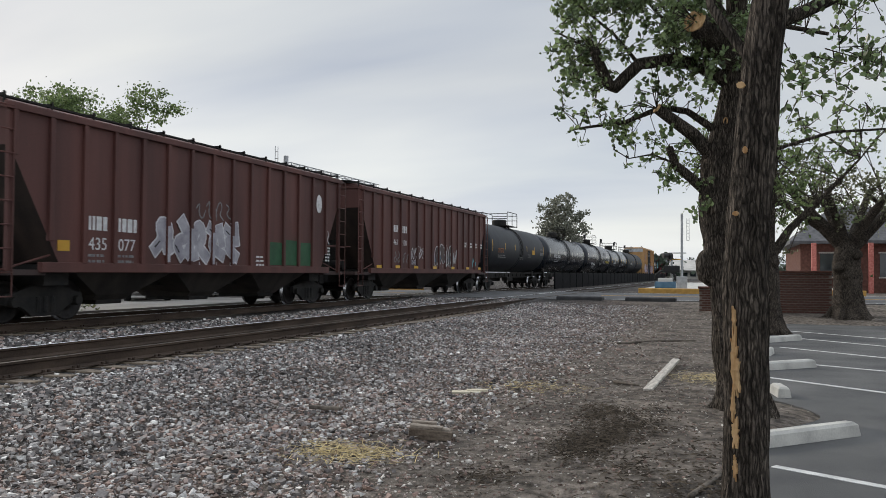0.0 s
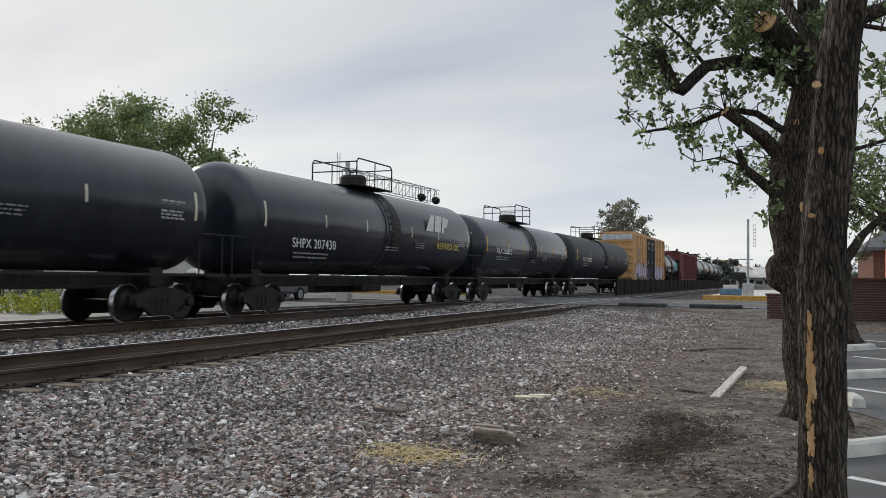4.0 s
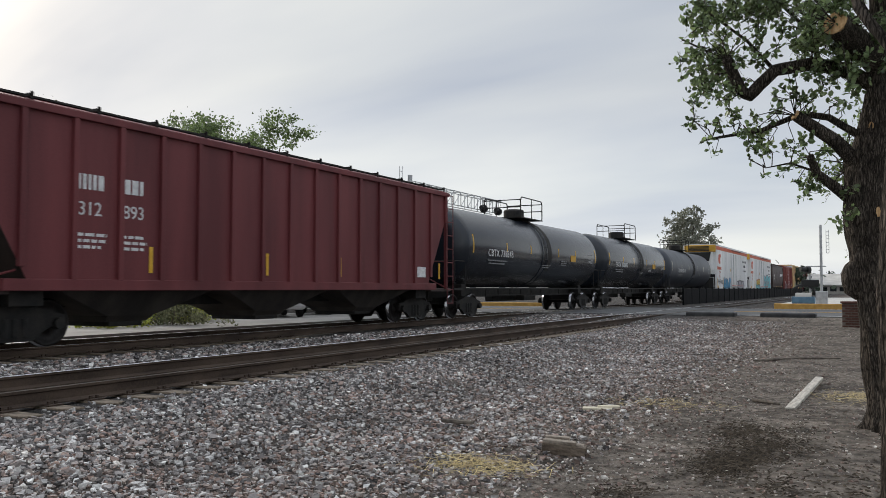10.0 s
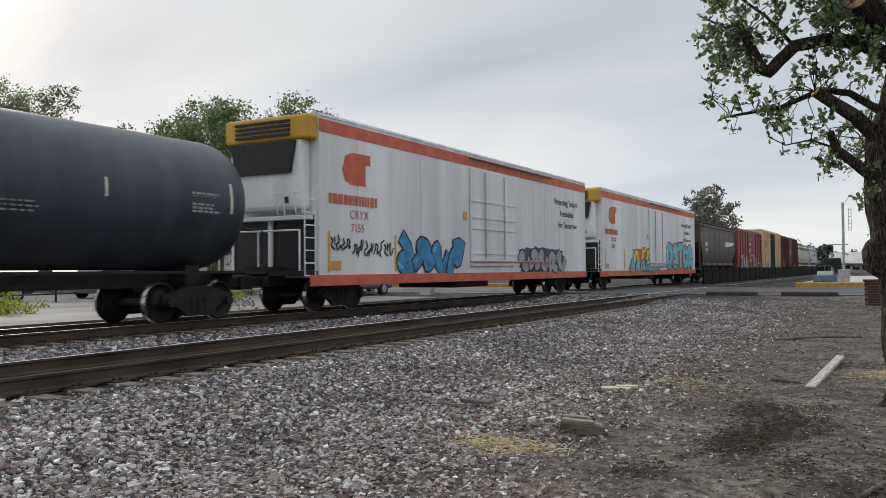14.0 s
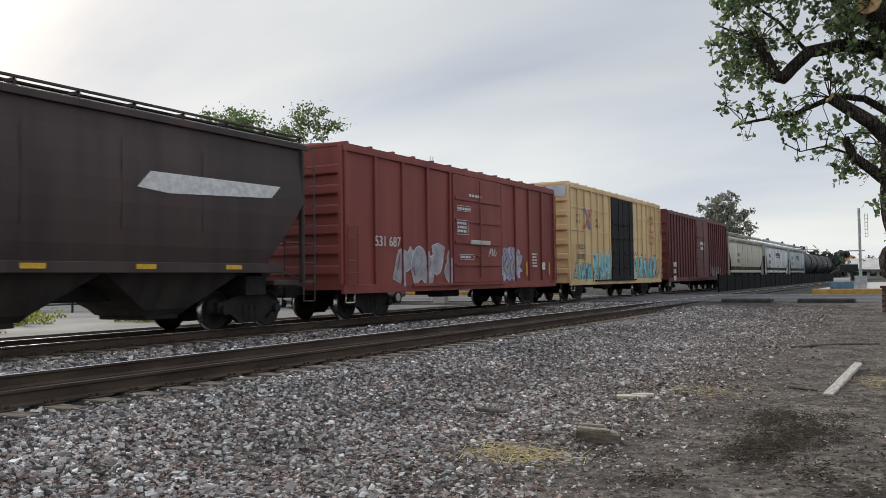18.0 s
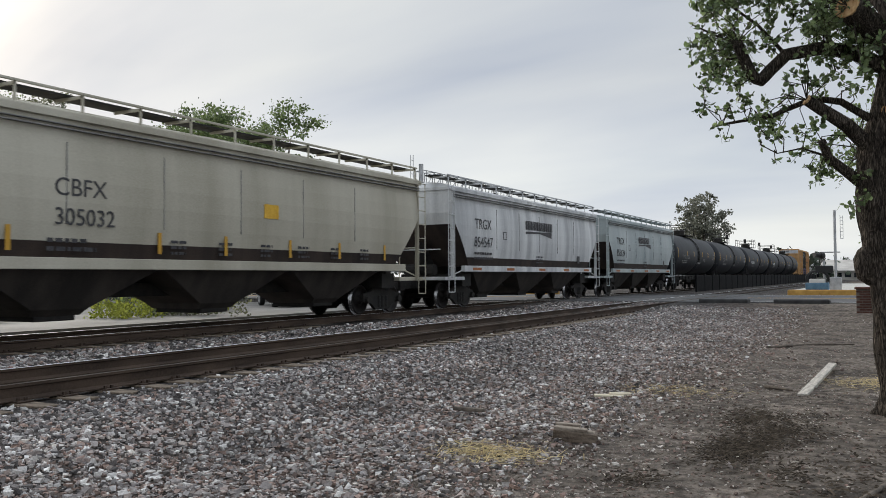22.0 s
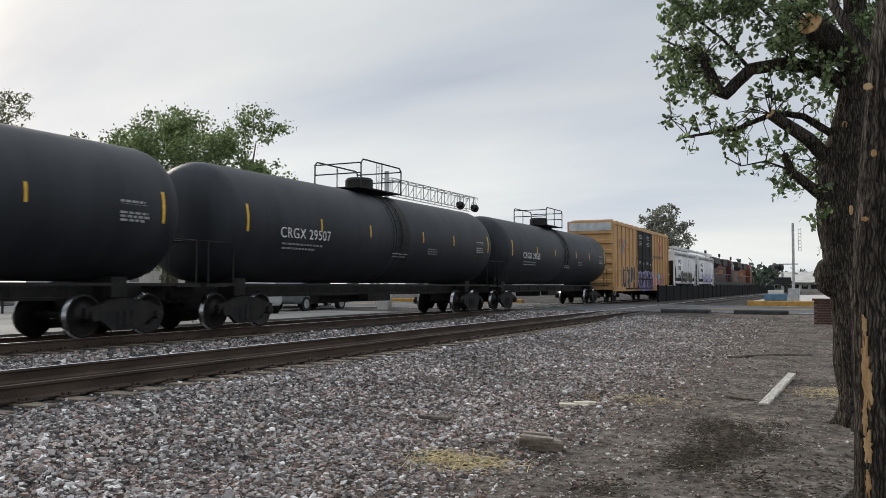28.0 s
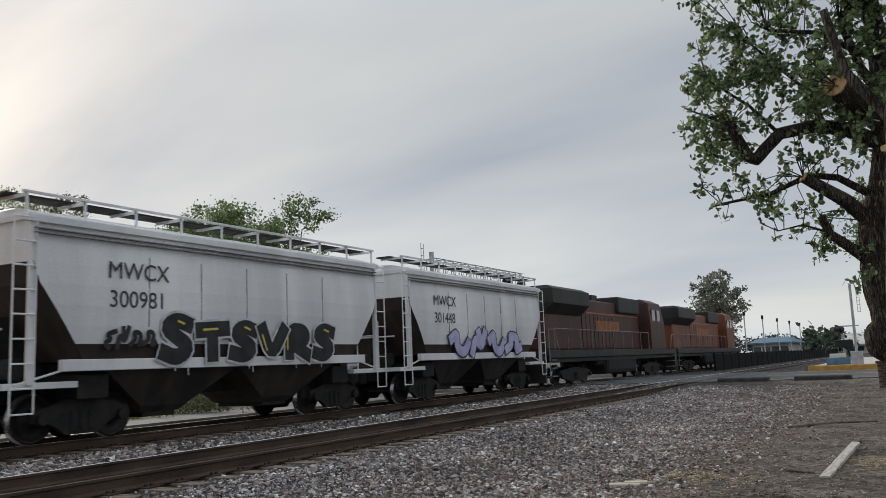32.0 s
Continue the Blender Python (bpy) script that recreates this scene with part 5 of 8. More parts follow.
        for p0, p1 in (((W - 0.1, yy(0.3), 1.1), (W - 0.1, yy(1.7), 1.45)), ((-1.2, yy(0.2), 1.1), (-1.2, yy(0.2), 2.5)), ((0.6, yy(0.2), 1.1), (0.6, yy(0.2), 2.6)), ((-1.2, yy(0.2), 2.1), (1.2, yy(0.2), 2.1))):
            part("end_rod", rods([(p0, p1)], 0.022, 5), paint, car)
        part("air_tank", rods([((-0.6, yy(0.9), 1.4), (0.6, yy(0.9), 1.4))], 0.2, 12), "under", car)
        coupler(car, y, -s)
    zt = H
    part("running_board", boxes([(0.55, 1.05, 0.3, L - 0.3, zt - 0.03, zt + 0.01), (-1.05, -0.55, 0.3, L - 0.3, zt - 0.03, zt + 0.01)]), "under", car, "open walkway along the roof")
    n = 12 if bays == 3 else 9
    for i in range(n + 1):
        y = 0.5 + (L - 1.0) * i / n
        part("walkway_bracket", boxes([(0.6, 1.42, y - 0.02, y + 0.02, zt - 0.09, zt - 0.03), (1.37, 1.41, y - 0.02, y + 0.02, z1 + 0.06, zt + 0.0)]), paint if style != "ribbed" else "under", car)
    if style != "ribbed":
        part("walkway_edge", boxes([(1.37, 1.43, 0.4, L - 0.4, zt - 0.035, zt + 0.015)], 0.008), paint, car)
    for k in range(4):
        y = L * (0.2 + 0.2 * k)
        part("roof_hatch", boxes([(-0.35, 0.35, y - 0.6, y + 0.6, z1 + 0.3, z1 + 0.42)], 0.03), paint, car)
    part("centre_sill", boxes([(-0.3, 0.3, 0.1, L - 0.1, 0.74, 1.04)]), "under", car)
    trucks(car, (2.0, L - 2.0))
    return car, L, W - 0.051 if style == "ribbed" else W + 0.045


def reefer_car(c0, c1, label):
    car, L = begin("refrigerator_car", c0, c1, label, "refrigerator car")
    W, H = 1.55, 5.42
    part("body", rings([(0.95, 0.7, L - 0.15, W), (H - 0.12, 0.7, L - 0.15, W)]), "white", car)
    part("roof", rings([(H - 0.12, 0.7, L - 0.15, W + 0.02), (H - 0.04, 0.7, L - 0.15, W - 0.02), (H, 0.9, L - 0.3, 0.6)]), "roof_pale", car)
    part("upper_stripe", boxes([(W + 0.002, W + 0.012, 0.7, L - 0.15, H - 0.55, H - 0.2)]), "orange_stripe", car, "orange stripe under the roof")
    part("lower_stripe", boxes([(W - 0.03, W + 0.03, 0.3, L - 0.1, 0.72, 1.02), (-W - 0.03, -W + 0.03, 0.3, L - 0.1, 0.72, 1.02)], 0.012), "orange_stripe", car, "orange side sill")
    d0, d1 = L * 0.428, L * 0.60
    dr = part("door", boxes([(W + 0.01, W + 0.09, d0, d1, 1.25, H - 0.62)], 0.03), "white", car, "insulated plug door")
    for a in (0.28, 0.72):
        y = d0 + (d1 - d0) * a
        part("lock_rod", rods([((W + 0.14, y, 1.5), (W + 0.14, y, H - 0.7))], 0.03, 6), "steel", dr)
    part("door_frame", boxes([(W + 0.09, W + 0.12, d0, d1, z, z + 0.06) for z in (1.7, 2.6, 3.0, 3.6)]), "white", dr)
    part("upper_track", rods([((W + 0.14, d0 - 0.2, H - 0.30), (W + 0.14, d1 + (d1 - d0), H - 0.30))], 0.04, 6), "signal_black", car)
    part("lower_track", rods([((W + 0.14, d0 - 0.2, 1.42), (W + 0.14, d1 + (d1 - d0), 1.42))], 0.03, 6), "letter_red", car)
    un = part("cooling_unit", boxes([(-1.15, 1.30, 0.30, 0.7, 2.75, H - 0.75)], 0.12), "white", car, "white refrigeration unit on the car end")
    part("unit_cap", boxes([(-1.35, W - 0.02, 0.24, 0.7, H - 0.78, H - 0.12)], 0.07), "unit_yellow", un, "yellow vented cap")
    for i in range(4):
        part("louvre", boxes([(-0.95, 0.95, 0.19, 0.238, H - 0.68 + 0.12 * i, H - 0.61 + 0.12 * i)]), "signal_black", un)
    part("unit_grille", rings([(3.75, 0.22, 0.298, 0.95), (4.60, 0.18, 0.298, 1.12)]), "signal_black", un)
    part("unit_vent", boxes([(0.72, 0.84, 0.28, 0.298, 2.95, 3.12)]), "signal_black", un)
    # no bay is cut: a flat black plate stands in for its shade
    part("bay_shade_plate", boxes([(-1.42, 1.42, 0.66, 0.697, 1.15, 2.62)]), "signal_black", car, "flat black plate painted as the shade of the bay below the cooling unit")
    part("bay_post", boxes([(-0.10, 0.02, 0.56, 0.655, 1.15, 2.62)], 0.01), "white", car)
    part("bay_shelf", boxes([(-1.4, 1.4, 0.40, 0.655, 2.50, 2.62)], 0.02), "white", car)
    for x in (-1.1, 0.55, 1.15):
        part("unit_rail", path_rod([(x, 0.22, 2.62), (x, 0.12, 3.2), (x + 0.22, 0.12, 3.2), (x + 0.22, 0.22, 2.62)], 0.02, 6), "white", car)
    part("end_platform", boxes([(-1.5, 1.5, 0.0, 0.75, 1.0, 1.14)], 0.01), "under", car)
    ladder(car, W - 0.02, 0.1, 0.55, 1.0, 3.0, "white", 6)
    part("end_railing", rods([((-1.4, 0.05, 1.1), (-1.4, 0.05, 2.2)), ((1.4, 0.05, 1.1), (1.4, 0.05, 2.2)), ((-1.4, 0.05, 2.2), (1.4, 0.05, 2.2)), ((0, 0.05, 1.1), (0, 0.05, 2.2))], 0.025, 6), "white", car)
    part("fuel_tank", boxes([(-1.1, 1.3, L * 0.40, L * 0.52, 0.5, 0.95)], 0.06), "under", car)
    part("centre_sill", boxes([(-0.4, 0.4, 0.0, L, 0.72, 1.25), (-1.3, 1.3, L * 0.34, L * 0.38, 0.8, 1.25)]), "under", car)
    for y, s in ((0.0, -1), (L, 1)):
        coupler(car, y, s)
    for i in range(1, 12):
        y = 0.7 + (L - 0.85) * i / 12
        if not d0 < y < d1:
            part("panel_seam", boxes([(W + 0.001, W + 0.006, y - 0.01, y + 0.01, 1.35, H - 0.55)]), "pale_grey", car)
    trucks(car, (2.4, L - 2.4))
    return car, L, W + 0.012


def loco(c0, c1, label, paint, seed):
    car, L = begin("locomotive", c0, c1, label, "locomotive")
    part("frame", boxes([(-1.5, 1.5, 0.2, L - 0.2, 1.25, 1.60), (-1.35, 1.35, 0.5, L - 0.5, 1.05, 1.25)], 0.02), "loco_dark", car)
    part("long_hood", boxes([(-0.95, 0.95, 1.2, L * 0.72, 1.6, 4.15)], 0.10), paint, car)
    part("radiator_wing", rings([(3.25, 1.1, L * 0.26, 1.0), (3.7, 1.0, L * 0.26, 1.5), (4.35, 1.0, L * 0.26, 1.5), (4.5, 1.1, L * 0.25, 1.2)]), "loco_dark", car, "sooty overhanging radiator section")
    part("dynamic_brake_box", boxes([(-1.15, 1.15, L * 0.52, L * 0.70, 3.6, 4.5)], 0.08), "loco_dark", car)
    part("exhaust_stack", boxes([(-0.4, 0.4, L * 0.42, L * 0.46, 4.15, 4.55)], 0.03), "loco_dark", car)
    for i in range(9):
        y = L * 0.27 + i * (L * 0.24) / 9
        part("hood_door", boxes([(0.95, 0.985, y, y + L * 0.24 / 9 - 0.06, 1.75, 3.3)], 0.012), paint, car)
    cab = part("cab", rings([(1.6, L * 0.74, L * 0.88, 1.52), (3.2, L * 0.74, L * 0.88, 1.52), (4.35, L * 0.745, L * 0.865, 1.4), (4.6, L * 0.75, L * 0.855, 0.9)]), paint, car)
    for a in (0.76, 0.81):
        part("cab_window", boxes([(1.40, 1.52, L * a, L * a + 0.7, 3.25, 3.95)], 0.03), "glass", cab)
    part("nose", rings([(1.6, L * 0.88, L * 0.965, 1.1), (3.0, L * 0.88, L * 0.955, 1.1), (3.5, L * 0.88, L * 0.92, 0.95)]), paint, car)
    part("hood_stripe", boxes([(0.99, 0.995, L * 0.30, L * 0.70, 3.42, 3.50)]), "letter_orange", car, "dull yellow stripe along the hood")
    bars(car, 1.0, L * 0.36, 3.1, L * 0.2, 1, 0.55, 0.1, "letter_orange", "faded_lettering")
    part("fuel_tank", boxes([(-1.35, 1.35, L * 0.38, L * 0.62, 0.35, 1.25)], 0.22), "under", car)
    part("air_reservoir", rods([((1.1, L * 0.32, 1.0), (1.1, L * 0.37, 1.0))], 0.18, 12), "under", car)
    pr = []
    for x in (-1.46, 1.46):
        pr += [((x, 1.0, 2.55), (x, L * 0.72, 2.55))]
        pr += [((x, 1.0 + i * (L * 0.72 - 1.0) / 9, 1.6), (x, 1.0 + i * (L * 0.72 - 1.0) / 9, 2.55)) for i in range(10)]
    part("handrail", rods(pr, 0.022, 6), "letter_dim", car, "pale handrail along the walkway")
    for y, s in ((0.5, 1), (L - 0.5, -1)):
        part("steps", boxes([(1.05, 1.5, min(y, y + s * 0.6), max(y, y + s * 0.6), z, z + 0.04) for z in (0.45, 0.8, 1.15)]), "letter_dim", car)
        part("grab_iron", path_rod([(1.5, y - s * 0.25, 0.5), (1.5, y - s * 0.25, 2.5), (1.5, y + s * 0.4, 2.5), (1.5, y + s * 0.9, 1.6)], 0.024, 6), "letter_dim", car)
        part("plough", boxes([(-1.4, 1.4, y - s * 0.5 - 0.1, y - s * 0.5 + 0.1, 0.2, 1.3)], 0.03), "loco_dark", car)
        coupler(car, y - s * 0.5, -s)
    trucks(car, (L * 0.2, L * 0.8), LOCO_TRUCK, (-1.9, 0.0, 1.9))
    return car, L


LOCO_TRUCK = make_truck(3.8)

# the train, leading end first
SW, GW = "letter_white", "letter_dark"
car, L, x = hopper_car(11.9, 27.15, "brown ribbed covered hopper car with painted letters and a green patch", "brown", 4.72, posts=16)
for y, digits in ((2.76, "435"), (3.72, "077")):
    words(digits, car, x, y, 1.60, 0.40, SW)
    bars(car, x, y, 2.36, 0.66, 1, 0.32, 0.1, SW, "painted_mark")
    bars(car, x, y, 1.50, 0.6, 2, 0.06, 0.07, "letter_dim")
part("round_emblem", plate([(13.80 + 0.20 * math.cos(radians(20 * i)), 3.5 + 0.32 * math.sin(radians(20 * i))) for i in range(18)], 0.004, at=x), SW, car)
for y0, y1, z1 in ((10.42, 11.27, 2.05), (11.40, 12.24, 2.15), (12.37, 13.2, 2.1)):
    part("green_patch", boxes([(x, x + 0.004, y0, y1, 1.33, z1)]), "green", car, "green repainted patch")
part("yellow_patch", boxes([(x, x + 0.004, 1.85, 2.2, 1.55, 1.78)]), "unit_yellow", car)
graffiti(car, x, 5.0, 8.75, 1.32, 2.5, 5, "spray_silver", "spray_white", 3, "spray_black")
scrawl(car, x, 6.7, 8.5, 2.55, 3.15, 4, "letter_dim", 4)
bars(car, x, 9.75, 1.6, 0.5, 3, 0.06, 0.06, SW)
bars(car, x, 14.3, 2.0, 0.4, 5, 0.06, 0.05, SW)
scrawl(car, x, 14.25, 14.65, 2.1, 2.7, 1, "spray_white", 9, 0.035)
car, L, x = hopper_car(28.0, 45.5, "brown ribbed covered hopper car with white graffiti", "brown", 4.7, posts=18)
for y, digits in ((3.86, "467"), (4.86, "198")):
    words(digits, car, x, y, 2.30, 0.34, SW)
    bars(car, x, y, 3.15, 0.6, 1, 0.30, 0.1, SW, "painted_mark")
    scrawl(car, x, y, y + 0.75, 1.55, 2.05, 2, "letter_dim", int(y * 10), 0.06)
reflectors(car, x + 0.11, [L * f for f in (0.10, 0.21, 0.33, 0.47, 0.62, 0.76, 0.88)], 1.30, 1.42, wide=0.5)
graffiti(car, x, L * 0.498, L * 0.648, 1.4, 2.5, 4, "dark_brown", "spray_white", 10, "blue")
scrawl(car, x, L * 0.652, L * 0.684, 1.6, 2.3, 3, "spray_white", 11, 0.06)
scrawl(car, x, L * 0.838, L * 0.875, 1.45, 2.0, 2, "cyan", 15, 0.09)
scrawl(car, x, L * 0.325, L * 0.41, 1.75, 2.35, 5, "spray_white", 12, 0.06)
scrawl(car, x, L * 0.325, L * 0.36, 1.45, 1.75, 3, "spray_silver", 16, 0.05)
for k in range(4):
    bars(car, x, L * 0.76 + 1.0 * k, 2.75, 0.35, 2, 0.10, 0.05, SW)
tank_car(45.4, 61.5, "black tank car with orange lettering", R=1.50, mark="251270", tone="letter_orange", patch="unit_yellow")
car = tank_car(61.7, 79.4, "black tank car with pale reflective strips", "shine_tank", R=1.48, mark="WFRX 159654", ref="reflect_white")
car = tank_car(79.6, 96.7, "glossy black tank car with a large white emblem", "shine_tank", R=1.52, at=0.145, low=0.95, mark="SHPX 207430", ref="reflect_white")
ey, ez = car_len(79.6, 96.7) * 0.672, 2.95
for pts in ([(0, 0), (0.42, 0.66), (0.78, 0.66), (0.70, 0)], [(0.82, 0), (0.90, 0.66), (1.52, 0.66), (1.44, 0)], [(1.56, 0), (1.64, 0.66), (2.2, 0.60), (2.1, 0.24), (1.80, 0.2), (1.78, 0)]):
    part("emblem", plate([(ey + a, ez + b) for a, b in pts], 0.006, at=1.58), SW, car, "large white emblem on the tank")
words("REFINED OIL", car, 1.58, car_len(79.6, 96.7) * 0.735, 2.28, 0.36, "spray_yellow", width=1.16)
tank_car(96.9, 113.2, "shiny black tank car", "shine_tank", R=1.45, mark="TILX 250812")
tank_car(113.4, 133.2, "matt black tank car with a long roof walkway", "black_tank", R=1.46, mark="GATX 201525")


def cross_emblem(car, x, y, z, s, a, b):
    for k, ((y0, z0), (y1, z1)) in enumerate((((y, z + s), (y + s * 0.95, z)), ((y, z), (y + s * 0.95, z + s)))):
        part("cross_emblem", plate([(y0 - 0.13, z0), (y0 + 0.13, z0), (y1 + 0.13, z1), (y1 - 0.13, z1)], 0.004, at=x + 0.08 + 0.005 * k), (a, b)[k], car)


car, L, x = box_car(134.2, 151.8, "ochre boxcar with black doors and violet graffiti", "ochre", 5.42, "door_black", (0.368, 0.630), 17, "ochre")
graffiti(car, x + 0.004, L * 0.05, L * 0.37, 0.86, 1.55, 5, "deep_violet", "spray_yellow", 14, "violet")
graffiti(car, x + 0.022, L * 0.04, L * 0.37, 1.20, 2.55, 4, "lilac", "spray_white", 5, "deep_violet", cloud="deep_violet")
graffiti(car, x + 0.103, L * 0.37, L * 0.46, 1.0, 2.0, 2, "deep_violet", "violet", 6, "lilac")
graffiti(car, x + 0.004, L * 0.635, L * 0.955, 0.86, 1.55, 5, "violet", "spray_white", 8, "lilac")
graffiti(car, x + 0.022, L * 0.635, L * 0.955, 1.25, 2.45, 4, "lilac", "spray_white", 7, "deep_violet", cloud="violet")
cross_emblem(car, x, L * 0.115, 3.25, 0.95, "orange_stripe", "blue")
words("next\nload", car, x + 0.04, L * 0.065, 3.95, 0.30, "letter_dark")
words("any\nroad", car, x + 0.04, L * 0.20, 3.85, 0.30, "letter_orange")
words("TBOX", car, x + 0.08, L * 0.10, 2.68, 0.36, "letter_dark", width=1.1)
bars(car, x + 0.05, L * 0.67, 3.35, L * 0.22, 1, 0.24, 0.18, "letter_orange", "faded_lettering")
car = tank_car(152.6, 162.9, "black short tank car with cyan spray marks", "shine_tank", R=1.45, at=0.20, low=0.75, mark="GATX 7539")
MARKS = ([[(0.0, 0.0), (0.42, 1.0), (0.92, 0.0)]], [[(0.08, 0.0), (0.05, 1.0), (0.65, 0.98), (0.75, 0.55), (0.3, 0.45), (0.9, 0.0)]], [[(0.06, 0.0), (0.10, 1.0), (0.75, 0.05), (0.88, 1.0)]], [[(0.45, 1.0), (0.08, 0.75), (0.1, 0.2), (0.45, 0.0), (0.85, 0.3), (0.84, 0.75), (0.5, 0.98)]])
for k, (glyph, tall) in enumerate(zip(MARKS, (0.95, 0.92, 0.98, 0.94))):
    bm = bmesh.new()
    for i, line in enumerate(letter_lines(glyph, 7.45 + 0.70 * k, 2.80 - 0.05 * k, 0.56, tall, 0.0, random.Random(80 + k))):
        ribbon(bm, line, 0.17, 1.515 + 0.0012 * i)
    part("spray_mark", bm, "cyan", car, "cyan spray-painted mark")
part("hood_cover", boxes([(-0.5, 0.5, 4.2, 5.3, 4.16, 4.62)], 0.14), "wall_pale", car, "white cover over the valves")
car, L, x = hopper_car(163.6, 181.8, "maroon ribbed covered hopper car", "maroon", 4.75, posts=17)
for y, digits in ((2.95, "312"), (4.03, "893")):
    words(digits, car, x, y, 2.55, 0.38, SW)
    bars(car, x, y, 3.35, 0.6, 1, 0.30, 0.1, SW, "painted_mark")
    bars(car, x, y, 2.2, 0.7, 3, 0.06, 0.06, SW)
reflectors(car, x, [L * f for f in (0.25, 0.45, 0.62, 0.94)], 1.45, 2.0)
part("service_box", boxes([(x, x + 0.01, L * 0.86, L * 0.89, 1.5, 1.85)]), SW, car)
tank_car(182.1, 199.4, "glossy black tank car with yellow placard", "shine_tank", R=1.52, mark="CBTX 738848", patch="unit_yellow")
tank_car(199.7, 215.4, "glossy black tank car with yellow placard", "shine_tank", R=1.52, mark="GATX 230480", patch="unit_yellow")
tank_car(215.6, 233.6, "weathered blue-grey tank car with dark streaks", "grey_tank", R=1.50, at=0.18, mark="CRDX 250148", ref="reflect_white")
for c0, c1, sd in ((234.8, 256.2, 0), (257.9, 280.1, 1)):
    car, L, x = reefer_car(c0, c1, "white refrigerator car with orange stripes and graffiti")
    ey, ez = L * 0.078, 3.55
    part("emblem", plate([(ey + 0.5, ez), (ey + 0.15, ez + 0.1), (ey, ez + 0.42), (ey + 0.15, ez + 0.8), (ey + 0.5, ez + 0.92), (ey + 1.4, ez + 0.92), (ey + 1.4, ez + 0.62), (ey + 1.15, ez + 0.62), (ey + 1.15, ez), (ey + 0.75, ez)], 0.004, at=x), "orange_stripe", car, "orange emblem")
    bars(car, x, L * 0.05, 3.25, L * 0.125, 1, 0.28, 0.1, "orange_stripe", "painted_mark")
    words("CRYX", car, x, L * 0.094, 2.60, 0.34, "letter_red", width=1.1)
    words("7155" if not sd else "7160", car, x, L * 0.096, 2.22, 0.34, "letter_red")
    part("notice_plate", boxes([(x, x + 0.005, L * 0.05, L * 0.075, 1.15, 1.4)]), "unit_yellow", car)
    for k, line in enumerate(("Protecting Today's", "Perishables", "For Tomorrow")):
        words(line, car, x, L * (0.806, 0.836, 0.824)[k], 4.05 - 0.52 * k, 0.40, "letter_dark")
    part("label_yellow", boxes([(x, x + 0.005, L * 0.405, L * 0.418, 2.9, 3.2)]), "unit_yellow", car)
    reflectors(car, x, (L * 0.048, L * 0.20), 1.1, 2.2)
    if sd:
        graffiti(car, x, L * 0.28, L * 0.56, 1.35, 2.25, 5, "spray_yellow", "spray_black", 22, "spray_white", cloud="orange_stripe")
        graffiti(car, x + 0.024, L * 0.24, L * 0.58, 0.90, 1.62, 7, "cyan", "deep_violet", 26, "spray_white")
        graffiti(car, x, L * 0.62, L * 0.955, 0.95, 2.65, 5, "cyan", "deep_violet", 23, "spray_white", "DSTOR", "letter_red")
    else:
        scrawl(car, x, L * 0.052, L * 0.095, 1.70, 2.12, 4, "spray_black", 17, 0.06)
        scrawl(car, x, L * 0.10, L * 0.195, 1.55, 2.02, 8, "spray_black", 18, 0.06)
        graffiti(car, x, L * 0.20, L * 0.405, 0.85, 2.1, 4, "blue", "spray_black", 24, "cyan")
        graffiti(car, x, L * 0.625, L * 0.86, 0.9, 1.95, 5, "spray_silver", "spray_black", 25, "violet", cloud="grey_tank")
car, L, x = hopper_car(281.3, 297.2, "dark brown curved-side covered hopper car", "dark_brown", 4.80, "smooth", raised=False)
bars(car, x, L * 0.14, 3.2, 0.95, 1, 0.30, 0.1, SW, "painted_mark")
words("490087", car, x, L * 0.137, 2.45, 0.40, SW)
part("swoosh_emblem", plate([(L * 0.65, 3.05), (L * 0.67, 3.4), (L * 0.91, 3.42), (L * 0.89, 3.12), (L * 0.70, 2.98)], 0.004, at=x), SW, car, "white swoosh emblem")
reflectors(car, x - 0.03, [L * f for f in (0.2, 0.35, 0.5, 0.65, 0.8)], 1.40, 1.50, wide=0.5)
car, L, x = box_car(298.2, 313.0, "red boxcar with white graffiti", "red", 4.98, "", (0.402, 0.643), 11, "red", grid=False)
words("531 687", car, x + 0.09, L * 0.10, 2.1, 0.42, SW)
graffiti(car, x + 0.004, L * 0.175, L * 0.43, 0.90, 2.1, 4, "spray_silver", "spray_white", 31, "red", rim=1.2)
graffiti(car, x + 0.004, L * 0.628, L * 0.768, 1.15, 2.2, 4, "spray_silver", "spray_black", 32, "spray_white", cloud="lilac")
scrawl(car, x + 0.103, L * 0.572, L * 0.612, 1.9, 2.25, 3, "spray_white", 33, 0.04)
reflectors(car, x + 0.08, [L * f for f in (0.525, 0.79, 0.94)], 1.2, 1.75)
for z, dy, rows, wide in ((4.05, 0.95, 1, 1.1), (3.55, 0.12, 1, 0.9), (3.05, 0.10, 3, 0.7), (1.9, 0.3, 1, 0.9)):
    bars(car, x + 0.145, L * 0.41 + dy, z, wide, rows, 0.085, 0.05, SW)
for y0, y1, z0, z1 in ((0.07, 1.05, 3.42, 3.60), (0.05, 0.85, 2.62, 3.10), (0.25, 1.25, 1.77, 1.94)):
    part("stencil_frame", boxes([(x + 0.143, x + 0.146, L * 0.41 + y0, L * 0.41 + y1, z, z + 0.015) for z in (z0, z1)] + [(x + 0.143, x + 0.146, L * 0.41 + y, L * 0.41 + y + 0.015, z0, z1) for y in (y0, y1)]), SW, car)
part("door_latch", boxes([(x + 0.14, x + 0.19, L * 0.41 + 1.0, L * 0.41 + 2.5, 2.30, 2.46)], 0.02), "wall_pale", car, "pale worn latch bar on the door")
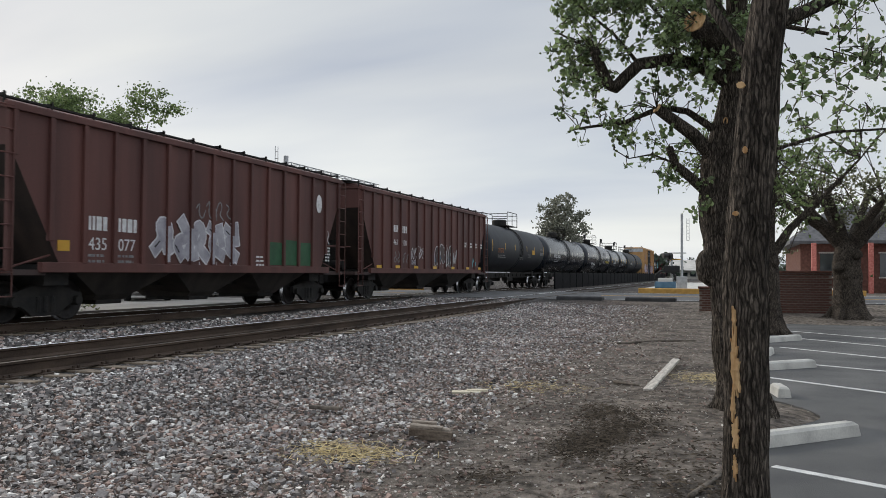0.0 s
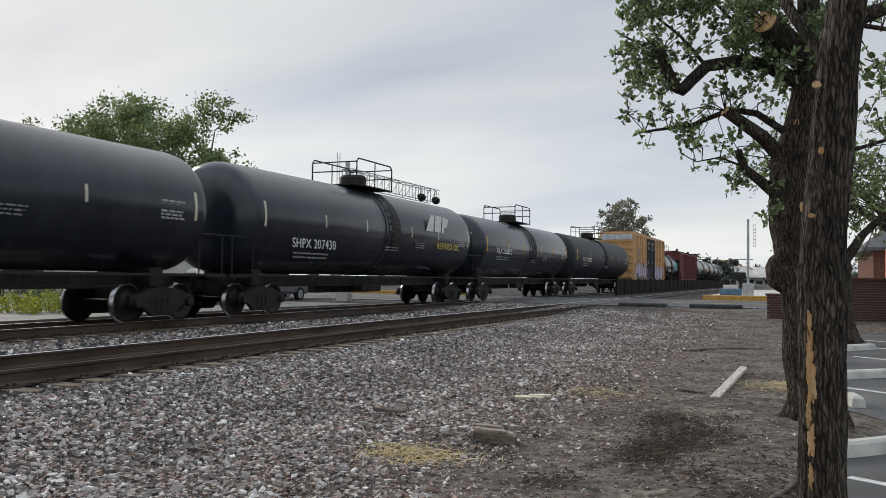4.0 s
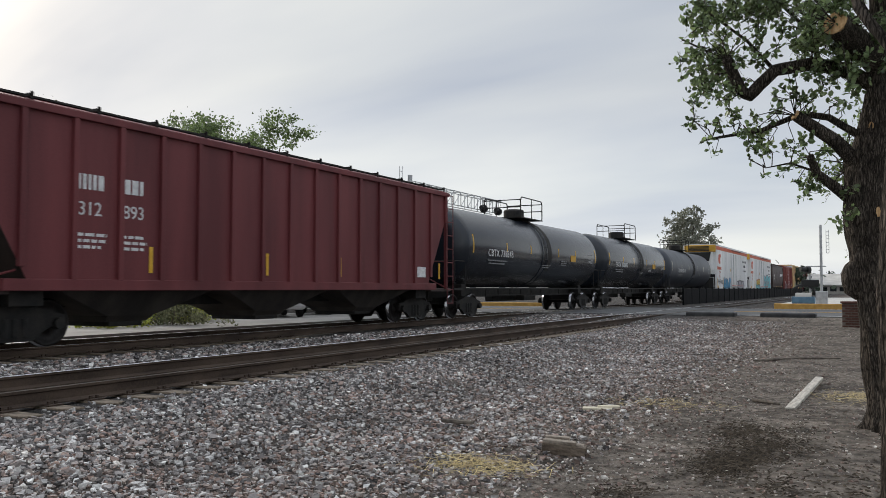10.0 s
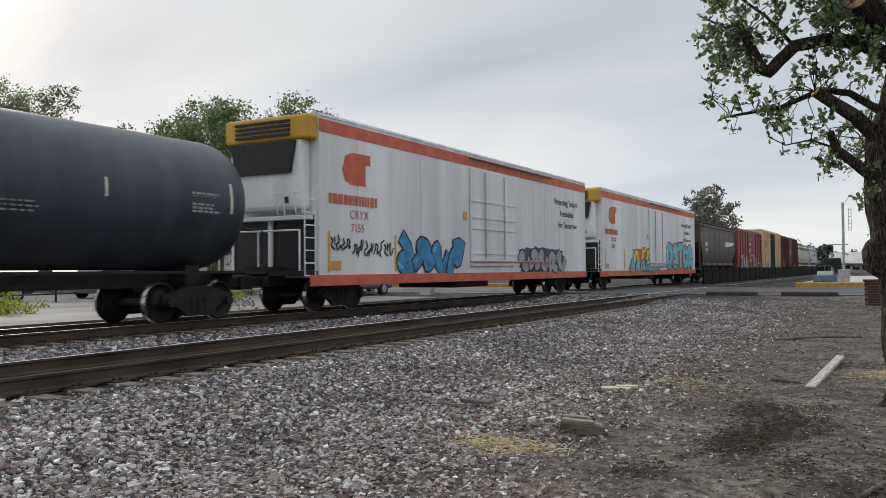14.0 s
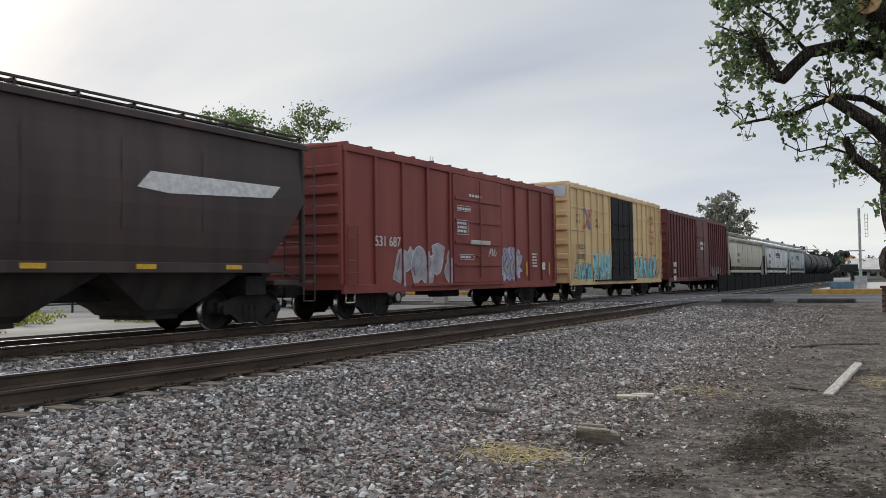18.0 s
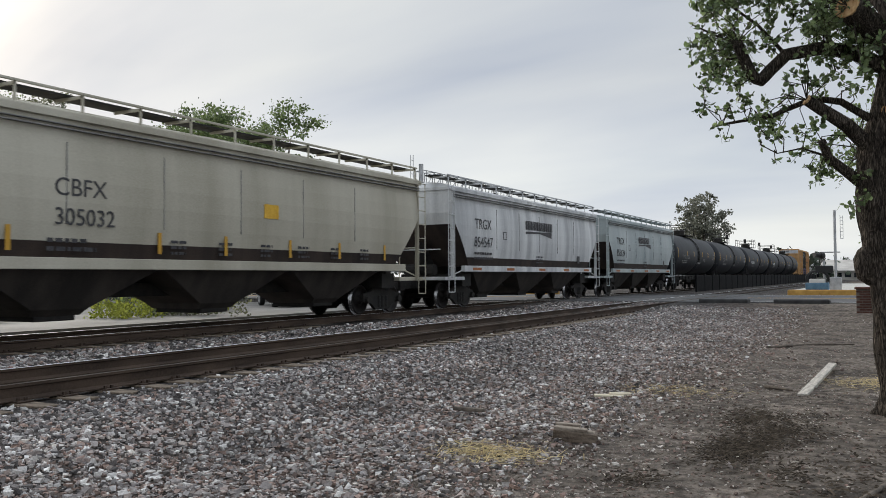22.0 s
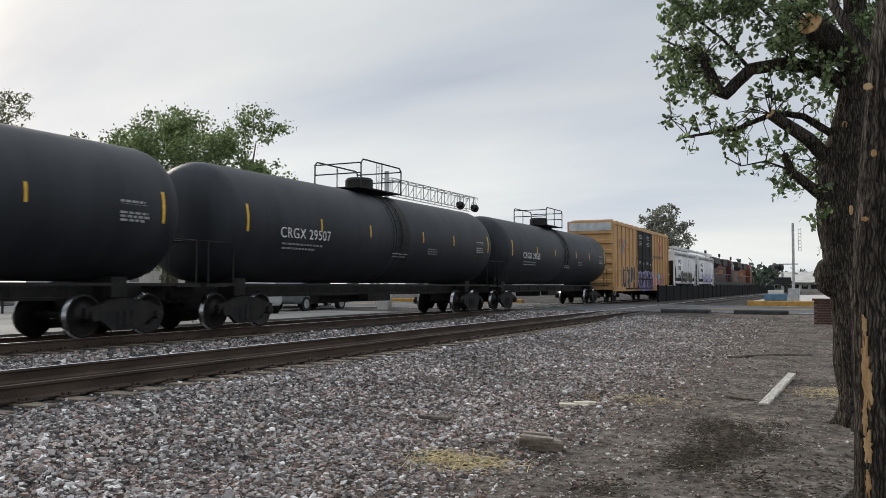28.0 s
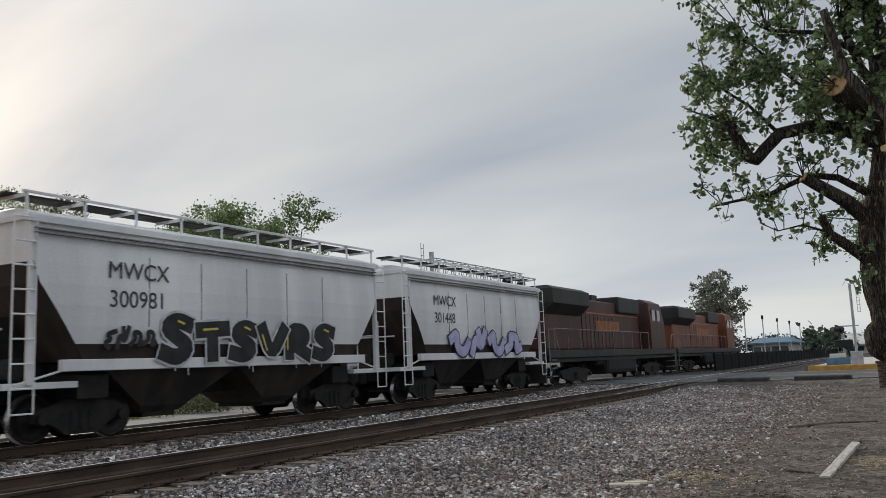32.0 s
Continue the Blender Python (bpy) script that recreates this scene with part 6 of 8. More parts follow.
part("service_box", boxes([(x + 0.08, x + 0.085, L * 0.895, L * 0.915, 1.45, 1.75)]), SW, car)
bars(car, x + 0.08, L * 0.83, 2.1, 0.5, 5, 0.06, 0.06, SW)
car, L, x = box_car(314.6, 329.3, "faded cream boxcar with black door and cyan graffiti", "cream", 5.5, "door_black", (0.38, 0.623), 17, "cream")
words("FBOX", car, x + 0.08, L * 0.058, 2.40, 0.34, "letter_dark", width=1.25)
words("505077", car, x + 0.08, L * 0.058, 1.95, 0.34, "letter_dark")
cross_emblem(car, x, L * 0.125, 3.4, 0.95, "violet", "letter_red")
words("next\nload", car, x + 0.05, L * 0.058, 3.9, 0.28, "letter_dark")
words("any\nroad", car, x + 0.05, L * 0.23, 3.8, 0.28, "letter_dark")
graffiti(car, x + 0.004, L * 0.04, L * 0.38, 0.85, 1.7, 6, "cyan", "deep_violet", 41, "spray_white", cloud="spray_silver")
graffiti(car, x + 0.022, L * 0.20, L * 0.375, 1.1, 2.3, 3, "cyan", "spray_white", 44, "spray_black")
graffiti(car, x + 0.004, L * 0.63, L * 0.955, 0.85, 2.2, 5, "cyan", "spray_black", 42, "spray_white", cloud="pink")
for k, line in enumerate(("Railcar", "Pooling", "Experts")):
    words(line, car, x + 0.08, L * 0.83, 3.62 - 0.34 * k, 0.34, "letter_red")
part("arc_emblem", strokes([[(L * 0.83 + 0.4 + 0.35 * math.cos(t), 4.3 + 0.32 * math.sin(t)) for t in (0.9, 1.5, 2.2, 2.8, 3.4, 4.0)], [(L * 0.86, 4.1), (L * 0.885, 4.55)], [(L * 0.86, 4.55), (L * 0.885, 4.1)]], 0.11, x + 0.08, random.Random(3)), "letter_red", car)
car, L, x = box_car(330.9, 348.75, "dark maroon boxcar with white scrawl along the sill", "box_red", 5.35, "", (0.412, 0.60), 24, "box_red", grid=False)
graffiti(car, x + 0.004, L * 0.64, L * 0.86, 0.95, 1.8, 5, "letter_dim", "box_red", 52, "spray_silver", rim=1.15)
scrawl(car, x + 0.103, L * 0.435, L * 0.545, 3.1, 3.6, 4, "letter_dim", 53, 0.07)
bars(car, x + 0.145, L * 0.46, 3.5, 1.2, 2, 0.22, 0.12, SW)
bars(car, x + 0.085, L * 0.06, 2.0, 0.8, 3, 0.3, 0.14, SW, "faded_numbers")
car, L, x = hopper_car(348.9, 366.2, "tan-grey curved-side covered hopper car", "tan_grey", 4.72, "smooth")
words("CBFX", car, x, L * 0.222, 2.7, 0.48, GW)
words("305032", car, x, L * 0.222, 2.15, 0.46, GW)
bars(car, x - 0.03, L * 0.215, 1.9, 1.1, 2, 0.08, 0.08, GW)
part("placard", boxes([(x, x + 0.006, L * 0.545, L * 0.575, 2.6, 2.95)]), "yellow", car)
reflectors(car, x - 0.03, [L * f for f in (0.17, 0.36, 0.47, 0.6, 0.72, 0.85)], 1.65, 2.1, "unit_yellow")
for k in range(6):
    bars(car, x - 0.03, L * (0.38 + 0.08 * k), 1.95, 0.5, 3, 0.06, 0.06, GW)
for c0, c1, paint, num, lab in ((367.5, 384.0, "pale_grey", "854547", "pale grey streaked covered hopper car with black lettering"), (385.0, 400.5, "blue_grey", "855624", "blue-grey covered hopper car with black lettering")):
    car, L, x = hopper_car(c0, c1, lab, paint, 4.75, "smooth")
    words("TRGX", car, x, L * 0.128, 2.92, 0.54, GW)
    words(num, car, x, L * 0.124, 2.25, 0.54, GW)
    bars(car, x - 0.02, L * 0.125, 2.05, 1.9, 2, 0.09, 0.09, GW)
    bars(car, x, L * 0.41, 3.48, L * 0.18, 1, 0.38, 0.1, GW, "company_lettering")
    part("company_bar", plate([(L * 0.41, 3.02), (L * 0.585, 3.08), (L * 0.585, 2.82), (L * 0.50, 2.98), (L * 0.41, 2.92)], 0.004, at=x), GW, car, "dark blue-grey bar under the lettering")
    bars(car, x - 0.03, L * 0.48, 2.0, 0.9, 3, 0.06, 0.06, GW)
    part("placard", boxes([(x - 0.03, x - 0.022, L * 0.79, L * 0.81, 1.75, 2.1)]), GW, car)
    part("service_box", boxes([(x - 0.01, x - 0.004, L * 0.275, L * 0.295, 2.6, 2.9)]), GW, car)
    part("service_face", boxes([(x - 0.003, x + 0.002, L * 0.278, L * 0.292, 2.63, 2.87)]), paint, car)
    reflectors(car, x - 0.04, [L * f for f in (0.12, 0.3, 0.5, 0.68, 0.85)], 1.37, 1.47, "letter_orange", 0.75)
tk = [(400.75, 416.5, "31026"), (416.7, 433.2, "CTCX 710197"), (433.4, 451.2, "29511"), (451.4, 468.9, "CRGX 29507"), (469.1, 486.9, "CRGX 29565")]
for c0, c1, m_ in tk:
    tank_car(c0, c1, "black tank car with yellow reflective strips", "black_tank", R=1.50, mark=m_ if " " in m_ else "CRGX " + m_, tone="letter_white" if "295" in m_ else "letter_dim")
car, L, x = box_car(487.7, 505.4, "ochre boxcar with black doors and sprawling graffiti", "ochre", 5.42, "door_black", (0.37, 0.64), 17, "ochre")
cross_emblem(car, x, L * 0.115, 3.3, 0.95, "orange_stripe", "blue")
graffiti(car, x + 0.004, L * 0.13, L * 0.34, 0.80, 2.35, 5, "spray_black", "spray_silver", 61, rim=1.3)
graffiti(car, x + 0.103, L * 0.37, L * 0.64, 0.85, 2.1, 5, "deep_violet", "lilac", 64, "pink", cloud="violet", rim=1.25)
graffiti(car, x + 0.004, L * 0.655, L * 0.90, 0.85, 1.95, 5, "pink", "spray_black", 65, "spray_white", cloud="cyan")
words("next\nload", car, x + 0.04, L * 0.065, 3.95, 0.30, "letter_dark")
words("any\nroad", car, x + 0.04, L * 0.20, 3.85, 0.30, "letter_orange")
words("RAILCAR POOLING EXPERTS", car, x + 0.08, L * 0.665, 3.25, 0.30, "letter_dark")
part("arc_emblem", strokes([[(L * 0.77 + 0.5 * math.cos(t) + 0.5, 4.0 + 0.45 * math.sin(t)) for t in (0.9, 1.5, 2.2, 2.8, 3.4, 4.0)], [(L * 0.80, 3.75), (L * 0.84, 4.35)], [(L * 0.80, 4.35), (L * 0.84, 3.75)]], 0.14, x + 0.08, random.Random(2)), "letter_red", car)
for c0, c1, n_, sd in ((507.6, 519.2, "300981", 71), (519.9, 531.0, "301448", 75)):
    car, L, x = hopper_car(c0, c1, "white two-bay covered hopper car with black graffiti", "white", 4.62, "smooth", 2)
    words("MWCX", car, x, L * 0.175, 3.12, 0.48, GW)
    words(n_, car, x, L * 0.178, 2.55, 0.48, GW)
    if sd == 71:
        graffiti(car, x, L * 0.28, L * 0.78, 1.30, 2.35, 6, "spray_black", "spray_white", 70, "spray_yellow", "STSVRS", rim=1.3)
        scrawl(car, x, L * 0.165, L * 0.275, 1.75, 2.2, 4, "spray_black", 72, 0.10)
    else:
        graffiti(car, x, L * 0.26, L * 0.76, 1.30, 2.35, 4, "lilac", "deep_violet", 74, "spray_white")
loco(531.2, 552.4, "dark red and orange diesel locomotive with sooty roof", "loco_red", 1)
loco(552.8, 575.0, "orange diesel locomotive with dark roof", "loco_orange", 2)

# ---------------------------------------------------------------- trees
def tube(bm, pts, r0, r1, seg=10, rough=0.0, seed=0, radii=None, ridge=0.0):
    rnd = random.Random(seed)
    pts = [Vector(p) for p in pts]
    fine = []
    for a, b in zip(pts[:-1], pts[1:]):
        n = max(2, int((b - a).length / (0.05 if ridge else 0.12)))
        fine += [a.lerp(b, i / n) for i in range(n)]
    fine.append(pts[-1])
    loops = []
    for i, p in enumerate(fine):
        d = (fine[min(i + 1, len(fine) - 1)] - fine[max(i - 1, 0)]).normalized()
        ey = Vector((0, 1, 0)) if abs(d.y) < 0.9 else Vector((1, 0, 0))
        ey = (ey - d * ey.dot(d)).normalized()
        ex = ey.cross(d)
        k = i / (len(fine) - 1)
        r = r0 + (r1 - r0) * k
        if radii:
            f = k * (len(radii) - 1)
            q0 = min(int(f), len(radii) - 2)
            r = radii[q0] + (radii[q0 + 1] - radii[q0]) * (f - q0)
        loop = []
        for s in range(seg):
            a = 2 * math.pi * s / seg
            rr = r * (1 + ridge * (abs(noise.noise(Vector((math.cos(a) * 7, math.sin(a) * 7, p.z * 1.4 + 9.1 * seed)))) + 0.4 * noise.noise(Vector((math.cos(a) * 16, math.sin(a) * 16, p.z * 3)))) + rough * (0.6 * noise.noise(Vector((math.cos(a) * 2.5, math.sin(a) * 2.5, p.z * 1.2 + seed))) + (0.0 if ridge else 0.2 * rnd.uniform(-1, 1))))
            loop.append(bm.verts.new(p + ex * (rr * math.cos(a)) + ey * (rr * math.sin(a))))
        loops.append(loop)
    for a, b in zip(loops[:-1], loops[1:]):
        for s in range(seg):
            bm.faces.new((a[s], a[(s + 1) % seg], b[(s + 1) % seg], b[s]))
    bm.faces.new(loops[0])
    bm.faces.new(loops[-1][::-1])
    return bm


def blades(name, p, a, size, material, parent, rng):
    """Rounded leaves at points p with stalk directions a, each folded a little along its midrib."""
    n = len(p)
    a = a / np.maximum(np.linalg.norm(a, axis=1), 1e-6)[:, None]
    b = np.cross(a, rng.normal(0, 1, (n, 3)))
    b /= np.maximum(np.linalg.norm(b, axis=1), 1e-6)[:, None]
    c = np.cross(a, b)
    s = size * rng.uniform(0.6, 1.3, (n, 1))
    lift = s * rng.uniform(0.05, 0.3, (n, 1))
    rows = [p - a * s, p - a * s * 0.45 + b * s * 0.62 + c * lift, p + a * s * 0.35 + b * s * 0.66 + c * lift, p + a * s, p + a * s * 0.35 - b * s * 0.66 + c * lift, p - a * s * 0.45 - b * s * 0.62 + c * lift]
    vs = np.stack(rows, 1).reshape(-1, 3)
    k = 6 * np.arange(n)[:, None]
    fs = np.concatenate([k + np.array([[0, 1, 2, 3]]), k + np.array([[0, 3, 4, 5]])], 1).reshape(-1, 4)
    me = bpy.data.meshes.new(name)
    me.from_pydata(vs.tolist(), [], fs.tolist())
    me.materials.append(M[material])
    ob = new(name, me)
    ob.parent = parent
    return ob


def leaves(name, clumps, size, per, material, parent, seed, flat=0.75):
    """A crown of loose clumps (x, y, z, radius)."""
    rng = np.random.default_rng(seed)
    ps = []
    for cx, cy, cz, r in clumps:
        n = int(per * (r / 0.3) ** 1.6)
        ps.append(rng.normal(0, 1, (n, 3)) * r * 0.55 * np.array([1, 1, flat]) + np.array([cx, cy, cz]))
    p = np.concatenate(ps)
    return blades(name, p, rng.normal(0, 1, p.shape), size, material, parent, rng)


def sprays(clumps, size, gap, material, parent, seed, many=26.0, droop=0.25):
    """Leafy shoots: from each clump thin twigs reach out, with leaves set along them."""
    rng = np.random.default_rng(seed)
    ps, ds = [], []
    bm = bmesh.new()
    for cx, cy, cz, r in clumps:
        for _ in range(max(2, int(many * r))):
            d = rng.normal(0, 1, 3)
            d[2] -= droop
            d /= np.linalg.norm(d)
            long = r * rng.uniform(1.0, 2.2)
            o = np.array([cx, cy, cz]) - d * long * 0.3 + rng.normal(0, r * 0.25, 3)
            bow = np.array([0, 0, -1]) * long * rng.uniform(0.0, 0.35)
            ks = np.arange(0.15, 1.0, gap / long)
            q = o + d * long * ks[:, None] + bow * (ks ** 2)[:, None]
            side = rng.normal(0, 1, q.shape)
            side += d * 0.5
            side /= np.linalg.norm(side, axis=1)[:, None]
            ps.append(q + side * size * 1.15)
            ds.append(side)
            rod(bm, tuple(o), tuple(o + d * long + bow), 0.0045, 0.002, 3)
    tagged(part("fine_twig", bm, "bark", parent), kind="stuff")
    ob = blades("crown", np.concatenate(ps), np.concatenate(ds), size, material, parent, rng)
    return tagged(ob, kind="stuff")


rl = random.Random(4)


def twigs(name, clumps, limbs, parent, r=0.008):
    """Thin shoots that carry the leaf clumps, each from the nearest limb."""
    bm = bmesh.new()
    for x, y, z, q in clumps:
        p = Vector((x, y, z))
        near = min(limbs, key=lambda s: (s - p).length)
        if (near - p).length < 0.05:
            continue
        mid = near.lerp(p, 0.5) + Vector((rl.uniform(-0.08, 0.08), rl.uniform(-0.08, 0.08), rl.uniform(-0.02, 0.12)))
        rod(bm, near, mid, r * 1.3, seg=4)
        rod(bm, mid, p, r, seg=4)
    return tagged(part(name, bm, "bark", parent), kind="stuff")


def chip(x, y, z, w, h, seed, turn=0.0):
    """An uneven patch of bare wood that faces the path."""
    rnd = random.Random(seed)
    bm = bmesh.new()
    n = 26
    pts = []
    for i in range(n):
        t = 2 * math.pi * i / n
        k = rnd.uniform(0.45, 1.15) if h > 3 * w else rnd.uniform(0.82, 1.02)
        pts.append((w * k * math.cos(t), h * k * math.sin(t)))
    f = bm.faces.new([bm.verts.new((x + p * math.cos(turn), y - p * math.sin(turn), z + q)) for p, q in pts])
    r = bmesh.ops.extrude_face_region(bm, geom=[f])
    for v in r["geom"]:
        if isinstance(v, bmesh.types.BMVert):
            v.co += Vector((-0.02 * math.sin(turn), -0.02 * math.cos(turn), 0))
    return bm


t2 = tagged(empty("tree", (0.08, 10.3, 0.0)), "pollarded tree with dark furrowed bark and green leaves", "tree")
P2 = lambda pts, dy=0.0: [(x - 0.08, dy * i / max(1, len(pts) - 1), z) for i, (x, z) in enumerate(pts)]
bm = tube(bmesh.new(), P2([(0.20, -0.12), (0.15, 0.2), (0.09, 0.55), (0.06, 1.0), (0.02, 1.5), (-0.05, 2.0), (-0.08, 2.5), (-0.03, 2.95), (0.07, 3.4), (0.12, 4.1), (0.10, 4.8), (0.06, 5.5)]),
          0.3, 0.1, 72, 0.2, 3, (0.34, 0.25, 0.215, 0.21, 0.215, 0.22, 0.225, 0.20, 0.135, 0.12, 0.105, 0.08), 0.22)
part("trunk", bm, "bark", t2, smooth=True)
part("burl", tube(bmesh.new(), P2([(-0.10, 1.50), (-0.19, 1.60), (-0.20, 1.74), (-0.13, 1.92)], -0.05), 0.12, 0.1, 22, 0.5, 6, (0.07, 0.15, 0.15, 0.08), 0.25), "bark", t2, smooth=True)
for k in range(5):
    a = 1.3 * k + 0.5
    part("root", tube(bmesh.new(), [(0.07 + 0.15 * math.cos(a), 0.15 * math.sin(a), 0.30), (0.07 + 0.28 * math.cos(a), 0.28 * math.sin(a), 0.08), (0.07 + 0.46 * math.cos(a), 0.46 * math.sin(a), -0.08)], 0.12, 0.06, 12, 0.3, 60 + k, None, 0.2), "bark", t2, smooth=True)
reach = []
for k, (pts, r0, r1, dy) in enumerate((
    ([(0.08, 3.80), (-0.30, 4.05), (-0.61, 4.13), (-0.99, 4.09), (-1.16, 3.92), (-1.25, 3.80), (-1.33, 3.84), (-1.40, 4.02), (-1.47, 4.22)], 0.125, 0.085, -0.5),
    ([(-1.45, 4.16), (-1.62, 4.36), (-2.05, 4.62)], 0.03, 0.012, -0.1),
    ([(0.08, 4.05), (-0.14, 4.26), (-0.34, 4.38)], 0.19, 0.185, -0.75),
    ([(-0.12, 2.92), (-0.39, 3.23), (-0.77, 3.51)], 0.125, 0.085, -0.4),
    ([(-0.15, 3.30), (-0.45, 3.52), (-0.73, 3.58), (-1.15, 3.42), (-1.7, 3.36)], 0.065, 0.02, -0.2),
    ([(-0.12, 2.46), (-0.42, 2.74), (-0.58, 2.88), (-0.64, 3.07)], 0.10, 0.06, -0.3),
    ([(0.10, 4.33), (-0.10, 4.70), (-0.26, 5.3)], 0.09, 0.05, -0.2),
    ([(-0.99, 4.1), (-1.3, 4.5), (-1.75, 4.9)], 0.035, 0.015, -0.2),
    ([(-0.55, 2.9), (-0.85, 3.02), (-1.1, 2.96)], 0.022, 0.008, -0.3),
    ([(0.1, 4.2), (0.6, 4.5), (1.1, 4.4)], 0.06, 0.03, 0.3),
    ([(0.06, 4.8), (-0.5, 5.2), (-1.0, 5.3)], 0.06, 0.02, -0.3),
    ([(-0.5, 4.1), (-0.7, 4.6), (-1.2, 5.2)], 0.04, 0.015, -0.2),
)):
    limb = part("limb", tube(bmesh.new(), P2(pts, dy), r0 * 0.68, r1 * 0.68, 16, 0.25, 20 + k, None, 0.15), "bark", t2, smooth=True)
    q = [Vector(p) for p in P2(pts, dy)]
    for u, v in zip(q[:-1], q[1:]):
        reach += [u.lerp(v, i / 4) for i in range(1, 5)]
    if k in (2, 3):
        e = q[-1]
        d = (e - q[-2]).normalized()
        part("saw_cut", rod(bmesh.new(), e - d * 0.01, e + d * 0.012, r1 * 0.70, seg=14), "cut_wood", limb, "pale sawn end of the limb")
for x, z, w, h, d in ((-0.20, 2.13, 0.05, 0.045, 0.6), (0.02, 2.42, 0.022, 0.06, 0.1), (-0.02, 3.36, 0.03, 0.05, 0.5)):
    part("pruning_scar", chip(x - 0.08, -0.235 + 0.25 * d * d, z, w, h, int(z * 10), d), "cut_wood", t2, "pale pruning scar")
cl = []
for n, (x0, x1), (z0, z1), (q0, q1) in ((62, (-1.9, -0.4), (4.2, 4.95), (0.08, 0.20)), (30, (-2.0, -1.3), (3.55, 4.3), (0.06, 0.15)), (16, (-1.75, -1.05), (3.15, 3.5), (0.05, 0.12)),
                                        (20, (-1.3, -0.5), (2.65, 3.3), (0.05, 0.13)), (26, (-1.0, -0.2), (3.55, 4.0), (0.05, 0.12)), (44, (-0.6, 0.3), (3.95, 4.9), (0.08, 0.2)), (8, (-0.45, -0.15), (2.3, 2.7), (0.05, 0.1)),
                                        (92, (-1.9, 1.3), (4.8, 6.3), (0.12, 0.28))):
    for _ in range(n):
        cl.append((rl.uniform(x0, x1) - 0.08, rl.gauss(-0.25, 0.3), rl.uniform(z0, z1), rl.uniform(q0, q1)))
twigs("shoot", cl, reach, t2, 0.0048)
sprays(cl, 0.033, 0.030, "leaf", t2, 8, 34.0)

t1 = tagged(empty("tree", (0.105, 5.1, 0.0)), "slim roadside tree with split bark showing pale wood", "tree")
P1 = lambda pts, dy=0.0: [(x - 0.14, dy * i / max(1, len(pts) - 1), z) for i, (x, z) in enumerate(pts)]
part("trunk", tube(bmesh.new(), P1([(0.12, -0.1), (0.13, 0.36), (0.145, 0.94), (0.14, 1.57), (0.155, 1.9), (0.19, 2.3), (0.23, 2.84), (0.28, 3.2), (0.33, 3.9)]), 0.145, 0.10, 72, 0.14, 13, (0.165, 0.120, 0.114, 0.114, 0.112, 0.108, 0.10, 0.095, 0.08), 0.16), "bark", t1, smooth=True)
part("limb", tube(bmesh.new(), P1([(0.26, 3.02), (0.46, 3.12), (0.80, 3.3)], 0.3), 0.05, 0.03, 10, 0.3, 14), "bark", t1, smooth=True)
part("limb", tube(bmesh.new(), P1([(0.22, 2.75), (0.08, 2.98), (-0.04, 3.19), (-0.12, 3.6)], 0.2), 0.035, 0.022, 10, 0.3, 15), "bark", t1, smooth=True)
part("limb", tube(bmesh.new(), P1([(0.25, 2.3), (0.6, 2.42), (1.0, 2.45)], 0.3), 0.012, 0.006, 6, 0.3, 16), "bark", t1, smooth=True)
for k, (x, z, w, h) in enumerate(((-0.068, 1.18, 0.020, 0.16), (-0.060, 1.05, 0.028, 0.12), (-0.076, 0.90, 0.013, 0.10), (-0.062, 0.74, 0.022, 0.10), (-0.07, 1.38, 0.010, 0.08), (-0.064, 0.56, 0.014, 0.08))):
    part("split_wood", chip(x + 0.012, -0.105, z, w, h, 40 + k, 0.5), "cut_wood", t1, "pale split wood under torn bark")
for x, z, w, h in ((-0.02, 2.66, 0.024, 0.02), (0.0, 2.30, 0.014, 0.022), (-0.05, 1.95, 0.018, 0.014)):
    part("pruning_scar", chip(x, -0.118, z, w, h, int(z * 10), 0.2), "cut_wood", t1, "pale pruning scar")
cl = [(rl.uniform(0.22, 1.0), rl.uniform(-0.1, 0.9), rl.uniform(2.35, 2.9), rl.uniform(0.06, 0.11)) for _ in range(26)]
cl += [(rl.uniform(0.15, 1.2), rl.uniform(-0.2, 0.9), rl.uniform(2.75, 3.9), rl.uniform(0.07, 0.16)) for _ in range(64)]
sprays(cl, 0.022, 0.026, "leaf", t1, 9, 30.0)


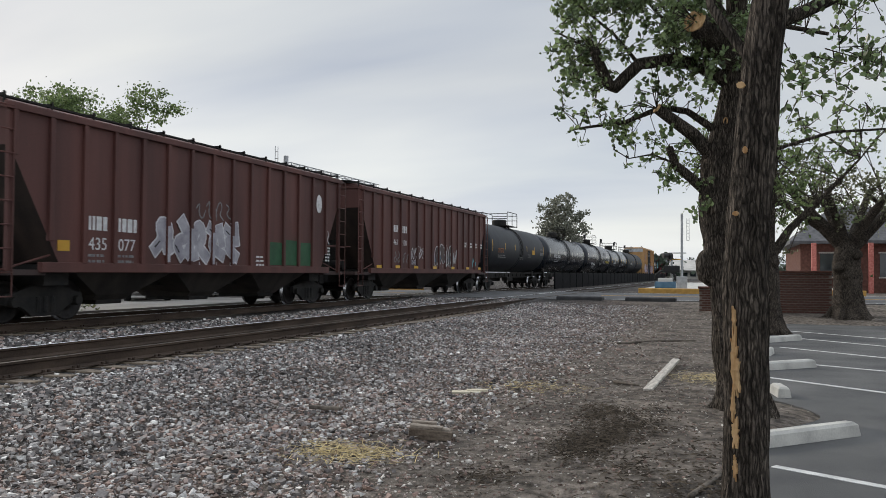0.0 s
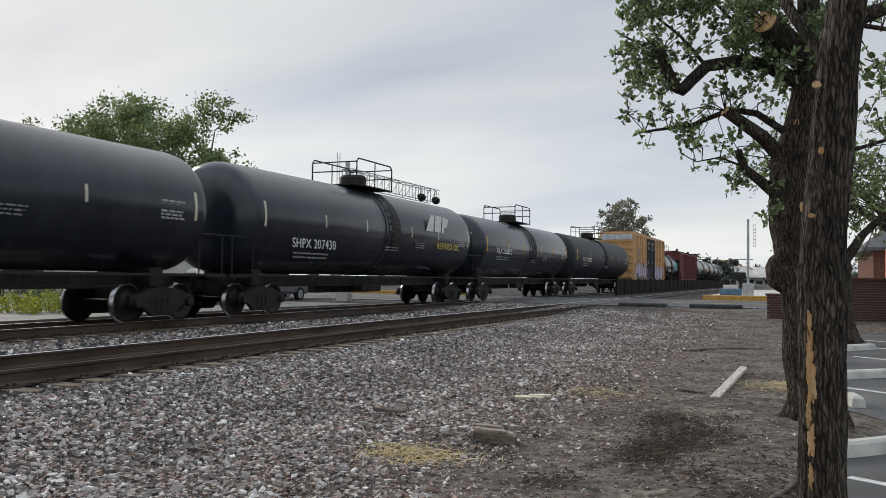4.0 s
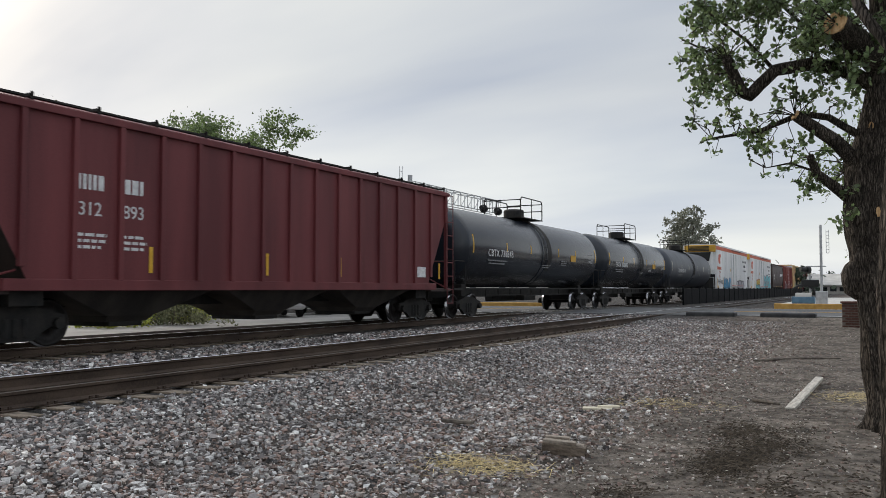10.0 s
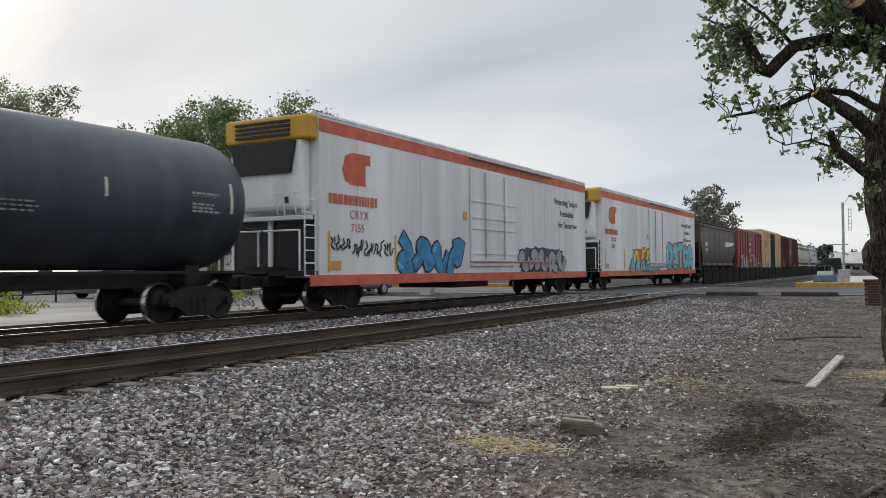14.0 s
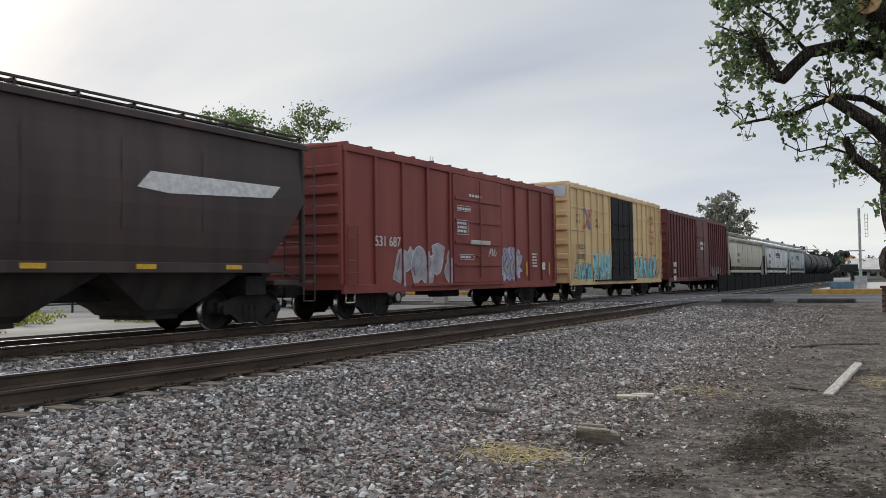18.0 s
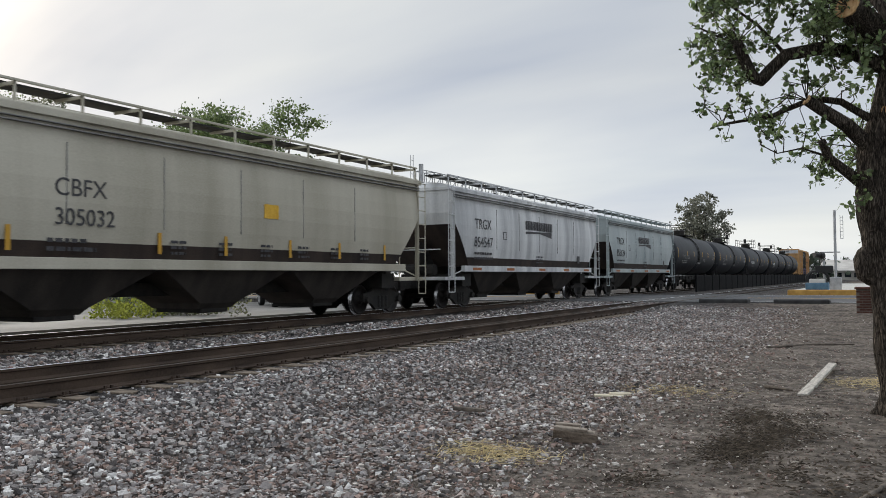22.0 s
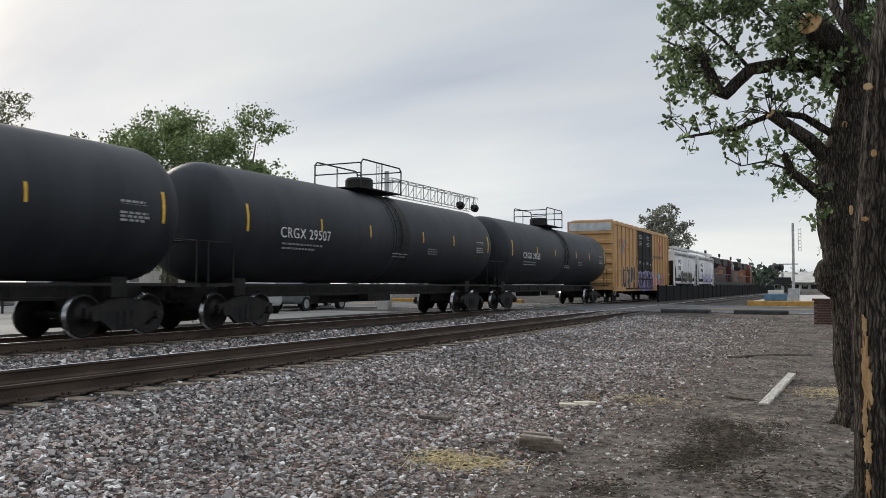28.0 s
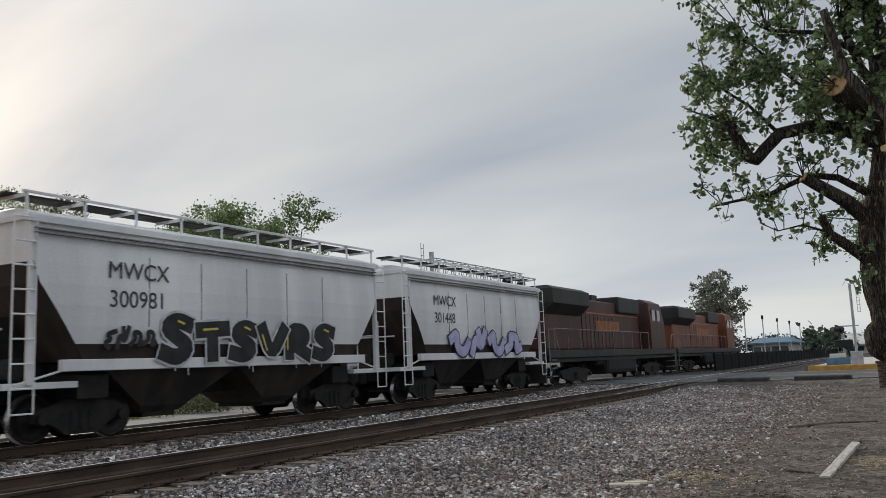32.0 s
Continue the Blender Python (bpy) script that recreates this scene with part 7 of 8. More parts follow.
def far_tree(x, y, z, h, w, leaf, seed, label, low=0.35, bark="bark_far", size=0.07, n=150, per=26, girth=0.035, lobes=15):
    """A trunk with limbs and a lobed crown that reaches from low * h to h."""
    rnd = random.Random(seed)
    t = tagged(empty("tree", (x, y, z)), label, "tree")
    part("trunk", tube(bmesh.new(), [(0, 0, -0.2), (rnd.uniform(-0.2, 0.2), 0, h * 0.25), (rnd.uniform(-0.3, 0.3), 0, h * 0.5)], h * girth, h * girth * 0.45, 20, 0.3, seed), bark, t, smooth=True)
    c, e = h * (1 + low) / 2, h * (1 - low) / 2
    lob = [(0, 0, c, 0.26 * w)]
    for k in range(lobes):
        u = 1 - 2 * (k + 0.5) / lobes
        a = 2.4 * k + rnd.uniform(-0.4, 0.4)
        q = rnd.uniform(0.60, 0.80)
        ring = math.sqrt(1 - u * u)
        lob.append((q * ring * math.cos(a) * w / 2, q * ring * math.sin(a) * w / 2, c + q * u * e, rnd.uniform(0.14, 0.22) * w))
    for k in range(1, 8):
        d = lob[(k * 5) % lobes + 1]
        part("limb", tube(bmesh.new(), [(0, 0, h * rnd.uniform(0.15, 0.35)), (d[0] * 0.4, d[1] * 0.4, d[2] * 0.7), (d[0] * 0.8, d[1] * 0.8, d[2] * 0.93)], h * girth * 0.40, h * girth * 0.08, 9, 0.3, seed + k), bark, t, smooth=True)
    cl = []
    for _ in range(n):
        lx, ly, lz, lr = rnd.choice(lob)
        cl.append((lx + rnd.gauss(0, lr * 0.55), ly + rnd.gauss(0, lr * 0.55), min(h * 0.98, lz + rnd.gauss(0, lr * 0.5)), rnd.uniform(0.25, 0.6) * lr))
    tagged(leaves("crown", cl, size, per, leaf, t, seed), kind="stuff")
    return t


for k, (x, y, h, w, low, leaf) in enumerate(((-29.6, 36.0, 10.9, 6.2, 0.12, "leaf_far"), (-35.2, 36.6, 12.2, 7.0, 0.12, "leaf_far"), (-39.4, 40.5, 12.6, 6.4, 0.15, "leaf_far"), (-45.4, 37.5, 11.6, 5.8, 0.15, "leaf_olive"), (-51.5, 37.0, 14.6, 7.5, 0.15, "leaf_olive"), (-59.5, 38.0, 15.5, 8.0, 0.15, "leaf_far"))):
    far_tree(x, y, 0.38, h, w, leaf, 101 + k, "broad green tree behind the paved lot", low, n=210, per=42, size=0.078)
far_tree(-17.1, 88, 0.4, 9.9, 5.4, "leaf_grey", 105, "open grey-green eucalyptus beyond the crossing", 0.25, n=200, per=20, size=0.12)
far_tree(8.6, 38.5, 0.4, 6.4, 6.0, "leaf_far", 107, "leafy tree by the building", 0.05, "bark", 0.075, 130, 11)


def gnarled_tree(x, y, z, r, fork, boughs, crown, seed, label, leaf="leaf_olive"):
    """An old street tree: a stout leaning trunk with knobs, thick boughs from one fork, a thin wide crown."""
    rnd = random.Random(seed)
    t = tagged(empty("tree", (x, y, z)), label, "tree")
    part("trunk", tube(bmesh.new(), [(0.25 * r, 0, -0.2), (0.1 * r, 0, 0.3), (0, 0, 0.9), (-0.1 * r, 0, fork * 0.75), (0, 0, fork + 0.1)], r, r, 36, 0.25, seed, (r * 1.7, r * 1.15, r, r * 1.02, r * 0.85), 0.2), "bark", t, smooth=True)
    for k in range(5):
        a = 1.26 * k + 0.4
        part("root", tube(bmesh.new(), [(r * math.cos(a), r * math.sin(a), 0.35), (1.6 * r * math.cos(a), 1.6 * r * math.sin(a), 0.08), (2.4 * r * math.cos(a), 2.4 * r * math.sin(a), -0.1)], r * 0.4, r * 0.2, 10, 0.3, seed + k, None, 0.2), "bark", t, smooth=True)
    for k, (kx, kz) in enumerate(((-0.8, 0.72), (0.6, 0.9), (-0.2, 0.62))):
        part("burl", tube(bmesh.new(), [(kx * r * 0.6, -r * 0.5, fork * kz - 0.12), (kx * r, -r * 0.85, fork * kz), (kx * r * 0.8, -r * 0.6, fork * kz + 0.16)], r * 0.3, r * 0.3, 14, 0.4, seed + 9 + k, (r * 0.25, r * 0.45, r * 0.2), 0.2), "bark", t, smooth=True)
    reach_ = []
    for k in range(boughs):
        a = 2 * math.pi * k / boughs + rnd.uniform(-0.3, 0.3)
        dx, dy = math.cos(a), 0.55 * math.sin(a)
        pts = [(0, 0, fork * 0.92), (dx * crown * 0.18, dy * crown * 0.18, fork + 0.7), (dx * crown * 0.42, dy * crown * 0.42, fork + rnd.uniform(1.2, 2.0)), (dx * crown * 0.75, dy * crown * 0.75, fork + rnd.uniform(1.4, 2.9))]
        part("limb", tube(bmesh.new(), pts, r * 0.5, r * 0.10, 12, 0.3, seed + 20 + k, None, 0.15), "bark", t, smooth=True)
        v = [Vector(p) for p in pts]
        reach_ += [v[1].lerp(v[2], 0.5), v[2], v[2].lerp(v[3], 0.5), v[3]]
    cl = []
    for _ in range(130):
        p = rnd.choice(reach_)
        cl.append((p.x + rnd.gauss(0, crown * 0.18), p.y + rnd.gauss(0, crown * 0.15), p.z + rnd.gauss(0.35, 0.6), rnd.uniform(0.16, 0.42)))
    twigs("shoot", cl, reach_, t, 0.014)
    sprays(cl, 0.05, 0.075, leaf, t, seed, 22.0, 0.1)
    return t


gnarled_tree(3.75, 31.2, 0.05, 0.42, 2.5, 7, 4.6, 106, "gnarled old tree in front of the brick wall")
st = gnarled_tree(0.98, 24.3, 0.05, 0.27, 2.1, 5, 3.0, 130, "old tree with a long pale scar at the lot edge", "leaf_far")
part("bark_scar", chip(-0.05, -0.31, 1.0, 0.07, 0.62, 77, 0.2), "plank", st, "pale bare wood where the bark is gone")


def bush(x, y, z, w, h, material, seed, label):
    rnd = random.Random(seed)
    b = tagged(empty("bush", (x, y, z)), label, "bush", group="bushes")
    part("stem", rods([((0, 0, 0), (rnd.uniform(-w, w) * 0.4, rnd.uniform(-w, w) * 0.3, h * 0.8)) for _ in range(7)], 0.012, 5), "bark_far", b)
    cl = [(rnd.gauss(0, w * 0.34), rnd.gauss(0, w * 0.3), h * rnd.uniform(0.1, 0.85) * rnd.uniform(0.5, 1), rnd.uniform(0.18, 0.32) * h) for _ in range(46)]
    tagged(leaves("foliage", cl, 0.045, 60, material, b, seed), kind="stuff")


bush(-21.4, 18.5, 0.38, 1.8, 0.8, "bush", 201, "bright yellow-green weeds at the lot edge")
bush(-22.6, 20.8, 0.38, 2.6, 0.9, "leaf_far", 202, "low green weeds at the lot edge")
bush(-24.0, 15.5, 0.38, 2.0, 0.8, "bush", 203, "bright yellow-green weeds at the lot edge")
bush(-21.0, 12.5, 0.38, 1.5, 0.6, "leaf_far", 204, "low green weeds at the lot edge")
bush(-20.9, 20.6, 0.38, 2.4, 1.1, "leaf_olive", 205, "tall olive weeds beside the track")
bush(-24.6, 24.6, 0.38, 2.6, 1.2, "leaf_olive", 206, "tall olive weeds at the lot edge")
bush(-22.4, 23.0, 0.38, 1.6, 0.9, "bush", 207, "bright yellow-green weeds at the lot edge")

# ---------------------------------------------------------------- parked cars, buildings, distance
def motor_car(x, y, z, turn, paint, label, tall=1.55, length=4.6):
    c = tagged(empty("car", (x, y, z)), label, "car", group="parked cars")
    c.rotation_euler = (0, 0, radians(turn))
    h = length / 2
    part("body", boxes([(-0.88, 0.88, -h, h, 0.32, 0.92)], 0.16), paint, c)
    cb = part("cabin", rings([(0.88, -h * 0.82, h * 0.52, 0.84), (tall - 0.12, -h * 0.70, h * 0.22, 0.72), (tall, -h * 0.62, h * 0.12, 0.60)]), paint, c)
    for s in (-1, 1):
        part("side_window", rings([(0.98, -h * 0.72, h * 0.40, 0.03), (tall - 0.2, -h * 0.64, h * 0.22, 0.03)]), "glass", cb, at=(s * 0.80, 0, 0))
        part("headlight", boxes([(s * 0.62 - 0.16, s * 0.62 + 0.16, h - 0.05, h + 0.02, 0.62, 0.78)], 0.02), "reflect_white", c)
        for y0 in (-h * 0.62, h * 0.62):
            wh = part("tyre", rods([((s * 0.70, y0, 0.33), (s * 0.90, y0, 0.33))], 0.33, 20), "tyre", c)
            part("rim", rods([((s * 0.90, y0, 0.33), (s * 0.912, y0, 0.33))], 0.21, 14), "steel", wh)


motor_car(-23.5, 33.6, 0.385, 0, "car_silver", "dark silver car parked behind the tracks", 1.5, 4.8)
motor_car(-26.5, 37.2, 0.385, 8, "car_white", "white van parked behind the tracks", 1.95, 4.9)
motor_car(-23.6, 29.2, 0.385, 52, "car_white", "pale car parked behind the tracks", 1.5, 4.6)
motor_car(-34.0, 21.0, 0.385, 0, "car_blue", "dark blue car parked behind the tracks", 1.55, 4.8)
motor_car(-34.0, 28.5, 0.385, 0, "car_silver", "grey car parked behind the tracks", 1.6, 4.8)

cone = tagged(empty("sandwich_board", (-20.2, 35.2, 0.385)), "white folding board on the paved lot", "sign")
part("board", boxes([(-0.3, 0.3, -0.22, -0.19, 0, 0.95)]), "wall_pale", cone)
part("board", boxes([(-0.3, 0.3, 0.19, 0.22, 0, 0.95)]), "wall_pale", cone)
fr = tagged(empty("lot_fence", (-31.0, 6, 0.385)), "dark pipe rail fence at the back of the lot", "fence")
for k in range(16):
    part("post", rods([((0, 2.4 * k, 0), (0, 2.4 * k, 1.2))], 0.05, 6), "signal_black", fr)
    for z in (0.35, 0.72, 1.1):
        part("fence_rail", rods([((0, 2.4 * k, z), (0, 2.4 * k + 2.4, z))], 0.035, 5), "signal_black", fr)


def house(x0, x1, y0, y1, z, h, wall, roof, label, front=-1, windows=4):
    b = tagged(empty("building", ((x0 + x1) / 2, (y0 + y1) / 2, z)), label, "building")
    w, d = (x1 - x0) / 2, (y1 - y0) / 2
    part("wall", boxes([(-w, w, -d, d, 0, h)]), wall, b)
    part("roof", rings([(h - 0.1, -d - 0.7, d + 0.7, w + 0.7), (h + 0.1, -d - 0.7, d + 0.7, w + 0.7), (h + min(w, d) * 0.35, -d * 0.3, d * 0.3, w * 0.8)]), roof, b)
    for k in range(windows):
        x = -w + (2 * w) * (k + 0.5) / windows
        wi = part("window", boxes([(x - 0.6, x + 0.6, -d - 0.05, -d + 0.05, h * 0.32, h * 0.78)]), "glass", b)
        part("window_frame", boxes([(x - 0.68, x + 0.68, -d - 0.07, -d - 0.04, h * 0.29, h * 0.32), (x - 0.68, x + 0.68, -d - 0.07, -d - 0.04, h * 0.78, h * 0.81)]), "wall_pale", wi)
    return b


bl = house(4.5, 30, 62, 78, 0.4, 3.4, "brick", "roof_dark", "low brick building with a dark hipped roof", windows=7)
for k in range(5):
    part("column", boxes([(-12.2 + 1.7 * k, -11.9 + 1.7 * k, -9.8, -9.5, 0, 3.3)], 0.02), "letter_red", bl, "red porch column")
house(-75, -55, 60, 75, 0.4, 4.5, "wall_pale", "roof_dark", "pale low building beyond the lot")
house(-70, -48, 130, 150, 0.4, 4.0, "wall_pale", "roof_dark", "pale low building in the distance")
house(-24, -18.2, 150, 166, 0.4, 2.6, "wall_pale", "cabinet_blue", "platform shelter with a blue-grey roof")
house(-14, 0, 190, 215, 0.4, 1.9, "wall_pale", "wall_pale", "pale low building in the distance", windows=8)
for k in range(6):
    lp = tagged(empty("lamp_post", (-17.6, 92 + 14 * k, 0.4)), "slim white platform lamp post", "lamp post", group="platform lamps")
    part("pole", rods([((0, 0, 0), (0, 0, 5.6))], 0.07, 8), "wall_pale", lp)
    part("lantern", rods([((0, 0, 5.6), (0, 0, 6.1))], 0.16, 10), "signal_black", lp)
for k, (x, y, w, h) in enumerate(((4, 176, 46, 5.5), (-30, 330, 90, 9), (60, 300, 110, 8), (-140, 240, 120, 10), (-260, 120, 120, 12), (150, 180, 110, 9), (-60, 560, 200, 14))):
    rnd = random.Random(300 + k)
    cl = [(rnd.uniform(-w / 2, w / 2), rnd.uniform(-6, 6), rnd.uniform(0.2, 0.75) * h, rnd.uniform(1.6, 3.0)) for _ in range(int(w * 0.5))]
    wd = tagged(leaves("far_woods", cl, 0.55, 2.2, "hill", None, 300 + k), "hazy dark line of distant trees", "trees", kind="stuff")
    wd.location = (x, y, 0.3)

# ---------------------------------------------------------------- parking lot and brick wall
def wheel_stop(x, y, turn, label, length=1.75):
    me = rings([(0, -length / 2, length / 2, 0.085), (0.11, -length / 2 + 0.02, length / 2 - 0.02, 0.07), (0.14, -length / 2 + 0.06, length / 2 - 0.06, 0.045)])
    w = tagged(part("wheel_stop", me, "concrete"), label, "wheel stop", group="parking wheel stops")
    w.location = (x, y, 0.002)
    w.rotation_euler = (0, 0, radians(turn))


wheel_stop(0.64, 8.88, -43, "chipped pale concrete wheel stop", 1.62)
wheel_stop(0.84, 15.5, -45, "pale concrete wheel stop", 1.5)
wheel_stop(0.64, 12.15, 10, "broken pale concrete wheel stop end", 0.5)
wheel_stop(0.72, 18.1, -10, "broken pale concrete wheel stop end", 0.6)
wheel_stop(1.1, 21.7, -36, "pale concrete wheel stop", 1.7)
for x, y, turn in ((0.36, 7.69, -29.5), (0.60, 14.13, -40), (0.82, 16.8, -31), (1.06, 20.06, -44), (1.35, 23.3, -46), (1.53, 25.9, -44)):
    ln = tagged(part("parking_line", boxes([(0.0, 5.0, -0.05, 0.05, 0, 0.004)]), "road_white"), "white painted parking line", "parking line", group="parking lines", kind="structure")
    ln.location = (x, y, 0.001)
    ln.rotation_euler = (0, 0, radians(turn))

wall = tagged(empty("brick_wall", (-1.1, 32.5, 0.22)), "low red brick wall behind the parking lot", "brick wall", kind="structure")
part("core", boxes([(0.0, 0.9, 0.03, 0.25, -0.1, 0.86), (0.9, 4.5, 0.03, 0.25, -0.1, 1.46)]), "mortar", wall)
brick_me = mesh_of("brick", boxes([(0, 0.19, 0, 0.05, 0, 0.057)], 0.004), "brick")
for r_ in range(16):
    for k in range(23):
        x = 0.2 * k + (0.1 if r_ % 2 else 0)
        if x < 4.35 and (r_ < 9 or x > 0.85):
            part("brick", brick_me, "", wall, at=(x, random.uniform(-0.004, 0.004), 0.02 + 0.09 * r_))
part("coping", boxes([(0.88, 4.55, -0.05, 0.33, 1.45, 1.53)], 0.015), "brick", wall)
part("coping", boxes([(-0.05, 0.86, -0.05, 0.33, 0.85, 0.93)], 0.015), "brick", wall)

# ---------------------------------------------------------------- loose things on the dirt
def gz(x, y):
    return ground_z(x, y)


def split_block():
    """A broken timber end: a low wedge with a torn, stepped top."""
    bm = boxes([(-0.21, 0.20, -0.11, 0.10, 0, 0.125)], 0.01)
    for v in bm.verts:
        v.co.z *= 1.0 - 0.35 * max(0.0, v.co.x) / 0.22
        v.co.y *= 1.0 + 0.2 * noise.noise(v.co * 6)
        v.co.x += 0.02 * noise.noise(v.co * 9 + Vector((3, 0, 0)))
    return bm


blk = tagged(part("timber_block", split_block(), "block"), "short weathered timber block lying on the gravel", "timber block")
blk.location, blk.rotation_euler = (-2.72, 7.75, gz(-2.72, 7.75) - 0.005), (0, 0.03, radians(14))
for x0, x1, y0, y1, z0, z1 in ((-0.20, 0.11, -0.10, -0.01, 0.115, 0.148), (-0.20, 0.04, 0.02, 0.095, 0.115, 0.160), (-0.10, 0.18, -0.03, 0.05, 0.10, 0.128)):
    sp = boxes([(x0, x1, y0, y1, z0, z1)], 0.008)
    for v in sp.verts:
        v.co.z -= 0.16 * max(0.0, v.co.x)
    part("split_top", sp, "split", blk, "torn grain on top of the block, coloured paler as the lit side")
pl = tagged(part("plank", boxes([(-0.062, 0.062, -1.95, 1.95, 0, 0.05)], 0.008), "plank"), "pale grey weathered plank lying on the dirt", "plank")
pl.location, pl.rotation_euler = (-0.98, 13.7, gz(-0.98, 13.7) + 0.012), (radians(0.6), 0, radians(-2))
ch = tagged(part("wood_chip", boxes([(-0.20, 0.18, -0.09, 0.06, 0, 0.03), (0.0, 0.28, -0.04, 0.08, 0.012, 0.05)], 0.008), "pale_chip"), "pale splinter of wood on the gravel", "wood splinter")
ch.location, ch.rotation_euler = (-3.32, 10.8, gz(-3.32, 10.8) + 0.005), (0, 0, radians(20))
for k, (pts, r) in enumerate((([(-2.45, 19.6), (-1.6, 20.5), (-0.75, 20.6)], 0.035), ([(-0.25, 6.3), (0.0, 7.2), (0.25, 8.2), (0.3, 8.9)], 0.022), ([(-1.6, 12.6), (-1.2, 12.1)], 0.03))):
    tagged(part("fallen_branch", tube(bmesh.new(), [(x, y, gz(x, y) + 0.03) for x, y in pts], r, r * 0.5, 7, 0.3, 70 + k), "bark_far", smooth=True), "thin fallen branch on the dirt", "branch", group="fallen branches")
tl = tagged(part("twig", boxes([(-0.2, 0.2, -0.03, 0.03, 0, 0.04)], 0.01), "bark_far"), "small dark stick on the gravel", "stick")
tl.location = (-4.3, 8.6, gz(-4.3, 8.6) + 0.05)


def litter(name, n, cx, cy, sx, sy, length, thick, material, seed, label, category):
    rng = np.random.default_rng(seed)
    vs, fs = [], []
    for i in range(n):
        x, y = rng.normal(cx, sx), rng.normal(cy, sy)
        if x > lot_edge(y) - 0.05:
            continue
        a = rng.uniform(0, math.pi)
        l = length * rng.uniform(0.4, 1.3)
        d = Vector((math.cos(a), math.sin(a), rng.uniform(-0.15, 0.25))) * l / 2
        o = Vector((-math.sin(a), math.cos(a), 0)) * thick
        c = Vector((x, y, gz(x, y) + 0.012 + rng.uniform(0, 0.03)))
        k = len(vs)
        vs += [tuple(c - d - o), tuple(c - d + o), tuple(c + d + o), tuple(c + d - o), tuple(c + Vector((0, 0, thick)))]
        fs += [(k, k + 1, k + 4), (k + 1, k + 2, k + 4), (k + 2, k + 3, k + 4), (k + 3, k, k + 4)]
    me = bpy.data.meshes.new(name)
    me.from_pydata(vs, [], fs)
    me.materials.append(M[material])
    tagged(new(name, me), label, category, kind="stuff")


litter("dry_straw", 420, -3.2, 6.85, 0.28, 0.2, 0.16, 0.003, "straw", 1, "patch of dry yellow straw on the gravel", "straw")
litter("dry_straw", 200, -2.6, 11.6, 0.4, 0.3, 0.12, 0.003, "straw", 2, "patch of dry straw on the dirt", "straw")
litter("dry_straw", 260, -0.3, 13.4, 0.3, 0.5, 0.16, 0.003, "straw", 5, "dry straw beside the plank", "straw")
for k, (n, x, y, sx, sy) in enumerate(((1300, -1.22, 7.9, 0.17, 0.42), (900, -1.02, 8.9, 0.22, 0.5), (500, -1.38, 9.7, 0.14, 0.3), (150, -1.75, 6.4, 0.12, 0.22), (120, -0.75, 6.9, 0.10, 0.3))):
    litter("leaf_litter", n, x, y, sx, sy, 0.05, 0.007, "debris", 40 + k, "dark leaf litter heaped on the dirt", "leaf litter")
litter("leaf_litter", 1700, -1.5, 11.0, 1.6, 5.0, 0.06, 0.004, "debris", 4, "scattered dark leaf litter and bark", "leaf litter")
litter("wood_chips", 900, -1.8, 9.5, 1.5, 3.6, 0.035, 0.005, "plank", 7, "pale bits of wood and stone on the dirt", "wood chips")
litter("leaf_litter", 700, 0.0, 6.5, 0.35, 1.0, 0.06, 0.010, "debris", 6, "leaf litter round the slim tree", "leaf litter")


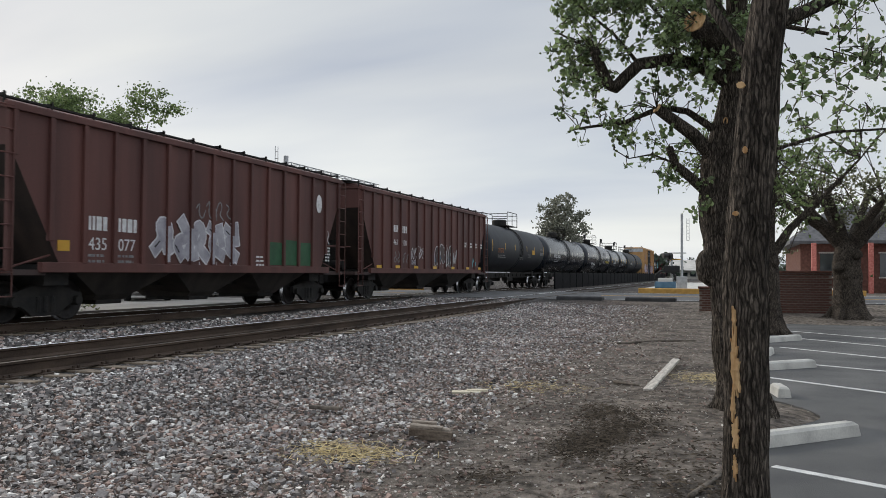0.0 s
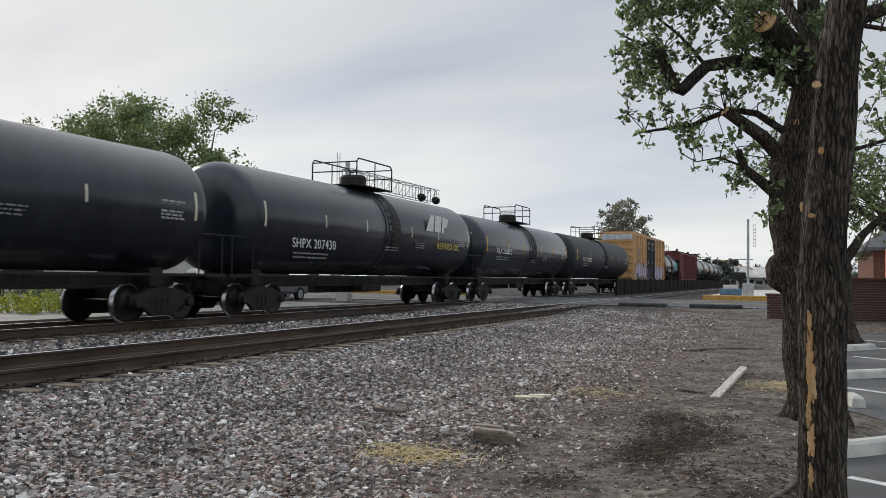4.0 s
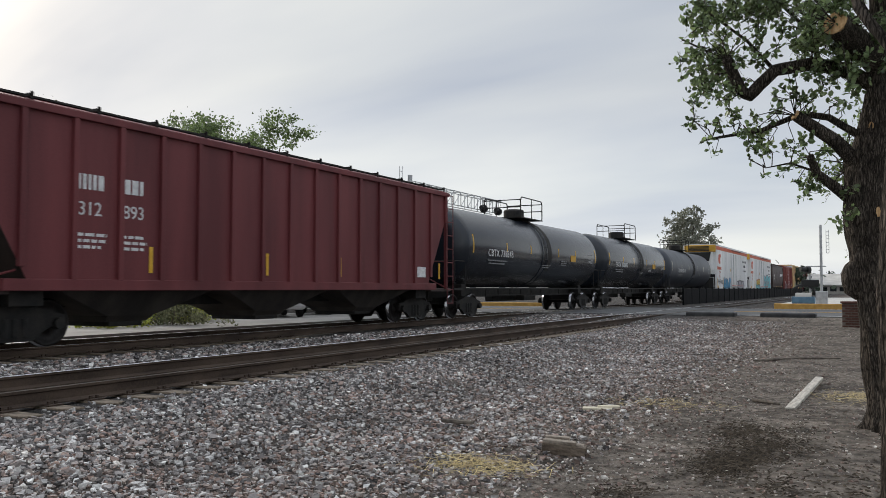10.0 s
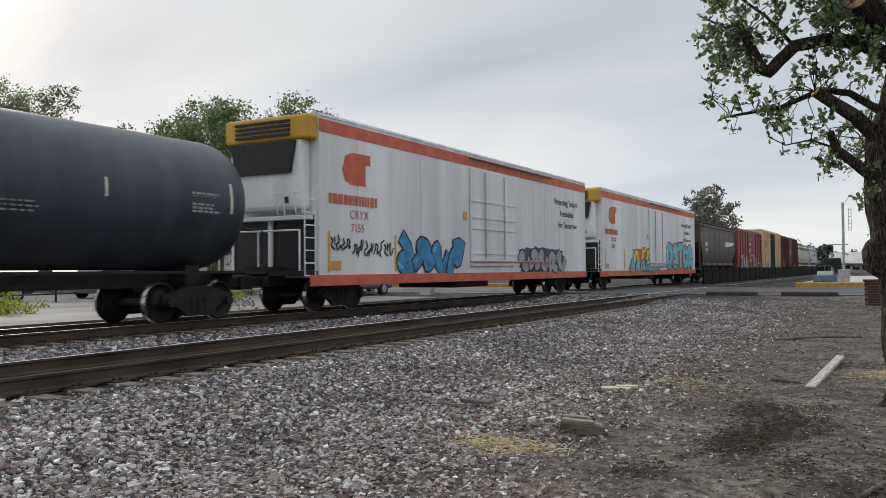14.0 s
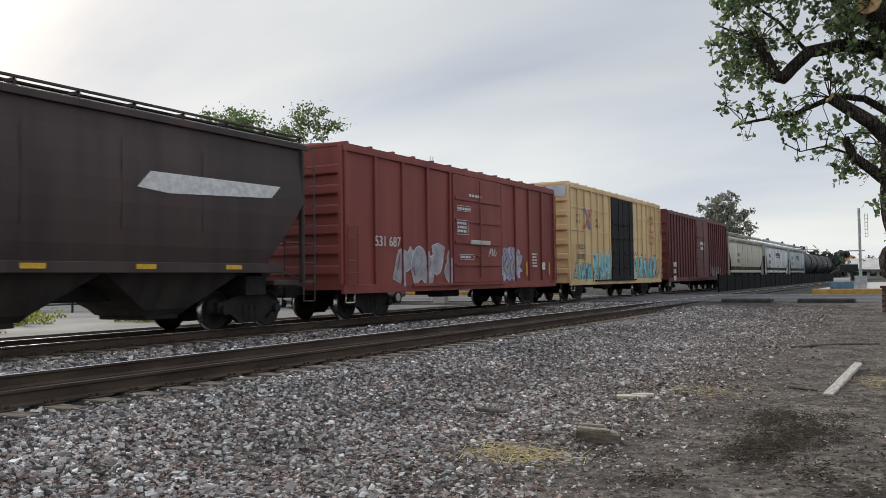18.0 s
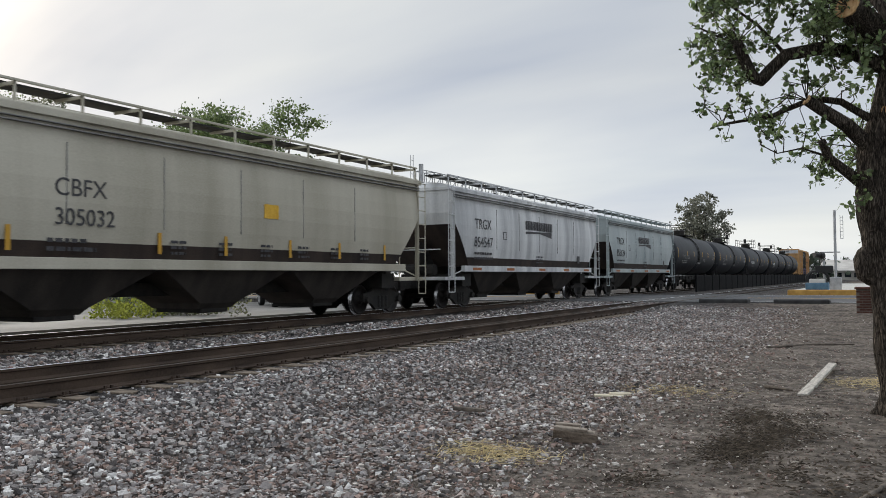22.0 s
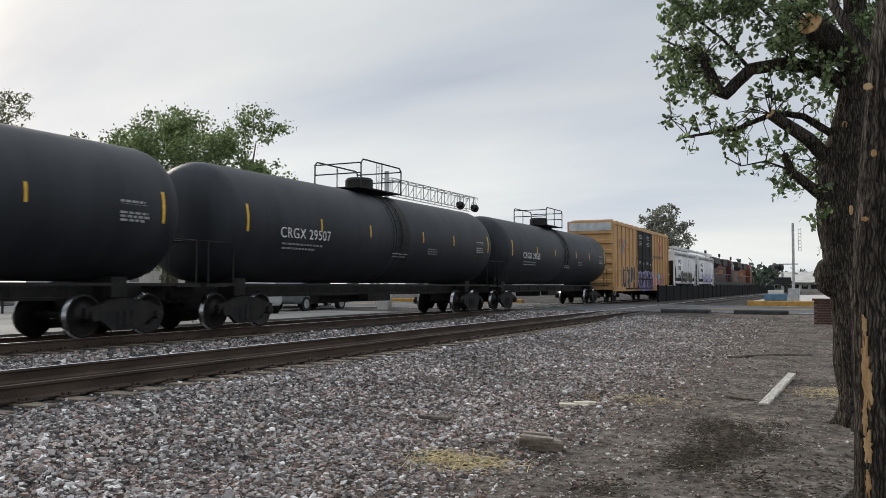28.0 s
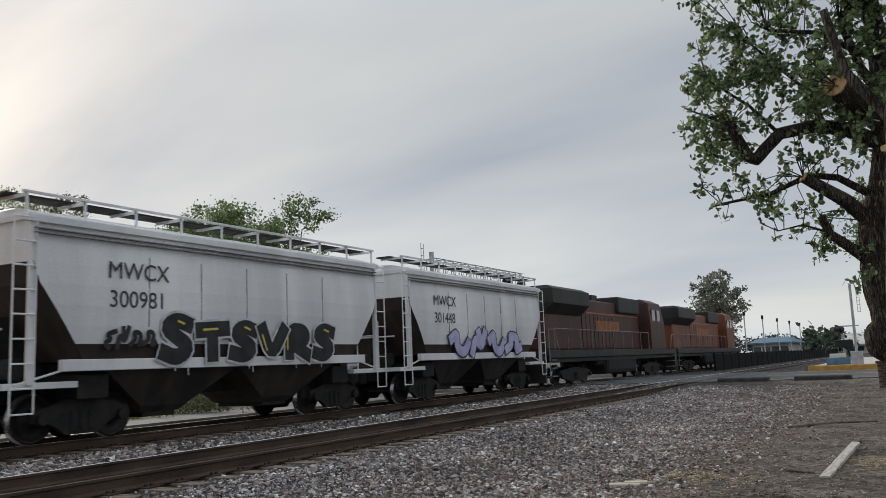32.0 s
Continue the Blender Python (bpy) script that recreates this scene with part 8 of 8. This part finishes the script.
def stones(name, n, x0, x1, y0, y1, s0, s1, material, seed, label, keep):
    """Angular crushed stones, each its own eight-sided piece."""
    rng = np.random.default_rng(seed)
    x = rng.uniform(x0, x1, n)
    y = y0 + (y1 - y0) * rng.uniform(0, 1, n) ** 1.7
    sel = rng.uniform(0, 1, n) < np.array([keep(a, b) for a, b in zip(x, y)])
    x, y = x[sel], y[sel]
    n = len(x)
    z = np.array([gz(a, b) for a, b in zip(x, y)])
    s = np.clip(np.exp(rng.normal(math.log((s0 + s1) / 2), 0.36, (n, 1, 1))), s0 * 0.6, s1 * 1.7)
    base = np.array([[i, j, k] for i in (-0.62, 0.62) for j in (-0.62, 0.62) for k in (-0.42, 0.42)])
    v = base[None] * rng.uniform(0.55, 1.35, (n, 8, 1)) + rng.normal(0, 0.14, (n, 8, 3))
    tip = rng.normal(0, 0.35, (n, 1))
    v = np.stack([v[..., 0] * np.cos(tip) - v[..., 2] * np.sin(tip), v[..., 1], v[..., 0] * np.sin(tip) + v[..., 2] * np.cos(tip)], -1)
    a = rng.uniform(0, 2 * np.pi, n)
    c, t = np.cos(a), np.sin(a)
    v = np.stack([v[..., 0] * c[:, None] - v[..., 1] * t[:, None], v[..., 0] * t[:, None] + v[..., 1] * c[:, None], v[..., 2]], -1) * s
    v += np.stack([x, y, z + s[:, 0, 0] * 0.25], -1)[:, None]
    quad = np.array([[0, 1, 3, 2], [4, 6, 7, 5], [0, 4, 5, 1], [2, 3, 7, 6], [1, 5, 7, 3], [0, 2, 6, 4]])
    f = (quad[None] + 8 * np.arange(n)[:, None, None]).reshape(-1, 4)
    me = bpy.data.meshes.new(name)
    me.from_pydata(v.reshape(-1, 3).tolist(), [], f.tolist())
    me.materials.append(M[material])
    tagged(new(name, me), label, "gravel", kind="stuff")


stones("ballast_stones", 68000, -7.9, -2.4, 2.5, 34, 0.014, 0.028, "stone", 31, "grey crushed rock ballast beside the track", lambda x, y: min(1.0, max(0.0, (-2.2 - x) / 2.6), max(0.12, (x + 7.9) / 0.9)))
stones("ballast_stones", 500, -8.25, -7.75, 4, 34, 0.016, 0.030, "stone", 35, "grey crushed rock over the tie ends", lambda x, y: 1.0)
stones("ballast_stones", 9000, -13.6, -10.2, 6, 37, 0.022, 0.036, "stone", 32, "grey crushed rock ballast between the tracks", lambda x, y: 1.0)
stones("ballast_stones", 5000, -9.74, -8.52, 4, 37, 0.020, 0.032, "stone", 33, "grey crushed rock between the rails", lambda x, y: 1.0)
stones("brown_gravel", 46000, -6.4, -0.4, 3.0, 32, 0.010, 0.024, "stone_brown", 34, "reddish brown gravel scattered over the dirt", lambda x, y: min(1.0, max(0.04, (-1.4 - x) / 2.4)) * (1 if x > -5 else 0.6))
stones("brown_gravel", 16000, -3.0, 0.3, 4.5, 24, 0.005, 0.012, "stone_brown", 36, "small pebbles scattered on the bare dirt", lambda x, y: 0.4)


# ---------------------------------------------------------------- what moves
def motions():
    """The train rolls past at a steady pace, and every wheelset turns with it."""
    for car, start in CARS:
        walk(car, [(t, pose(FAR_X, start - SPEED * t, RAIL)) for t in (0.0, 16.0, 32.0)])
        for curve in car.animation_data.action.layers[0].strips[0].channelbag(car.animation_data.action_slot).fcurves:
            for key in curve.keyframe_points:
                key.interpolation = "LINEAR"
    turn = SPEED / 0.457
    keyed = {}
    for wheel, a in WHEELS:
        if a not in keyed:
            walk(wheel, [(k / 30.0, pose(0, a, 0.457, math.degrees(turn * k / 30.0) % 360)) for k in range(0, 961)])
            keyed[a] = wheel
        else:
            src = keyed[a].animation_data
            wheel.rotation_mode = "QUATERNION"
            data = wheel.animation_data_create()
            data.action = src.action
            data.action_slot = src.action_slot


motions()
